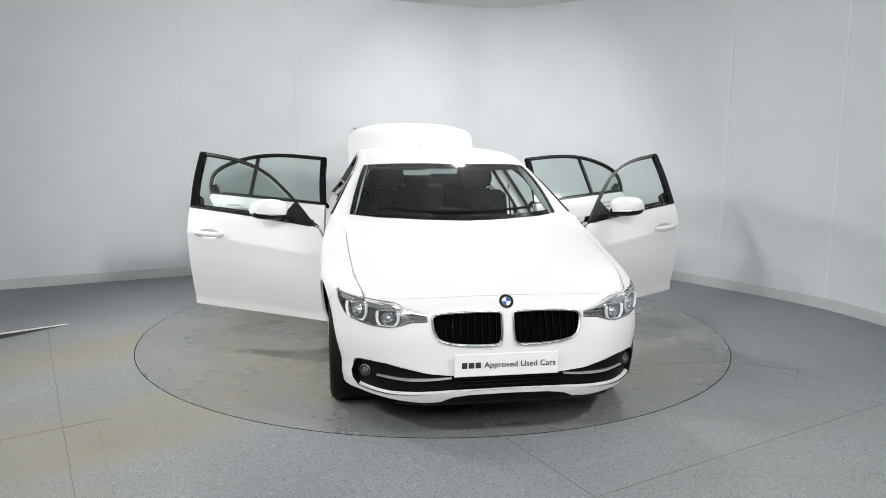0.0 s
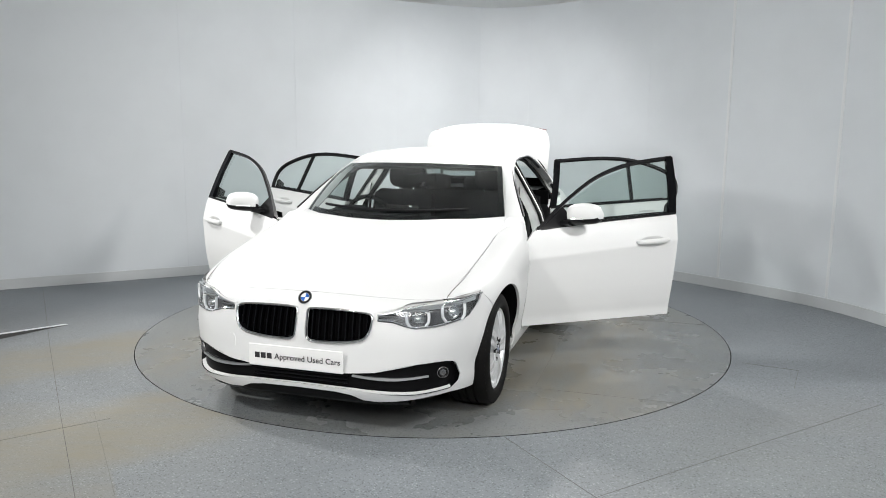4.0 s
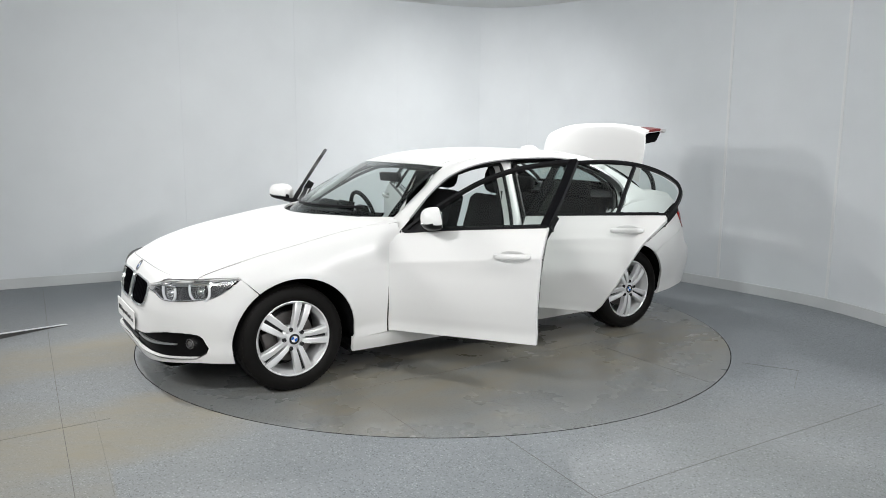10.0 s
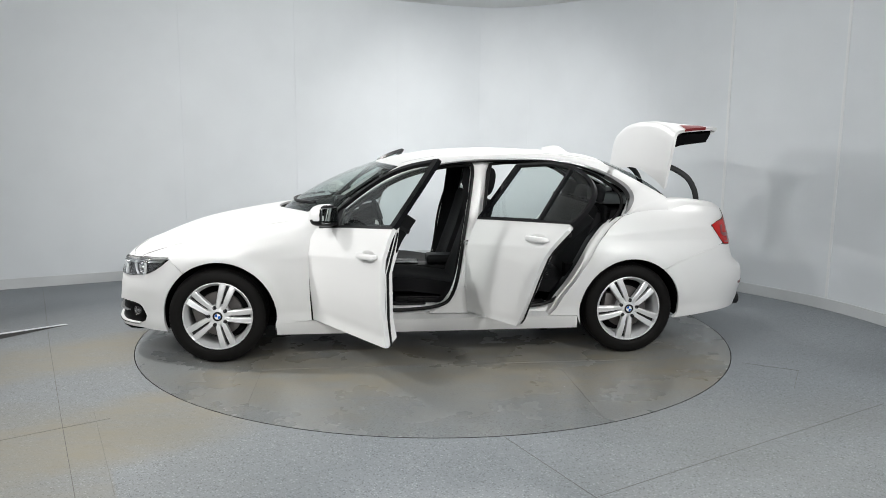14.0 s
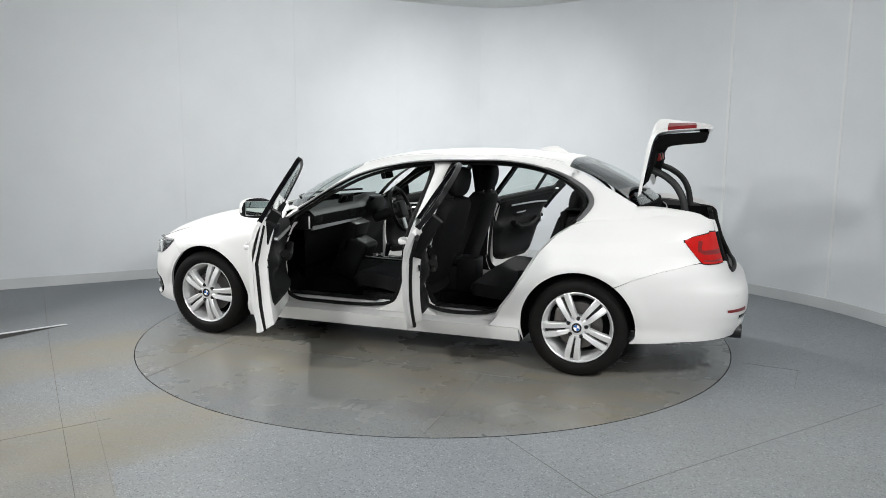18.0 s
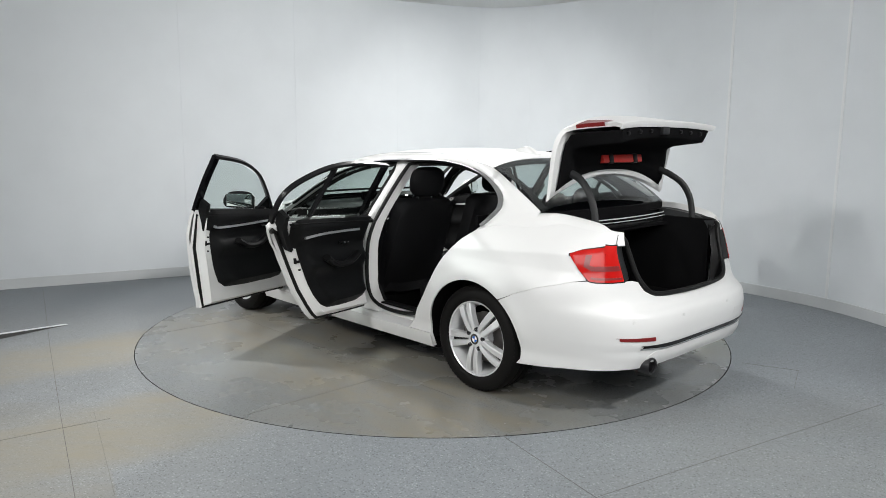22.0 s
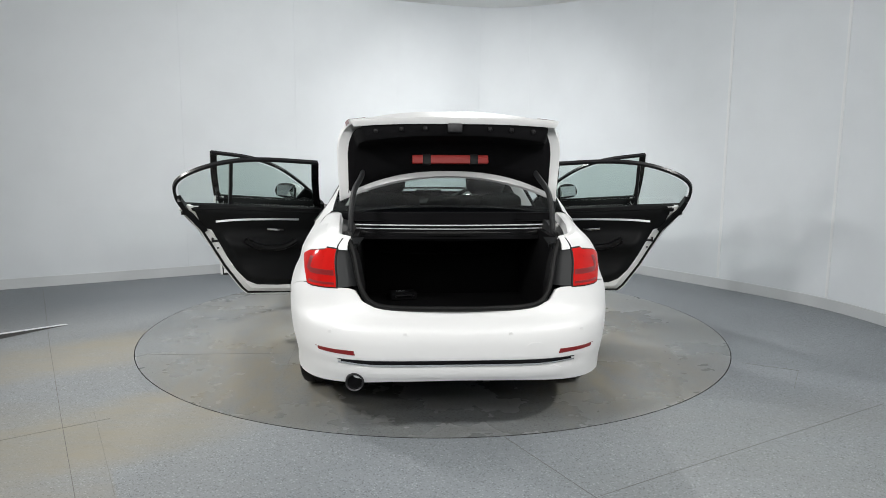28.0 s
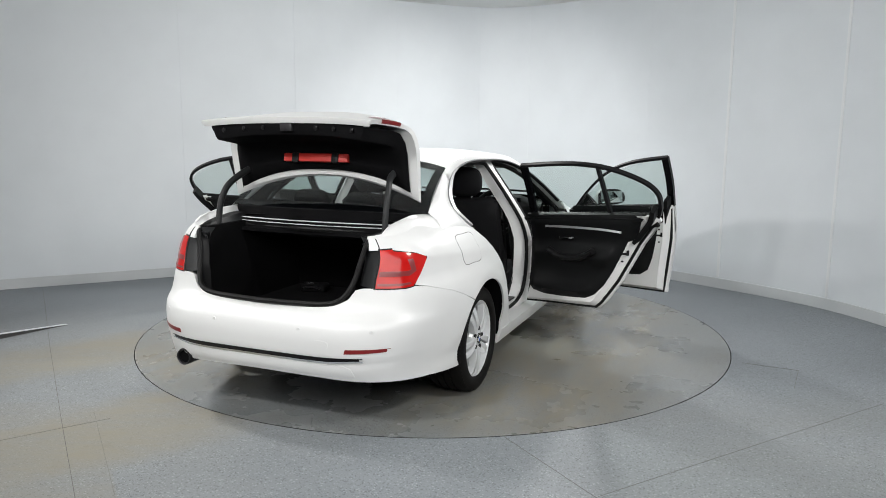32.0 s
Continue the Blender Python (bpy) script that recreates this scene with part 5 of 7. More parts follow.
        fore = (0.030, 0.055, 0.070, 0.076, 0.078, 0.076, 0.070, 0.060, 0.044, 0.016)
        sweep = Matrix.Rotation(radians(28), 4, "Z")
        for u, top_, low_, fx in zip((0.0, 0.10, 0.22, 0.35, 0.48, 0.61, 0.74, 0.86, 0.95, 1.0), hi, lo, fore):
            row = []
            for a in np.linspace(0, 2 * math.pi, 24, endpoint=False):
                ca, sa = math.cos(a), math.sin(a)
                x_ = fx * abs(ca) ** 0.8 if ca > 0 else -0.038 * abs(ca) ** 0.25
                row.append(base + sweep @ Vector((x_ + 0.02 - 0.03 * u, 0.018 + 0.222 * u, (top_ + low_) / 2 + (top_ - low_) / 2 * math.copysign(abs(sa) ** 0.7, sa))))
            rows.append(row)
        shell = loft(rows, close_v=True, caps=True)
        bmesh.ops.recalc_face_normals(shell, faces=shell.faces)
        for f in shell.faces:
            c = f.calc_center_median() - base
            f.material_index = 1 if c.z < 0.034 or (sweep.inverted().to_3x3() @ f.normal).x < -0.55 else 0
        place("mirror_housing", shell, [PAINT, TRIM_BLACK], d, hinge, mirror, "white door-mirror cap over black base", 50)
        stalk = tube([base + Vector((0.05, -0.035, -0.012)), base + Vector((0.03, 0.02, -0.008)), base + Vector((0.015, 0.08, 0.0))], 0.018, 10, flat=1.8)
        place("mirror_stalk", stalk, TRIM_BLACK, d, hinge, mirror)
        face = rbox(0.006, 0.180, 0.092, 0.003, 3, Matrix.Translation(base) @ sweep @ Matrix.Translation((-0.034, 0.128, 0.054)) @ Matrix.Rotation(radians(7.7), 4, "Z"))
        place("mirror_face", face, MIRROR, d, hinge, mirror, "mirror glass")
        ind = rbox(0.012, 0.10, 0.010, 0.004, 2, Matrix.Translation(base) @ sweep @ Matrix.Translation((0.078, 0.130, 0.030)) @ Matrix.Rotation(radians(7.7), 4, "Z"))
        place("side_indicator", ind, REFLECT, d, hinge, mirror, "slim clear indicator in the mirror")
    else:
        bm = ribbon(on_cabin([(-0.955, 0.975), (-0.972, 1.14), (-0.99, 1.295)], 0.012), cabin_normal, 0.022, 0.022)
        place("glass_divider", bm, TRIM_BLACK, d, hinge, mirror, "black bar before the quarter glass")
    # pull handle
    q = Vector(side([(handle_x, hz)])[0])
    pts = [q + Vector((0.108, -0.004, -0.004)), q + Vector((0.095, 0.022, -0.001)), q + Vector((0.05, 0.034, 0)), q + Vector((-0.05, 0.034, 0.002)), q + Vector((-0.095, 0.024, 0.003)), q + Vector((-0.108, -0.004, 0.004))]
    bm = tube([tuple(r) for r in spline(pts, 4)], lambda u: 0.009 + 0.0085 * math.sin(math.pi * u) ** 0.7, 12, flat=0.6)
    place("door_handle", bm, PAINT, d, hinge, mirror, "white pull handle")
    bm = sheet(bowl, lambda p: side(p, 0.0005) - np.stack([0 * p[:, 0], 0.020 * smoothstep(0.0, 0.030, nearest_on(np.array(bowl, float), p)[1]), 0 * p[:, 0]], 1), 0.009, flip=True)
    place("handle_cup", bm, PAINT, d, hinge, mirror)
    # interior trim with armrest and pocket
    def swell(p):
        zc, depth = p[:, 1], 0.0
        arm = np.exp(-((zc - 0.70) / 0.055) ** 2) * 0.038
        pocket = np.exp(-((zc - 0.44) / 0.07) ** 2) * 0.030
        upper = smoothstep(0.80, 0.90, zc) * 0.012
        edge = np.minimum(nearest_on(np.array(trim, float), p)[1] / 0.05, 1.0)
        return (arm + pocket + upper + 0.022) * edge
    bm = sheet(trim, lambda p: side(p, 0.0995) - np.stack([0 * p[:, 0], swell(p), 0 * p[:, 0]], 1), 0.025, flip=False)
    place("trim_panel", bm, SOFT, d, hinge, mirror, "black interior door panel", 45)
    path = [Vector(r) for r in side(np.array(spline(arm_line, 6)), 0.141)]
    bm = ribbon(path, lambda p: Vector((0, -1, 0)), 0.014, 0.02)
    place("trim_strip", bm, SATIN, d, hinge, mirror, "satin silver trim strip")
    hx = 0.42 if front else -0.50
    q = Vector(side([(hx if front else -0.64, 0.812)])[0]) - Vector((0, 0.146, 0))
    bm = tube([q + Vector((0.058, 0.008, 0)), q + Vector((0.03, -0.006, 0.002)), q + Vector((-0.040, -0.012, 0.005)), q + Vector((-0.062, -0.006, 0.005))], 0.0095, 8)
    place("inner_handle", bm, CHROME, d, hinge, mirror, "chrome inner door handle")
    pull = [(hx + 0.02, 0.76), (hx - 0.10, 0.70), (hx - 0.25, 0.695), (hx - 0.36, 0.735)] if front else [(hx + 0.0, 0.735), (hx - 0.10, 0.690), (hx - 0.25, 0.690), (hx - 0.36, 0.74)]
    path = [Vector(r) for r in side(np.array(spline(pull, 5)), 0.176)]
    place("armrest", tube(path, 0.022, 8, flat=1.3), PLASTIC, d, hinge, mirror)
    # seal on the door's inner edge, latch and bolt holes
    seal_loop = [tuple(r) for r in shrunk([(x, min(z, 0.935)) for x, z in skin], 0.018)]
    bm = tube([Vector(r) for r in side(np.array(seal_loop), 0.044)], 0.0115, 8, closed=True)
    place("edge_seal", bm, SEAL, d, hinge, mirror, "black rubber seal on the door edge")
    lx, lz = (-0.178, 0.725) if front else (-1.055, 0.725)
    q = Vector(side([(lx, lz)])[0]) - Vector((0, 0.099, 0))
    bm = joined(rbox(0.050, 0.014, 0.014, 0.003, 2, Matrix.Translation(q)), rbox(0.014, 0.014, 0.034, 0.003, 2, Matrix.Translation(q + Vector((-0.018, 0, 0.006)))))
    place("latch", bm, TRIM_BLACK, d, hinge, mirror, "black door latch")
    for dz in (0.045, -0.05):
        q2 = q + Vector((0.004 + (0.0 if front else -0.3 * dz), 0.0, dz))
        bm = rbox(0.014, 0.012, 0.012, 0.004, 2, Matrix.Translation(q2))
        place("latch_screw", bm, TRIM_BLACK, d, hinge, mirror)
    return d


for mirror in (False, True):
    door(True, mirror)
    door(False, mirror)

# ---- boot lid: drawn where it stands, raised ----
# centre line (x, z) and side edge (x, y, z), from the hinged edge up the deck and along the tail face
LID_C = [(-1.700, 1.273), (-1.712, 1.33), (-1.735, 1.43), (-1.757, 1.53), (-1.774, 1.588), (-1.785, 1.615), (-1.800, 1.630), (-1.822, 1.635), (-1.87, 1.630), (-1.94, 1.621), (-2.02, 1.612), (-2.085, 1.605), (-2.108, 1.598), (-2.106, 1.588)]
LID_E = [(-1.720, 0.600, 1.140), (-1.727, 0.600, 1.20), (-1.742, 0.606, 1.32), (-1.758, 0.608, 1.43), (-1.770, 0.600, 1.485), (-1.782, 0.588, 1.522), (-1.798, 0.574, 1.545), (-1.824, 0.564, 1.557), (-1.87, 0.555, 1.568), (-1.94, 0.545, 1.576), (-2.03, 0.531, 1.582), (-2.11, 0.519, 1.584), (-2.140, 0.511, 1.577), (-2.138, 0.507, 1.566)]


def lid_rows(inset=0.0):
    rows = []
    core = Vector((-1.98, 0, 1.40))
    for k, (c, e) in enumerate(zip(LID_C, LID_E)):
        power = 2.0 + 0.9 * float(smoothstep(1, 7, k))
        row = []
        for v in np.linspace(-1, 1, 33):
            w = abs(v) ** power
            p = Vector((c[0] + (e[0] - c[0]) * w, 1.022 * e[1] * v, c[1] + (e[2] - c[1]) * w))
            if inset:
                p += (Vector((core.x, p.y * 0.86, core.z)) - p).normalized() * inset
            row.append(p)
        rows.append(row)
    return rows


outer, inner_rows = lid_rows(), lid_rows(0.026)
bm = loft(outer)
bm = joined(bm, loft(inner_rows, flip=True))
for rows_a, rows_b in ((outer[0], inner_rows[0]), (outer[-1], inner_rows[-1]), ([r[0] for r in outer], [r[0] for r in inner_rows]), ([r[-1] for r in outer], [r[-1] for r in inner_rows])):
    bm = joined(bm, loft([rows_a, rows_b]))
bmesh.ops.remove_doubles(bm, verts=bm.verts, dist=1e-5)
bmesh.ops.recalc_face_normals(bm, faces=bm.faces)
boot_lid = part("boot_lid", bm, PAINT, car, "white boot lid raised upright", 45)
# thick felt lining, hollow round the latch: (x, z) at the middle, drop towards the sides, half width, matching row of the lid
LINING = [(-2.066, 1.598, 0.026, 0.430, 12), (-2.080, 1.562, 0.030, 0.440, 12), (-2.084, 1.530, 0.034, 0.446, 12), (-2.074, 1.508, 0.030, 0.452, 11), (-2.035, 1.499, 0.026, 0.468, 10), (-1.96, 1.486, 0.022, 0.492, 9), (-1.87, 1.470, 0.018, 0.500, 8), (-1.825, 1.450, 0.014, 0.508, 6),
          (-1.806, 1.415, 0.014, 0.515, 4), (-1.798, 1.365, 0.05, 0.525, 3), (-1.775, 1.325, 0.09, 0.535, 1), (-1.735, 1.312, 0.115, 0.545, 0)]
rows = []
for x, z, drop, half, k in LINING:
    row = [Vector((x - 0.018 * v * v * float(k > 9), half * v, z - drop * abs(v) ** 2.4)) for v in np.linspace(-1, 1, 25)]
    skin = inner_rows[k]
    rows.append([skin[1].lerp(row[0], 0.25), skin[1].lerp(row[0], 0.8) + Vector((0, -0.006, 0))] + row + [skin[-2].lerp(row[-1], 0.8) + Vector((0, 0.006, 0)), skin[-2].lerp(row[-1], 0.25)])
bm = loft(rows)
bmesh.ops.recalc_face_normals(bm, faces=bm.faces)
lining = part("lid_lining", bm, CARPET, boot_lid, "black felt lining", 50)
lean = Matrix.Rotation(radians(12), 4, "Y")
part("warning_triangle", rbox(0.030, 0.42, 0.048, 0.008, 2, Matrix.Translation((-1.806, 0, 1.378)) @ lean), RED_CASE, boot_lid, "red warning-triangle case")
for y in (-0.13, 0.13):
    part("case_clip", rbox(0.036, 0.045, 0.058, 0.006, 2, Matrix.Translation((-1.808, y, 1.378)) @ lean), PLASTIC, boot_lid)
part("lid_latch", rbox(0.050, 0.075, 0.045, 0.008, 2, Matrix.Translation((-2.078, 0, 1.547))), PIPE, boot_lid, "steel boot latch")
part("latch_plate", rbox(0.010, 0.085, 0.010, 0.003, 2, Matrix.Translation((-2.086, 0, 1.584))), BOARD, boot_lid)
for y in (-0.40, -0.29, -0.18, 0.15, 0.27, 0.40):
    part("lid_stud", rbox(0.016, 0.022, 0.022, 0.008, 2, Matrix.Translation((-2.090 - 0.018 * (y / 0.478) ** 2, y, 1.545 - 0.10 * y * y))), PLASTIC, boot_lid)
for s in (1, -1):
    up = lid_rows(-0.004)
    rows = [[up[k][j].lerp(up[k + 1][j], u) for j in (range(29, 33) if s > 0 else range(0, 4))] for k, u in ((8, 0.1), (8, 0.6), (9, 0.0), (9, 0.5), (10, 0.0), (10, 0.15))]
    side_col = [r[-1 if s > 0 else 0] + Vector((0, -0.006 * s, -0.020)) for r in rows]
    for r, q in zip(rows, side_col):
        r.insert(len(r) if s > 0 else 0, q)
    part("lid_lamp", loft(rows), RED_DARK, boot_lid, "red inner tail lamp")
    part("lid_lamp_foot", rbox(0.10, 0.030, 0.022, 0.006, 2, Matrix.Translation((-2.055, 0.505 * s, 1.572))), TRIM_BLACK, boot_lid)
# hinge arms
for s in (1, -1):
    pts = spline([(-2.02, 0.535 * s, 0.95), (-2.005, 0.535 * s, 1.04), (-1.985, 0.532 * s, 1.13), (-1.935, 0.520 * s, 1.215), (-1.855, 0.49 * s, 1.275), (-1.775, 0.48 * s, 1.305)], 5)
    part("hinge_arm", tube([tuple(q) for q in pts], 0.022, 10, flat=0.65), ARM_GREY, car, "dark grey gooseneck boot hinge")

# ---- boot ----
LAMP_LOW = [(0.0, s_rear(0.610), 0.757), (0.35, s_rear(0.680), 0.756), (0.55, s_rear(0.74), 0.757), (0.70, s_on(-2.125, 0.763), 0.763), (0.85, s_on(-2.078, 0.815), 0.815), (1.0, s_on(-2.022, 0.888), 0.888)]
LAMP_TOP = [(0.0, s_rear(0.655), 0.940), (0.35, s_rear(0.715), 0.943), (0.60, s_on(-2.17, 0.938), 0.938), (0.85, s_on(-2.07, 0.920), 0.920), (1.0, s_on(-2.020, 0.900), 0.900)]


def lamp_skin(u0, u1, v0, v1, rise, depth, s, n=26, m=9):
    """A stretch of the tail lamp's lens: u from its inner edge to the tip on the flank, v from its lower to its upper edge."""
    def at(u, v, inset):
        uc = min(max(u, 0.0), 1.0)
        lo, hi = (np.array([[np.interp(uc, [r[0] for r in e], [r[k] for r in e]) for k in (1, 2)]]) for e in (LAMP_LOW, LAMP_TOP))
        q = lo + (hi - lo) * v
        q[0, 0] -= (u - uc) * 0.4
        return Vector(body(q, inset)[0])
    rows = []
    for i in range(-1, n + 2):
        u = u0 + (u1 - u0) * min(max(i, 0), n) / n
        row = []
        for j in range(-1, m + 2):
            v = v0 + (v1 - v0) * min(max(j, 0), m) / m
            row.append(at(u, v, depth if i in (-1, n + 1) or j in (-1, m + 1) else rise))
        rows.append([Vector((p.x, p.y * s, p.z)) for p in row])
    bm = loft(rows)
    bmesh.ops.recalc_face_normals(bm, faces=bm.faces)
    return bm


open_ring = spline([(-1.865, 0.0, 0.978), (-1.845, 0.25, 0.978), (-1.815, 0.51, 0.980), (-1.87, 0.558, 0.992), (-2.02, 0.556, 1.00), (-2.17, 0.535, 0.985), (-2.204, 0.508, 0.90), (-2.244, 0.483, 0.78), (-2.286, 0.440, 0.70), (-2.306, 0.36, 0.668), (-2.325, 0.18, 0.662), (-2.33, 0.0, 0.660)], 4)
ring3 = [Vector(q) for q in open_ring]
full = ring3 + [Vector((p.x, -p.y, p.z)) for p in reversed(ring3[1:-1])]
part("boot_seal", tube(full, 0.014, 8, closed=True), SEAL, car, "black rubber seal round the boot opening")
deep = [Vector((min(max(p.x, -2.22), -1.35) + 0.03, p.y * 0.93, max(0.54, p.z - 0.05) if p.z > 0.8 else 0.50)) for p in full]
bm = loft([full, [p.lerp(q, 0.3) + Vector((0, 0, -0.01)) for p, q in zip(full, deep)], deep], close_v=True)
part("boot_surround", bm, PLASTIC, car, "black plastic boot surround", 60)
for pname, dims in (("boot_floor", (-2.27, -1.25, -0.50, 0.50, 0.50, 0.515)), ("boot_bulkhead", (-1.27, -1.25, -0.56, 0.56, 0.515, 0.96)), ("boot_lining", (-2.15, -1.27, 0.49, 0.52, 0.515, 1.0)),
                    ("boot_lining", (-2.15, -1.27, -0.52, -0.49, 0.515, 1.0)), ("boot_roof", (-1.86, -1.25, -0.56, 0.56, 0.945, 0.965))):
    bm = bmesh.new()
    box(bm, *dims)
    part(pname, bm, CARPET, car, "black carpet inside the boot", None)
for s in (1, -1):
    # dark upright beside the opening, carrying the tail lamp
    rows = []
    for z in np.linspace(0.757, 0.995, 8):
        a = Vector(body([(s_rear(0.609 + 0.25 * (z - 0.757)), z)], -0.002)[0])
        rows.append([(a.x - 0.001, s * (a.y + 0.004), z), (a.x + 0.006, s * (a.y - 0.045), z), (a.x + 0.026, s * (a.y - 0.088), z), (a.x + 0.044, s * (a.y - 0.106), z)])
    part("boot_cheek", loft(rows), ARM_GREY, car, "dark grey cheek beside the boot opening")
    lamp_part = part("tail_lamp", lamp_skin(0.0, 1.0, 0.0, 1.0, -0.006, 0.03, s), RED, car, "red wraparound tail lamp", 40)
    part("lamp_seal", lamp_skin(-0.02, 1.03, -0.035, 1.035, -0.0025, 0.02, s), SEAL, lamp_part, "thin black gasket round the lamp", 40)
    part("light_bar", lamp_skin(0.03, 0.80, 0.30, 0.44, -0.0072, 0.002, s), RED_DARK, lamp_part, "darker red light bar", 40)
    part("light_bar", lamp_skin(0.74, 0.80, 0.42, 0.78, -0.0072, 0.002, s), RED_DARK, lamp_part, "darker red light bar", 40)
    part("light_bar", lamp_skin(0.03, 0.68, 0.06, 0.12, -0.0070, 0.002, s), RED_DARK, lamp_part, "darker red light bar", 40)
pts = lathe([(0.034, -0.10), (0.036, 0.0), (0.043, 0.004), (0.046, -0.004), (0.045, -0.12)], 32)
part("exhaust", pts, PIPE, car, "dark round tailpipe", 40, pose(-2.376, 0.505, 0.308, 0, 0, 90))
# dark disc just inside the rim stands in for the pipe's shaded bore
part("exhaust_bore_shade", lathe([(0.0001, -0.014), (0.0355, -0.014), (0.0355, -0.06)], 24), CARPET, car, "", 40, pose(-2.376, 0.505, 0.308, 0, 0, 90))

# ---- underbody and wheel wells ----
bm = bmesh.new()
box(bm, -1.03, 1.03, -0.80, 0.80, 0.175, 0.215)
box(bm, 1.03, 2.02, -0.52, 0.52, 0.165, 0.225)
box(bm, -2.16, -1.03, -0.52, 0.52, 0.25, 0.31)
part("underbody", bm, CARPET, car, "black underbody", None)
for x in (WB, -WB):
    for s in (1, -1):
        rows = []
        for a in np.linspace(-10, 184 if x > 0 else 190, 28):
            c, si = math.cos(radians(a)), math.sin(radians(a))
            cx = ARCH_X if x > 0 else x
            rows.append([(cx + r * c, s * y, 0.318 + r * si) for r, y in (((ARCH_F if x > 0 else ARCH_R) + 0.004, 0.895), (0.374, 0.80), (0.374, 0.50), (0.05, 0.50))])
            for k, (r, y) in enumerate((((ARCH_F if x > 0 else ARCH_R) + 0.003, 0), )):
                px, pz = rows[-1][0][0], rows[-1][0][2]
                q = body([(s_at(px), pz)])[0]
                rows[-1][0] = (px, s * (q[1] - 0.006), pz)
        part("wheel_well", loft(rows), CARPET, car, "black wheel-arch liner")

# ---- wheels ----
def spoke(a):
    """One of the five twin spokes: two tapering bars that part towards the rim."""
    bm = None
    for side_ in (-1, 1):
        rows = []
        for u in np.linspace(0, 1, 8):
            r = 0.050 + 0.169 * u
            off = side_ * (0.0188 + 0.0145 * u)
            w = 0.0134 + 0.0082 * u
            y = 0.012 - 0.010 * u + 0.012 * math.sin(math.pi * u)
            row = []
            for dx, dy in ((-w, -0.042), (-w, -0.004), (-w * 0.55, 0.0), (w * 0.3 * side_, -0.002), (w * 0.55, 0.0), (w, -0.004), (w, -0.042)):
                row.append((off + dx, y + dy, r))
            rows.append(row)
        b = loft(rows, close_v=True, caps=True)
        bmesh.ops.recalc_face_normals(b, faces=b.faces)
        bm = b if bm is None else joined(bm, b)
    # dark strip between the two bars: the slot's shade put in as colour
    pocket = loft([[(-0.0065 - 0.004 * u, -0.014, 0.080 + 0.128 * u), (0.0065 + 0.004 * u, -0.014, 0.080 + 0.128 * u)] for u in (0.0, 0.5, 1.0)])
    bm = joined(bm, tinted(pocket, 1))
    return shifted(bm, Matrix.Rotation(a, 4, "Y"))


def make_wheel():
    bm = lathe([(0.0001, -0.17), (0.07, -0.17), (0.07, -0.06), (0.060, -0.03), (0.052, 0.004), (0.036, 0.010), (0.0001, 0.010)], 32)
    w = part("wheel", bm, ALLOY, car, "silver five-twin-spoke alloy wheel")
    tyre = [(0.224, -0.20), (0.228, -0.212), (0.255, -0.222), (0.285, -0.218), (0.303, -0.205), (0.313, -0.188), (0.317, -0.16), (0.317, -0.153), (0.310, -0.151), (0.310, -0.146), (0.318, -0.144), (0.3185, -0.108), (0.311, -0.106), (0.311, -0.100), (0.3185, -0.098), (0.3185, -0.062),
            (0.311, -0.060), (0.311, -0.054), (0.318, -0.052), (0.317, -0.020), (0.313, 0.0), (0.303, 0.014), (0.287, 0.024), (0.262, 0.028), (0.244, 0.025), (0.235, 0.020), (0.229, 0.010), (0.224, 0.0)]
    part("tyre", lathe(tyre, 72), RUBBER, w, "black road tyre")
    tread = bmesh.new()
    for i in range(72):
        a = 2 * math.pi * i / 72
        for y0 in (-0.008, -0.205):
            box(tread, -0.0045, 0.0045, y0, y0 + 0.020, 0.299, 0.3085, 0, Matrix.Rotation(a, 4, "Y"))
    tagged(part("tread", tread, RUBBER, w), kind="stuff")
    rim = lathe([(0.206, -0.20), (0.200, -0.12), (0.196, -0.06), (0.202, -0.025), (0.215, -0.010), (0.2175, 0.004), (0.223, 0.0085), (0.2295, 0.006), (0.2305, -0.002), (0.227, -0.012)], 72)
    part("rim", rim, ALLOY, w, "silver alloy rim")
    for k in range(5):
        part("spoke", spoke(radians(36 + 72 * k)), [ALLOY, PIPE], w)
        a = radians(72 * k)
        # bolt raised above the dish; its dark colour gives the shade of a sunk hole
        b = lathe([(0.0001, 0.002), (0.007, 0.002), (0.0095, 0.006), (0.0125, 0.006), (0.0135, -0.004)], 12)
        part("wheel_bolt", b, PIPE, w, "", 40, Matrix.Rotation(a, 4, "Y") @ Matrix.Translation((0.0, 0.008, 0.060)))
    # webs between neighbouring spokes at the hub
    part("hub_dish", lathe([(0.078, -0.024), (0.074, -0.008), (0.064, 0.002), (0.052, 0.004), (0.050, -0.03)], 40), ALLOY, w)
    badge(w, Matrix.Translation((0, 0.012, 0)) @ pose(0, 0, 0, -90, 0, 0), 0.033)
    part("brake_disc", lathe([(0.075, -0.070), (0.150, -0.070), (0.150, -0.092), (0.075, -0.092)], 48), DISC, w, "grey iron brake disc")
    part("brake_caliper", rbox(0.075, 0.075, 0.17, 0.02, 2, Matrix.Translation((0.125, -0.085, 0.0))), DISC, w)
    part("wheel_barrel", lathe([(0.198, -0.20), (0.120, -0.145), (0.05, -0.14)], 40), PLASTIC, w)
    return w


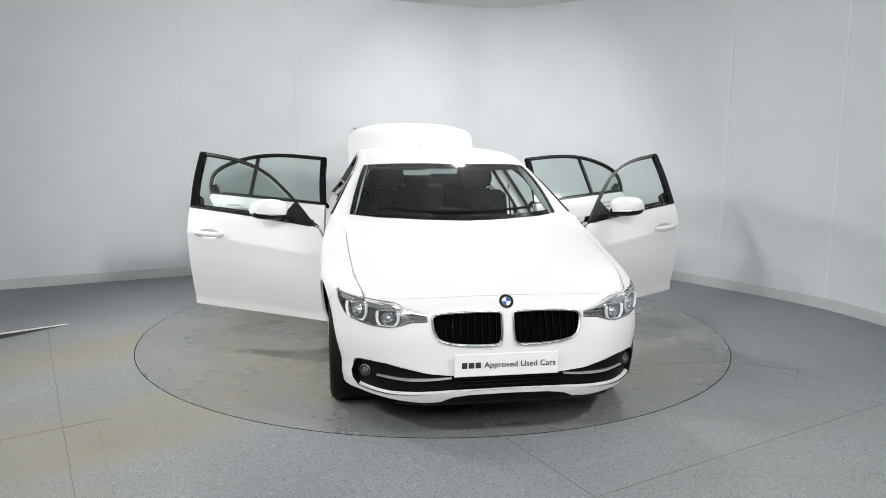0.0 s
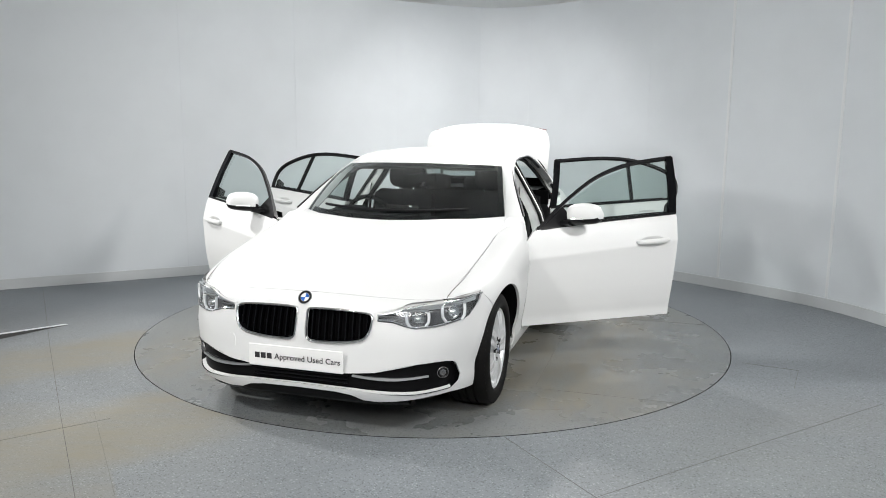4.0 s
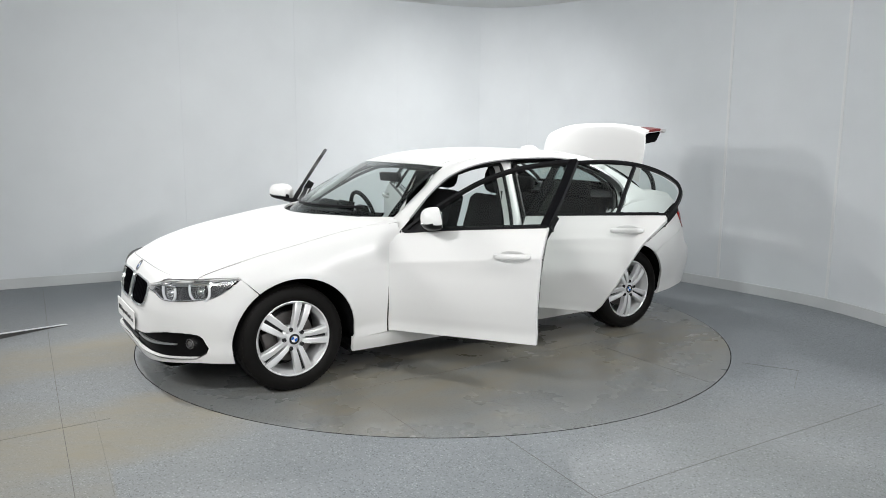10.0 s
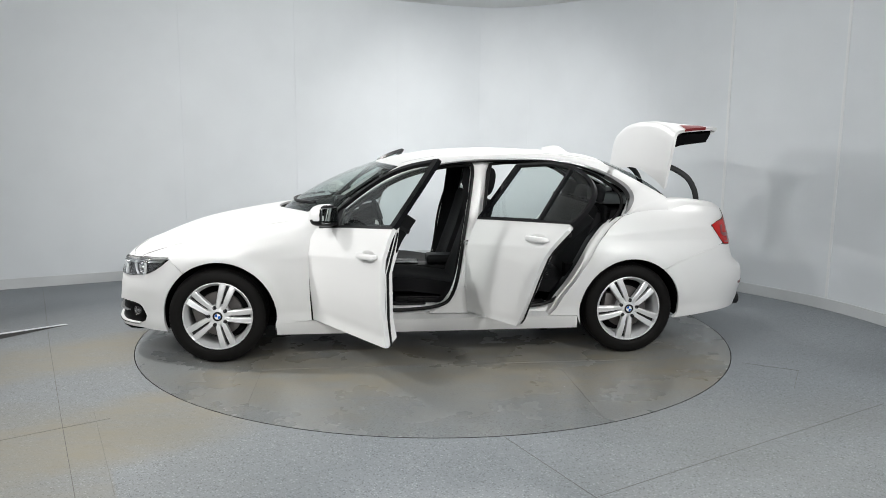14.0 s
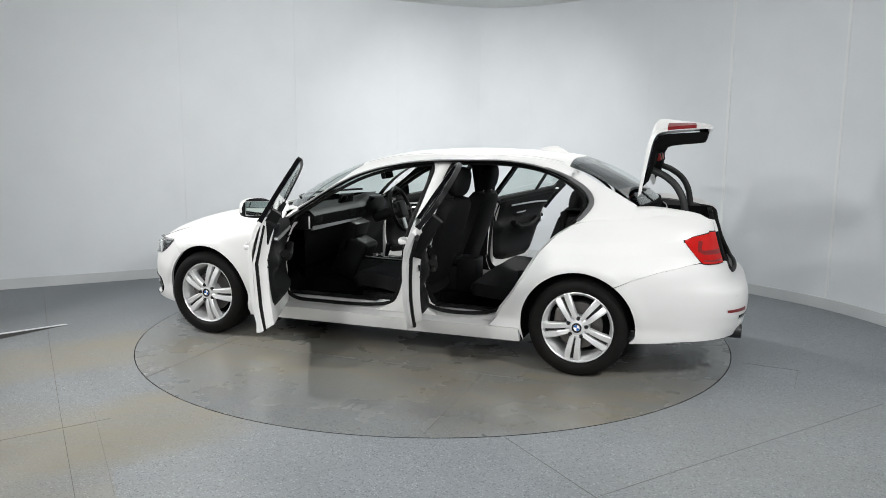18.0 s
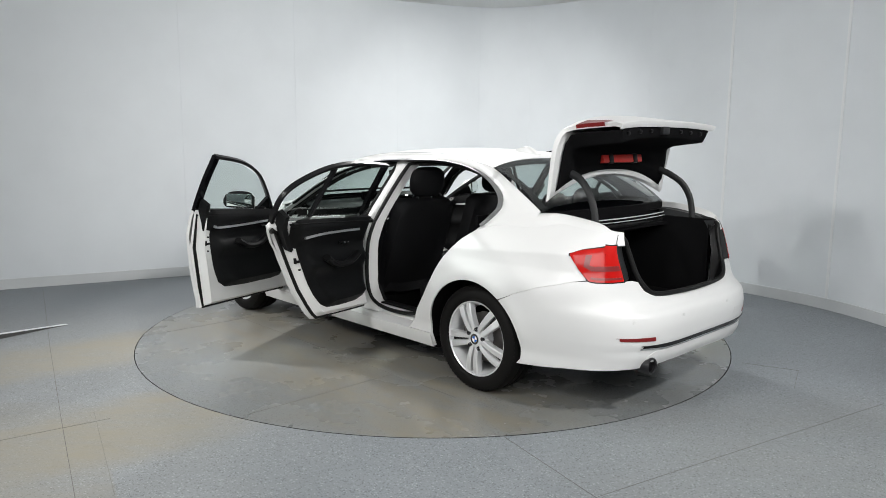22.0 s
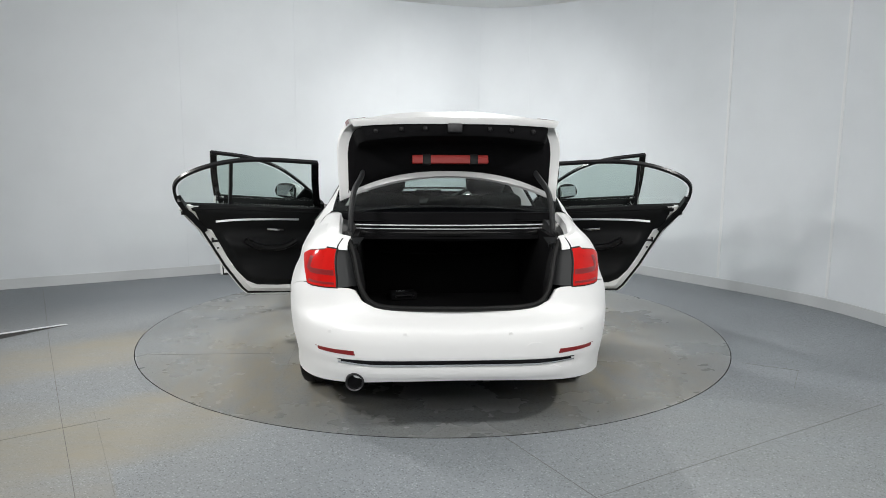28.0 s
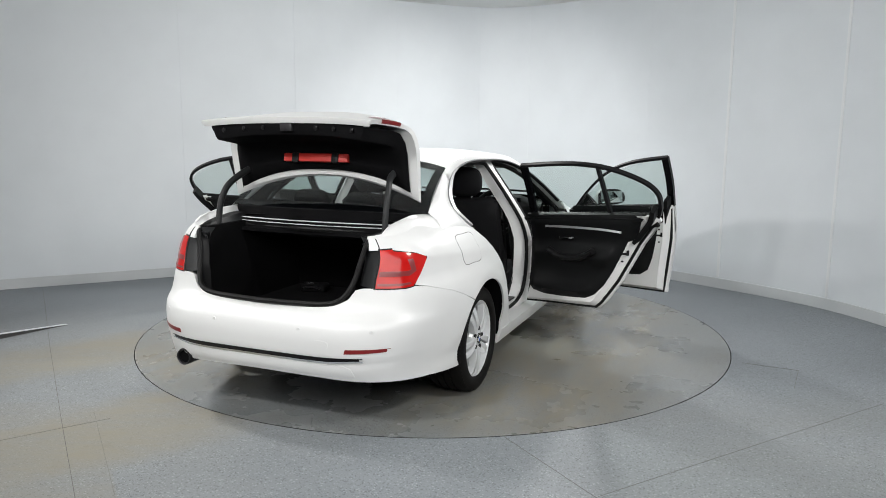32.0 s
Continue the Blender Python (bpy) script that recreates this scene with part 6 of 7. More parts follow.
def badge(parent, at, r):
    """Round enamel badge: dark ring, quartered disc; faces +z of its own space."""
    def ringz(r0, r1, z0, z1, a0=0.0, a1=2 * math.pi, n=24):
        rows = []
        for i in range(n + 1):
            a = a0 + (a1 - a0) * i / n
            rows.append([(q * math.cos(a), q * math.sin(a), z) for q, z in ((r0, z0), (r0, z1), (r1, z1), (r1, z0))])
        b = loft(rows, close_v=True)
        bmesh.ops.recalc_face_normals(b, faces=b.faces)
        return b
    bm = ringz(r * 0.62, r * 0.93, -0.004, 0.003)
    tinted(bm, 0)
    bm = joined(bm, tinted(ringz(r * 0.93, r, -0.004, 0.0042), 1), tinted(ringz(r * 0.58, r * 0.64, -0.004, 0.0042), 1))
    for k in range(4):
        bm = joined(bm, tinted(ringz(0.0005, r * 0.60, -0.004, 0.0028, k * math.pi / 2, (k + 1) * math.pi / 2, 6), 2 + k % 2))
    return part("badge", bm, [TRIM_BLACK, CHROME, WHITE, BLUE], parent, "round blue and white badge", 30, at)


first = make_wheel()
HUB_Y = 0.838
n_wheels = []
for x, s in ((WB, 1), (-WB, 1), (WB, -1), (-WB, -1)):
    at = pose(x, s * HUB_Y, 0.3185, 0, 17 if x > 0 else -8, 0 if s > 0 else 180)
    if not n_wheels:
        first.matrix_local = at
        n_wheels.append(first)
    else:
        n_wheels.append(copy_thing(first, at))

# ---- nose details ----
for s in (1, -1):
    poly = np.array(KIDNEY)
    back = sheet(poly, lambda p: body(p, 0.045), 0.03)
    if s < 0:
        back = mirrored(back)
    k = part("grille", back, CARPET, car, "black kidney grille in bright frame")
    loop = [Vector(q) for q in body(poly, -0.004)]
    bm = ribbon(loop, lambda p: Vector((1, 0.25, 0.12)).normalized(), 0.011, 0.03, closed=True, bias=0.35)
    bm = joined(bm, tube([q + Vector((0.004, 0, 0)) for q in loop], 0.0048, 8, closed=True))
    if s < 0:
        bm = mirrored(bm)
    part("grille_frame", bm, CHROME, k, "chrome grille frame", 50)
    lo, hi = poly[:, 0].min(), poly[:, 0].max()
    for i in range(9):
        u = lo + (hi - lo) * (i + 0.75) / 9.6
        cross = []
        for (a0, z0), (a1, z1) in zip(poly, np.roll(poly, -1, 0)):
            if (a0 > u) != (a1 > u):
                cross.append(z0 + (z1 - z0) * (u - a0) / (a1 - a0))
        if len(cross) < 2:
            continue
        zz = np.linspace(min(cross), max(cross), 6)
        front = [Vector(q) for q in body([(u, z) for z in zz], 0.002)]
        rows = [[p + Vector((-0.034, -0.004, 0)), p + Vector((-0.004, -0.0035, 0)), p + Vector((0.0, 0, 0)), p + Vector((-0.004, 0.0035, 0)), p + Vector((-0.034, 0.004, 0))] for p in front]
        bm = loft(rows)
        if s < 0:
            bm = mirrored(bm)
        part("slat", bm, GLOSS_BLACK, k, "", 30)

    # headlamp
    poly = [tuple(q) for q in LAMP_F]
    bm = sheet(poly, lambda p: body(p, 0.035), 0.025, lip=-0.034)
    if s < 0:
        bm = mirrored(bm)
    hl = part("headlamp", bm, LAMP_DARK, car, "clear twin-round headlamp", 50)
    bm = sheet(poly, lambda p: body(p, -0.003), 0.02)
    if s < 0:
        bm = mirrored(bm)
    part("lens", bm, CLEAR, hl, "clear lamp lens", 60)
    brow = [(s_front(0.49), 0.649), (s_front(0.60), 0.673), (s_at(1.88), 0.687), (s_at(1.80), 0.693), (s_at(1.725), 0.695), (s_at(1.75), 0.674), (s_at(1.80), 0.671), (s_at(1.88), 0.667), (s_front(0.60), 0.654), (s_front(0.49), 0.641)]
    bm = sheet(brow, lambda p: body(p, 0.008), 0.02, lip=0.01)
    if s < 0:
        bm = mirrored(bm)
    part("upper_reflector", bm, REFLECT, hl, "bright reflector band along the top", 50)
    for (yy, zz, r) in ((0.594, 0.614, 0.042), (0.742, 0.631, 0.048)):
        c = Vector(body([(s_front(yy), zz)], 0.012)[0])
        yaw = 22 if yy < 0.6 else 42
        at = Matrix.Translation(Vector((c.x, c.y * s, c.z))) @ pose(0, 0, 0, 0, 0, (yaw - 90) * s if s > 0 else (-yaw - 90))
        ring_pts = [(r * kx, 0, r * kz) for kx, kz in ((-1.25, 0.85), (-1.32, 0.3), (-1.25, -0.35), (-0.85, -0.95), (-0.3, -1.02), (0.35, -1.02), (0.85, -0.95), (1.25, -0.35), (1.32, 0.3), (1.25, 0.85))]
        part("light_ring", tube(ring_pts, 0.008, 8), DRL, hl, "pale light-guide ring", 60, at)
        ball = lathe([(0.0001, 0.006), (0.012, 0.004), (0.020, -0.004), (0.024, -0.014), (0.030, -0.016), (0.034, -0.004), (0.036, -0.016)], 24)
        part("projector", ball, REFLECT, hl, "bright projector reflector", 50, at)
        part("shroud", rbox(0.105, 0.02, 0.012, 0.004, 2, Matrix.Translation((0, -0.006, r + 0.002))), REFLECT, hl, "", 40, at)
    line = [Vector(q) for q in body([p for p in (LAMP_F[8], LAMP_F[9], LAMP_F[10], LAMP_F[11], LAMP_F[12], LAMP_F[13], LAMP_F[0])], 0.004)]
    pts = [Vector(q) for q in spline([tuple(q + Vector((0, 0, 0.006))) for q in line], 4)]
    bm = tube(pts, 0.004, 6)
    if s < 0:
        bm = mirrored(bm)
    part("lamp_trim", bm, CHROME, hl, "bright lower edge")
    line = [Vector(q) for q in body([LAMP_F[k2] for k2 in (1, 2, 3, 4, 5, 6)], -0.004)]
    bm = tube([Vector(q) for q in spline([tuple(q) for q in line], 4)], 0.0045, 8)
    if s < 0:
        bm = mirrored(bm)
    part("lamp_brow", bm, REFLECT, hl, "bright upper edge")
    bm = sheet([(s_front(0.60), 0.686), (s_at(1.88), 0.696), (s_at(1.80), 0.700), (s_at(1.69), 0.703), (s_at(1.69), 0.713), (s_at(1.80), 0.711), (s_at(1.88), 0.708), (s_front(0.60), 0.700)], lambda p: body(p, 0.003), 0.02, sy=0.004)
    if s < 0:
        bm = mirrored(bm)
    part("lamp_flange", bm, PAINT, car)
    for dz in (0.612, 0.628):
        line = [Vector(q) for q in body([(s_front(y), dz) for y in (0.385, 0.43, 0.50)], 0.012)]
        bm = ribbon(line, lambda p: Vector((1, 0.3, 0)), 0.007, 0.02)
        if s < 0:
            bm = mirrored(bm)
        part("lamp_fin", bm, REFLECT, hl)

    # fog lamp and bright strip in the lower intake
    q = Vector(body([(s_front(0.715), 0.335)], 0.012)[0])
    at = Matrix.Translation((q.x, q.y * s, q.z)) @ pose(0, 0, 0, 0, 0, s * 32 - 90)
    fog = part("fog_lamp", lathe([(0.0001, -0.004), (0.016, 0.0), (0.023, -0.012), (0.027, 0.002), (0.030, 0.0), (0.032, -0.03)], 24), LAMP_DARK, car, "small round fog lamp", 50, at)
    line = [Vector(p) for p in body([(s_front(y), z) for y, z in ((0.29, 0.335), (0.40, 0.327), (0.53, 0.324), (0.655, 0.330))], 0.004)]
    bm = ribbon([Vector(p) for p in spline([tuple(p) for p in line], 5)], lambda p: Vector((1, 0.35, 0.2)), lambda u: 0.014 - 0.005 * abs(2 * u - 1), 0.02)
    if s < 0:
        bm = mirrored(bm)
    part("intake_strip", bm, SATIN, car, "satin silver strip in the intake")

full_intake = INTAKE
bm = sheet(full_intake, lambda p: body(p, 0.030), 0.025, lip=-0.028)
for v in bm.verts:
    if abs(v.co.y) < 0.012:
        v.co.y = 0
part("lower_intake", mirrored(bm, True), NOSE_BLACK, car, "black lower intake", 50)
for z in (0.295, 0.312, 0.329):
    pts = [Vector(p) for p in body([(s_front(abs(y)), z) for y in np.linspace(0.27, 0.0, 8)], 0.012)]
    pts = pts[:-1] + [Vector((pts[-1].x, 0, z))] + [Vector((p.x, -p.y, p.z)) for p in reversed(pts[:-1])]
    part("intake_bar", tube(pts, 0.005, 6), GLOSS_BLACK, car)
rows = []
for y in np.linspace(-0.55, 0.55, 25):
    q = body([(s_front(abs(y)), 0.235)])[0]
    rows.append([(q[0] - 0.012, y, 0.254), (q[0] - 0.02, y, 0.205), (q[0] - 0.06, y, 0.176), (q[0] - 0.30, y * 0.9, 0.170)])
part("undertray", loft(rows), NOSE_BLACK, car, "black undertray below the nose", 60)
bm = sheet(rounded([(s_front(y), z) for y, z in ((0.375, 0.425), (0.440, 0.422), (0.452, 0.465), (0.385, 0.485))], 3), lambda p: body(p, -0.0012), 0.010, lip=0.003)
part("towing_cover", mirrored(bm), PAINT, car, "")
badge(car, Matrix.Translation((2.080, 0, 0.693)) @ pose(0, 0, 0, 0, 56, 0), 0.038)

# board in the place of the number plate
bx = float(nose(0.40)) + 0.020
board = part("number_board", rbox(0.008, 0.525, 0.114, 0.003, 1, Matrix.Translation((bx, -0.014, 0.400))), BOARD, car, "white dealer board with grey lettering", 30)


def lettering(text, size, x, y, z, parent):
    c = bpy.data.curves.new("lettering", "FONT")
    c.body, c.size, c.extrude, c.align_x, c.align_y = text, size, 0.0006, "LEFT", "CENTER"
    c.space_character, c.offset = 1.04, 0.0005
    tmp = bpy.data.objects.new("lettering", c)
    scene.collection.objects.link(tmp)
    dg = bpy.context.evaluated_depsgraph_get()
    me = bpy.data.meshes.new_from_object(tmp.evaluated_get(dg))
    bpy.data.objects.remove(tmp)
    me.materials.clear()
    me.materials.append(PRINT)
    ob = new("lettering", me)
    ob.parent = parent
    ob.matrix_local = pose(x, y, z, 90, 0, 90)
    ob["label"] = "dark grey printed lettering"
    return ob


lettering("Approved Used Cars", 0.0405, bx + 0.0052, -0.128, 0.400, board)
bm = bmesh.new()
for k in range(3):
    box(bm, bx + 0.004, bx + 0.0052, -0.240 + 0.034 * k, -0.213 + 0.034 * k, 0.386, 0.415)
part("brand_word", bm, PRINT, board, "dark bars of a brand word", None)

SEAT_X = -0.085

# ---- inside the car ----
def slab(path, w, t, crown=0.0, n=9, taper=1.0):
    """An upholstered slab: a centre line in x and z, with width, thickness and side bolsters."""
    rows = []
    m = len(path)
    for i, (x, z) in enumerate(path):
        a, b = path[max(i - 1, 0)], path[min(i + 1, m - 1)]
        d = Vector((b[0] - a[0], 0, b[1] - a[1])).normalized()
        nn = Vector((d.z, 0, -d.x))
        u = i / (m - 1)
        end = min(1.0, math.sin(math.pi * min(max(u, 0.02), 0.98)) * 2.2) ** 0.5
        ww = w * (1 + (taper - 1) * u) * (0.70 + 0.30 * end)
        tt = t * (0.45 + 0.55 * end)
        ring_ = []
        for k in range(n):
            v = -1 + 2 * k / (n - 1)
            lift = crown * abs(v) ** 2.5
            ring_.append(Vector((x, 0.5 * ww * v, z)) + nn * (tt * 0.5 * (1 - 0.5 * abs(v) ** 4) + lift))
        for k in range(n):
            v = 1 - 2 * k / (n - 1)
            ring_.append(Vector((x, 0.5 * ww * v, z)) - nn * (tt * 0.5 * (1 - 0.5 * abs(v) ** 4)))
        rows.append(ring_)
    bm = loft(rows, close_v=True, caps=True)
    bmesh.ops.recalc_face_normals(bm, faces=bm.faces)
    return bm


def cushion(w, h, t, at, lean=0.0):
    """A rounded pillow form: w across, h high, t thick."""
    def pw(v, e):
        return math.copysign(abs(v) ** e, v)
    rows = []
    for i in range(13):
        b = -math.pi / 2 + math.pi * i / 12
        rows.append([(t / 2 * pw(math.cos(b), 0.7) * pw(math.cos(a), 0.8), w / 2 * pw(math.cos(b), 0.55) * pw(math.sin(a), 0.6), h / 2 * pw(math.sin(b), 0.75)) for a in np.linspace(0, 2 * math.pi, 20, endpoint=False)])
    bm = loft(rows, close_v=True)
    bmesh.ops.remove_doubles(bm, verts=bm.verts, dist=1e-5)
    bmesh.ops.recalc_face_normals(bm, faces=bm.faces)
    return shifted(bm, Matrix.Translation(at) @ Matrix.Rotation(radians(lean), 4, "Y"))


def front_seat(y, x0):
    at = Matrix.Translation((x0, y, 0))
    seat = part("front_seat", slab([(0.36, 0.425), (0.30, 0.460), (0.15, 0.450), (0.0, 0.428), (-0.14, 0.405), (-0.22, 0.42)], 0.52, 0.13, 0.035), CLOTH, car, "black cloth front seat", 60, at)
    part("backrest", slab([(-0.13, 0.36), (-0.17, 0.48), (-0.22, 0.62), (-0.275, 0.77), (-0.325, 0.93), (-0.348, 1.02), (-0.358, 1.06)], 0.54, 0.12, 0.040, taper=0.92), CLOTH, seat, "black cloth backrest with side bolsters", 60)
    part("head_restraint", cushion(0.295, 0.215, 0.125, (-0.366, 0, 1.185), -10), CLOTH, seat, "black rounded head restraint", 60)
    for dy in (-0.065, 0.065):
        part("restraint_post", tube([(-0.340, dy, 1.02), (-0.356, dy, 1.13)], 0.007, 6), CHROME, seat)
    part("seat_base", rbox(0.46, 0.44, 0.15, 0.02, 2, Matrix.Translation((0.08, 0, 0.305))), PLASTIC, seat, "black seat base")
    part("side_cover", rbox(0.40, 0.03, 0.085, 0.012, 2, Matrix.Translation((0.02, 0.265 if y > 0 else -0.265, 0.335))), PLASTIC, seat)
    part("belt_buckle", rbox(0.03, 0.02, 0.10, 0.008, 2, Matrix.Translation((-0.14, -0.275 if y > 0 else 0.275, 0.45))), PLASTIC, seat)
    return seat


front_seat(0.37, SEAT_X)
front_seat(-0.37, SEAT_X)
bench = part("rear_seat", slab([(-0.60, 0.42), (-0.67, 0.460), (-0.90, 0.44), (-1.08, 0.42), (-1.16, 0.42)], 1.26, 0.16, 0.01, 15), CLOTH, car, "black cloth rear bench", 60)
part("backrest", slab([(-1.08, 0.42), (-1.13, 0.55), (-1.18, 0.70), (-1.23, 0.85), (-1.27, 0.96), (-1.285, 1.0)], 1.26, 0.13, 0.02, 15), CLOTH, bench, "", 60)
for y in (-0.36, 0.36, 0.0):
    part("head_restraint", cushion(0.26 if y else 0.22, 0.15, 0.09, (-1.298, y, 1.085 if y else 1.065), -12), CLOTH, bench, "black rear head restraint", 60)
rows = [[(x, y, 1.035 + 0.01 * (1 - (y / 0.6) ** 2)) for y in np.linspace(-0.60, 0.60, 9)] for x in (-1.25, -1.45, -1.65, -1.80)]
part("parcel_shelf", loft(rows), SOFT, car, "black parcel shelf", 60)

# floor, bulkheads and side linings
bm = bmesh.new()
box(bm, -1.25, 0.95, -0.70, 0.70, 0.215, 0.235)
box(bm, 0.94, 0.96, -0.66, 0.66, 0.215, 0.92)
box(bm, -1.27, -1.25, -0.70, 0.70, 0.215, 1.03)
box(bm, -1.25, -0.98, 0.62, 0.70, 0.215, 0.62)
box(bm, -1.25, -0.98, -0.70, -0.62, 0.215, 0.62)
part("cabin_floor", bm, CARPET, car, "black carpeted cabin floor", None)
rows = [[(x, y, 0.236 + 0.13 * math.exp(-(y / 0.10) ** 4)) for y in np.linspace(-0.16, 0.16, 9)] for x in (0.98, 0.3, -0.3, -1.2)]
part("floor_tunnel", loft(rows), CARPET, car, "", 60)
for s in (1, -1):
    for x0, x1 in ((0.74, 0.02), (-0.42, -0.82)):
        part("sill_plate", rbox(abs(x1 - x0), 0.075, 0.012, 0.004, 2, Matrix.Translation(((x0 + x1) / 2, s * 0.735, 0.362))), PLASTIC, car, "black sill plate")
    part("floor_mat", rbox(0.52, 0.44, 0.014, 0.006, 2, Matrix.Translation((0.48, s * 0.37, 0.243))), CARPET, car, "black floor mat")
    # inner linings: screen pillar, centre pillar, rear pillar
    rows = []
    for a, b in list(zip(OPEN_EDGE, ROOF_EDGE))[0:58:3]:
        rows.append([Vector((p.x, s * p.y, p.z)) for p in (a + Vector((0, -0.058, -0.006)), a.lerp(b, 0.5) + Vector((0, -0.075, -0.015)), b + Vector((0, -0.035, -0.022)))])
    part("pillar_lining", loft(rows), SOFT, car, "dark pillar lining", 60)
    rows = [[(xa, s * (float(cabin_y(-0.3, z)) - 0.165), z), (xb, s * (float(cabin_y(-0.3, z)) - 0.165), z)] for z, xa, xb in ((0.30, 0.0, -0.46), (0.50, -0.17, -0.34), (0.95, -0.25, -0.37), (1.32, -0.27, -0.41))]
    part("pillar_trim", loft(rows), SOFT, car, "", 60)
    rows = [[Vector((p.x, s * p.y, p.z)) for p in (a + Vector((0.0, -0.07, -0.01)), b + Vector((0.02, -0.03, -0.03)))] for a, b in list(zip(OPEN_EDGE, ROOF_EDGE))[44:61]]
    part("rear_pillar_lining", loft(rows), SOFT, car, "", 60)
    bm = bmesh.new()
    q = [bm.verts.new(p) for p in ((-1.22, s * 0.70, 0.60), (-1.30, s * 0.70, 1.0), (-1.78, s * 0.60, 1.03), (-1.30, s * 0.66, 0.60))]
    bm.faces.new(q)
    part("rear_side_lining", bm, SOFT, car, "", None)

# dashboard
DASH = [(0.98, 0.955), (0.80, 0.975), (0.66, 0.972), (0.585, 0.955), (0.555, 0.925), (0.565, 0.86), (0.60, 0.80), (0.625, 0.74), (0.640, 0.68), (0.68, 0.60), (0.75, 0.52), (0.90, 0.45)]
rows = []
for y in np.linspace(-0.685, 0.685, 29):
    hood_up = 0.055 * math.exp(-((y + 0.37) / 0.17) ** 4)
    rows.append([(min(x, 0.985 - 0.375 * (y / 0.715) ** 2) - (0.03 * hood_up / 0.055 if 1 < k < 6 else 0), y, z + (hood_up if 1 < k < 5 else 0)) for k, (x, z) in enumerate(DASH)])
dash = part("dashboard", loft(rows, caps=True), SOFT, car, "black dashboard with silver trim strip", 50)
path = [(0.578 - 0.006 * math.cos(y * 3), y, 0.832) for y in np.linspace(-0.10, 0.68, 14)]
part("dash_strip", ribbon([Vector(p) for p in path], lambda p: Vector((-1, 0, 0.1)), lambda u: 0.014 + 0.016 * u, 0.020, rise=0.012), SATIN, dash, "satin silver dash strip")
part("display", rbox(0.02, 0.23, 0.10, 0.006, 2, pose(0.655, 0.0, 0.990, 0, -8, 0)), GLOSS_BLACK, dash, "black centre display")
for y in (-0.12, 0.06, 0.60, -0.62):
    part("air_vent", rbox(0.03, 0.11 if abs(y) > 0.3 else 0.13, 0.05, 0.01, 2, Matrix.Translation((0.572, y, 0.895))), PLASTIC, dash)
    part("vent_frame", tube([(0.556, y + 0.06 * math.cos(a), 0.895 + 0.026 * math.sin(a)) for a in np.linspace(0, 2 * math.pi, 16, endpoint=False)], 0.0025, 6, closed=True), TRIM_BLACK, dash)
part("dash_end", rbox(0.16, 0.012, 0.12, 0.01, 2, Matrix.Translation((0.665, 0.692, 0.88))), PLASTIC, dash)
part("air_bag_flag", rbox(0.012, 0.008, 0.095, 0.003, 2, Matrix.Translation((0.592, 0.695, 0.875))), BOARD, dash, "white sticker on the dash end")
part("instrument_pod", rbox(0.03, 0.30, 0.10, 0.012, 2, pose(0.555, -0.37, 0.955, 0, -18, 0)), GLOSS_BLACK, dash)
part("centre_panel", rbox(0.10, 0.26, 0.26, 0.02, 2, pose(0.585, -0.01, 0.70, 0, -20, 0)), PLASTIC, dash)
console = part("centre_console", rbox(0.95, 0.20, 0.20, 0.03, 2, Matrix.Translation((0.10, 0.0, 0.42))), SOFT, car, "black centre console", 40)
part("console_trim", rbox(0.40, 0.12, 0.012, 0.004, 2, Matrix.Translation((0.22, 0, 0.525))), GLOSS_BLACK, console)
part("console_rear", rbox(0.16, 0.21, 0.26, 0.02, 2, Matrix.Translation((-0.42, 0, 0.455))), PLASTIC, console)
part("dash_centre", rbox(0.22, 0.24, 0.34, 0.04, 3, pose(0.575, 0.0, 0.53, 0, -24, 0)), SOFT, console)
for y in (-0.068, 0.068):
    part("console_edge", tube([(0.46, y, 0.545), (0.30, y, 0.536), (0.02, y, 0.533)], 0.004, 6), SATIN, console, "thin silver edge of the console")
part("gear_collar", lathe([(0.024, 0.0), (0.021, 0.006), (0.014, 0.008)], 20), SATIN, console, "satin ring round the gear lever", 40, pose(0.295, 0, 0.535, 90, 0, 0))
part("gear_lever", tube([(0.30, 0.0, 0.52), (0.285, 0.0, 0.58), (0.27, 0.0, 0.64)], lambda u: 0.010 + 0.016 * u, 10), GLOSS_BLACK, console, "black gear lever")
part("console_armrest", rbox(0.30, 0.19, 0.07, 0.025, 3, Matrix.Translation((-0.20, 0.0, 0.555))), SOFT, console)
sw_at = pose(0.325, -0.37, 0.890, 0, -72, 0)
sw = part("steering_wheel", tube([(0.185 * math.cos(a), 0.185 * math.sin(a), 0) for a in np.linspace(0, 2 * math.pi, 40, endpoint=False)], 0.0165, 10, closed=True), SOFT, car, "black three-spoke steering wheel", 60, sw_at)
part("wheel_boss", rbox(0.15, 0.15, 0.06, 0.025, 3), PLASTIC, sw)
for a, w in ((90, 0.04), (-90, 0.04), (180, 0.05)):
    part("wheel_spoke", rbox(0.13, w, 0.016, 0.006, 2, pose(0, 0, 0, 0, 0, a) @ Matrix.Translation((0.115, 0, 0.0))), SATIN if a == 180 else PLASTIC, sw)
part("column", tube([(0, 0, -0.01), (0, 0, -0.25)], 0.05, 12), PLASTIC, sw)
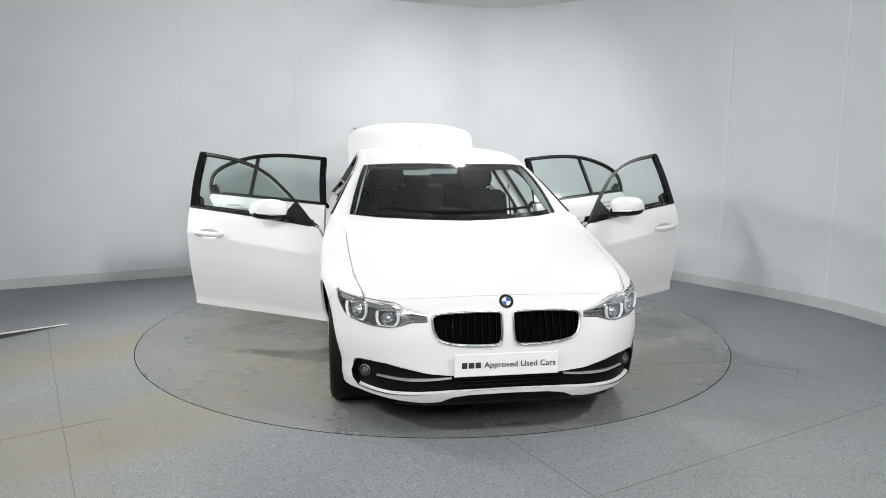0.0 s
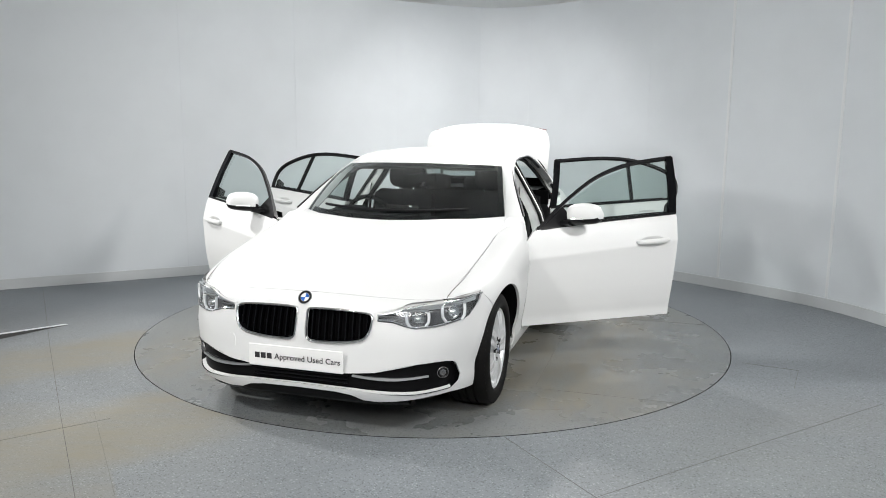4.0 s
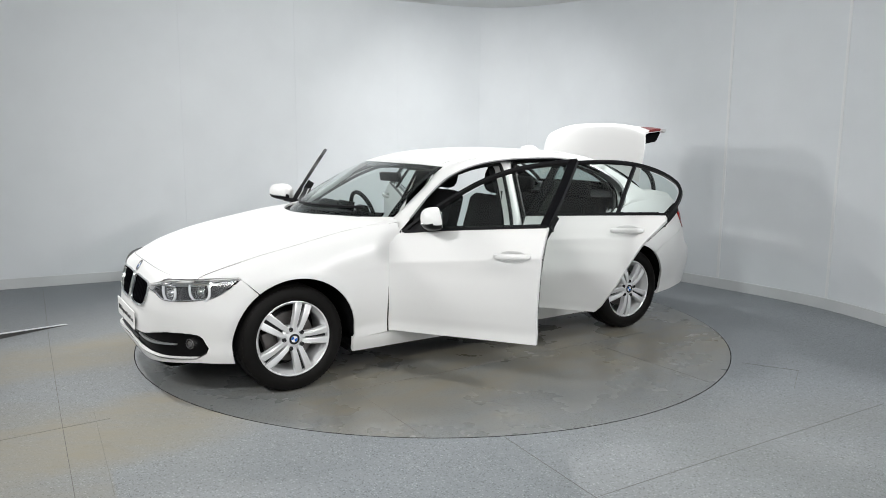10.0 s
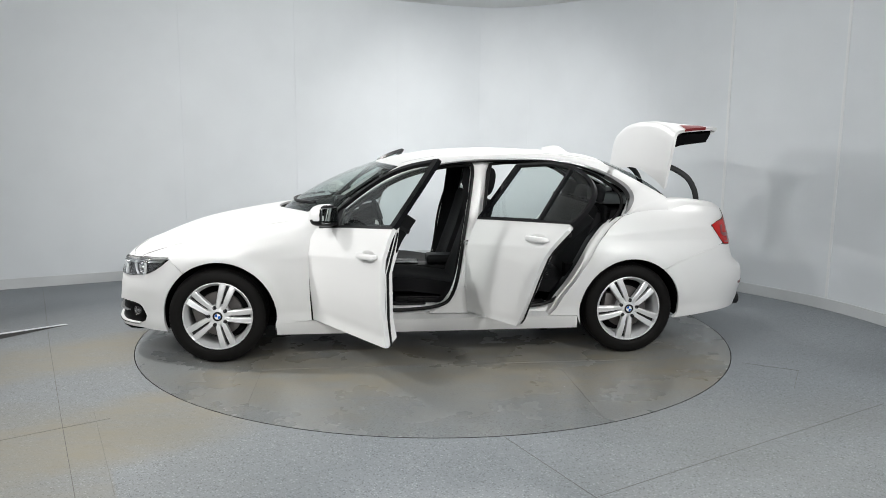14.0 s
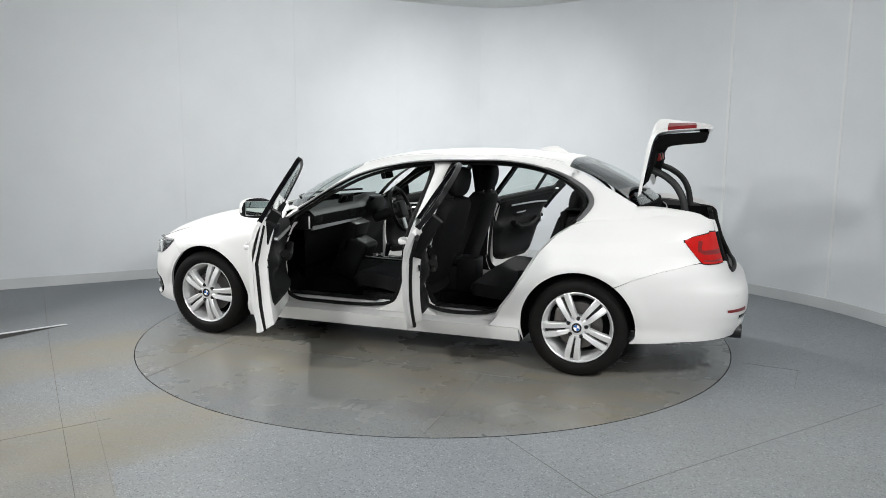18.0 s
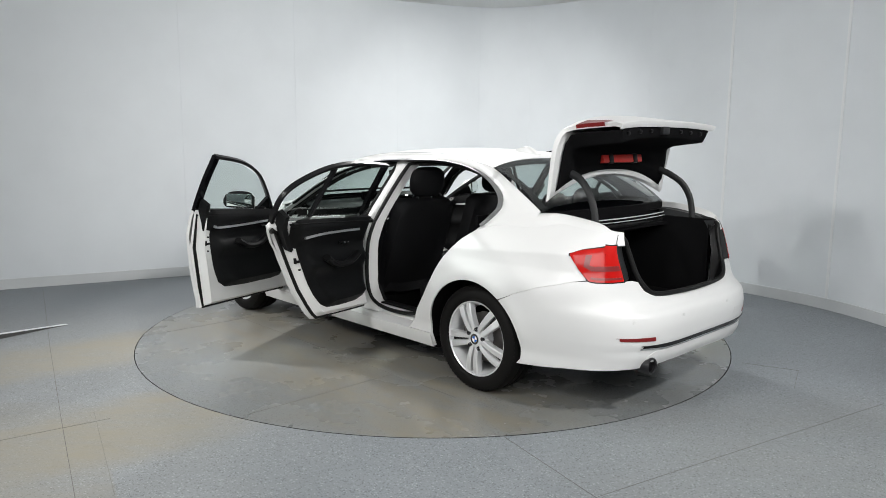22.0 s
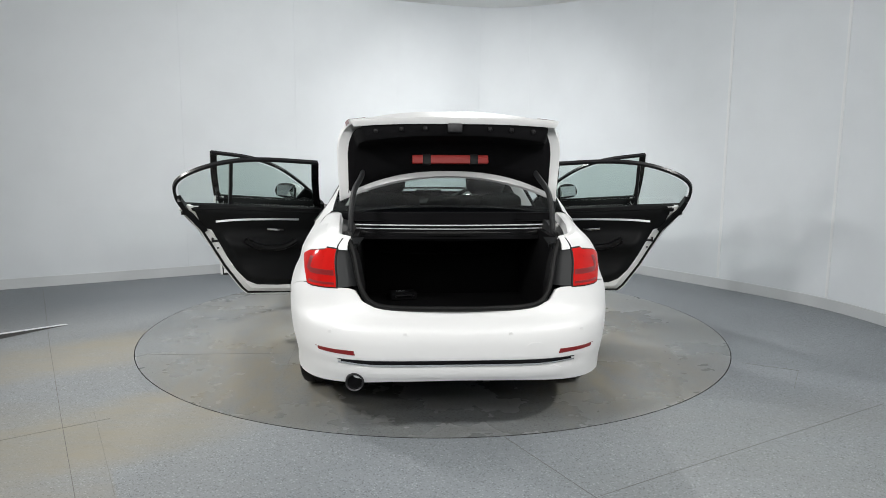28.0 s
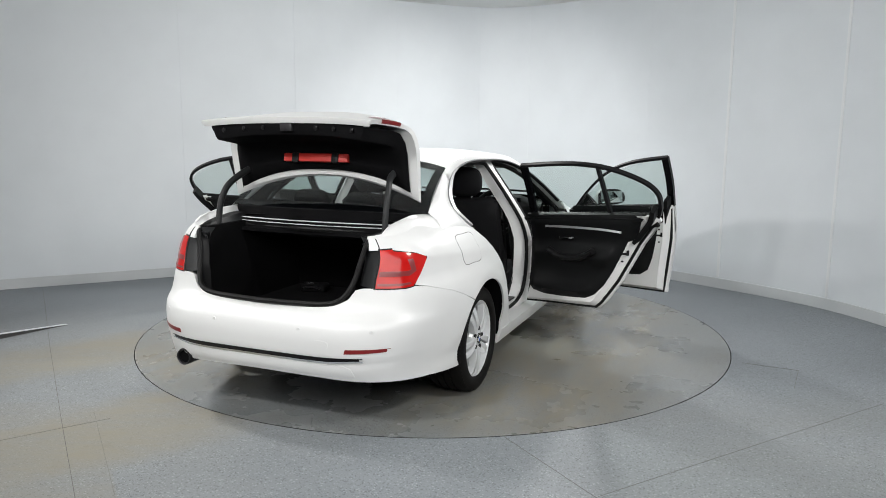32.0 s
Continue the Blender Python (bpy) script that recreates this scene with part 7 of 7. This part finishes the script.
rvm = part("rear_view_mirror", rbox(0.035, 0.24, 0.068, 0.014, 2, pose(0.285, 0.0, 1.205, 0, 12, 8)), TRIM_BLACK, car, "black interior mirror")
part("mirror_stem", tube([(0.03, 0, 0.02), (0.07, 0, 0.07)], 0.012, 8), TRIM_BLACK, rvm)
part("mirror_face", rbox(0.004, 0.21, 0.05, 0.001, 1, pose(0.266, 0.0, 1.201, 0, 12, 8)), MIRROR, car, "interior mirror glass")
for s in (1, -1):
    part("sun_visor", rbox(0.16, 0.36, 0.016, 0.006, 2, pose(0.15, s * 0.32, 1.296, 0, 22, 0)), HEADLINER, car, "grey sun visor")
    part("seat_belt", ribbon([Vector(p) for p in ((-0.30, s * 0.62, 1.12), (-0.31, s * 0.655, 0.80), (-0.30, s * 0.67, 0.45))], lambda p: Vector((0, -s, 0)), 0.045, 0.002), CLOTH, car)

# ---- loose in the boot ----
kit = thing("tyre_kit_bag", rbox(0.11, 0.17, 0.050, 0.020, 3), CARPET, 50, label="small black bag lying in the open car boot", category="bag")
part("strap", tube([(-0.053, -0.055, 0.0), (-0.060, -0.04, 0.008), (-0.062, 0.0, 0.010), (-0.060, 0.04, 0.008), (-0.053, 0.055, 0.0)], 0.007, 6, flat=1.6), TRIM_BLACK, kit, "black carrying strap")
part("clasp", rbox(0.006, 0.05, 0.014, 0.002, 2, Matrix.Translation((-0.030, 0.02, 0.027))), CHROME, kit, "bright clasp")
KIT_AT = pose(-1.44, 0.26, 0.541, 0, 0, 12)


# ---- what moves ----
def heading(t):
    wobble = float(np.interp(t, (0, 14, 21, 26, 32), (-0.42, -0.22, 0.15, 0.5, 0.95)))
    return -90 - 6.67 * (t - 1.41) + wobble


CAR_OFF = Vector((0.12, 0.014, 0.001))


def motions():
    times = [float(i) for i in range(33)]
    walk(turntable, [(t, pose(0, 0, 0, 0, 0, heading(t) + 90)) for t in times])
    walk(kit, [(t, pose(0, 0, 0, 0, 0, heading(t)) @ Matrix.Translation(CAR_OFF) @ KIT_AT) for t in times])
    walk(car, [(t, pose(0, 0, 0, 0, 0, heading(t)) @ Matrix.Translation(CAR_OFF)) for t in times])


motions()
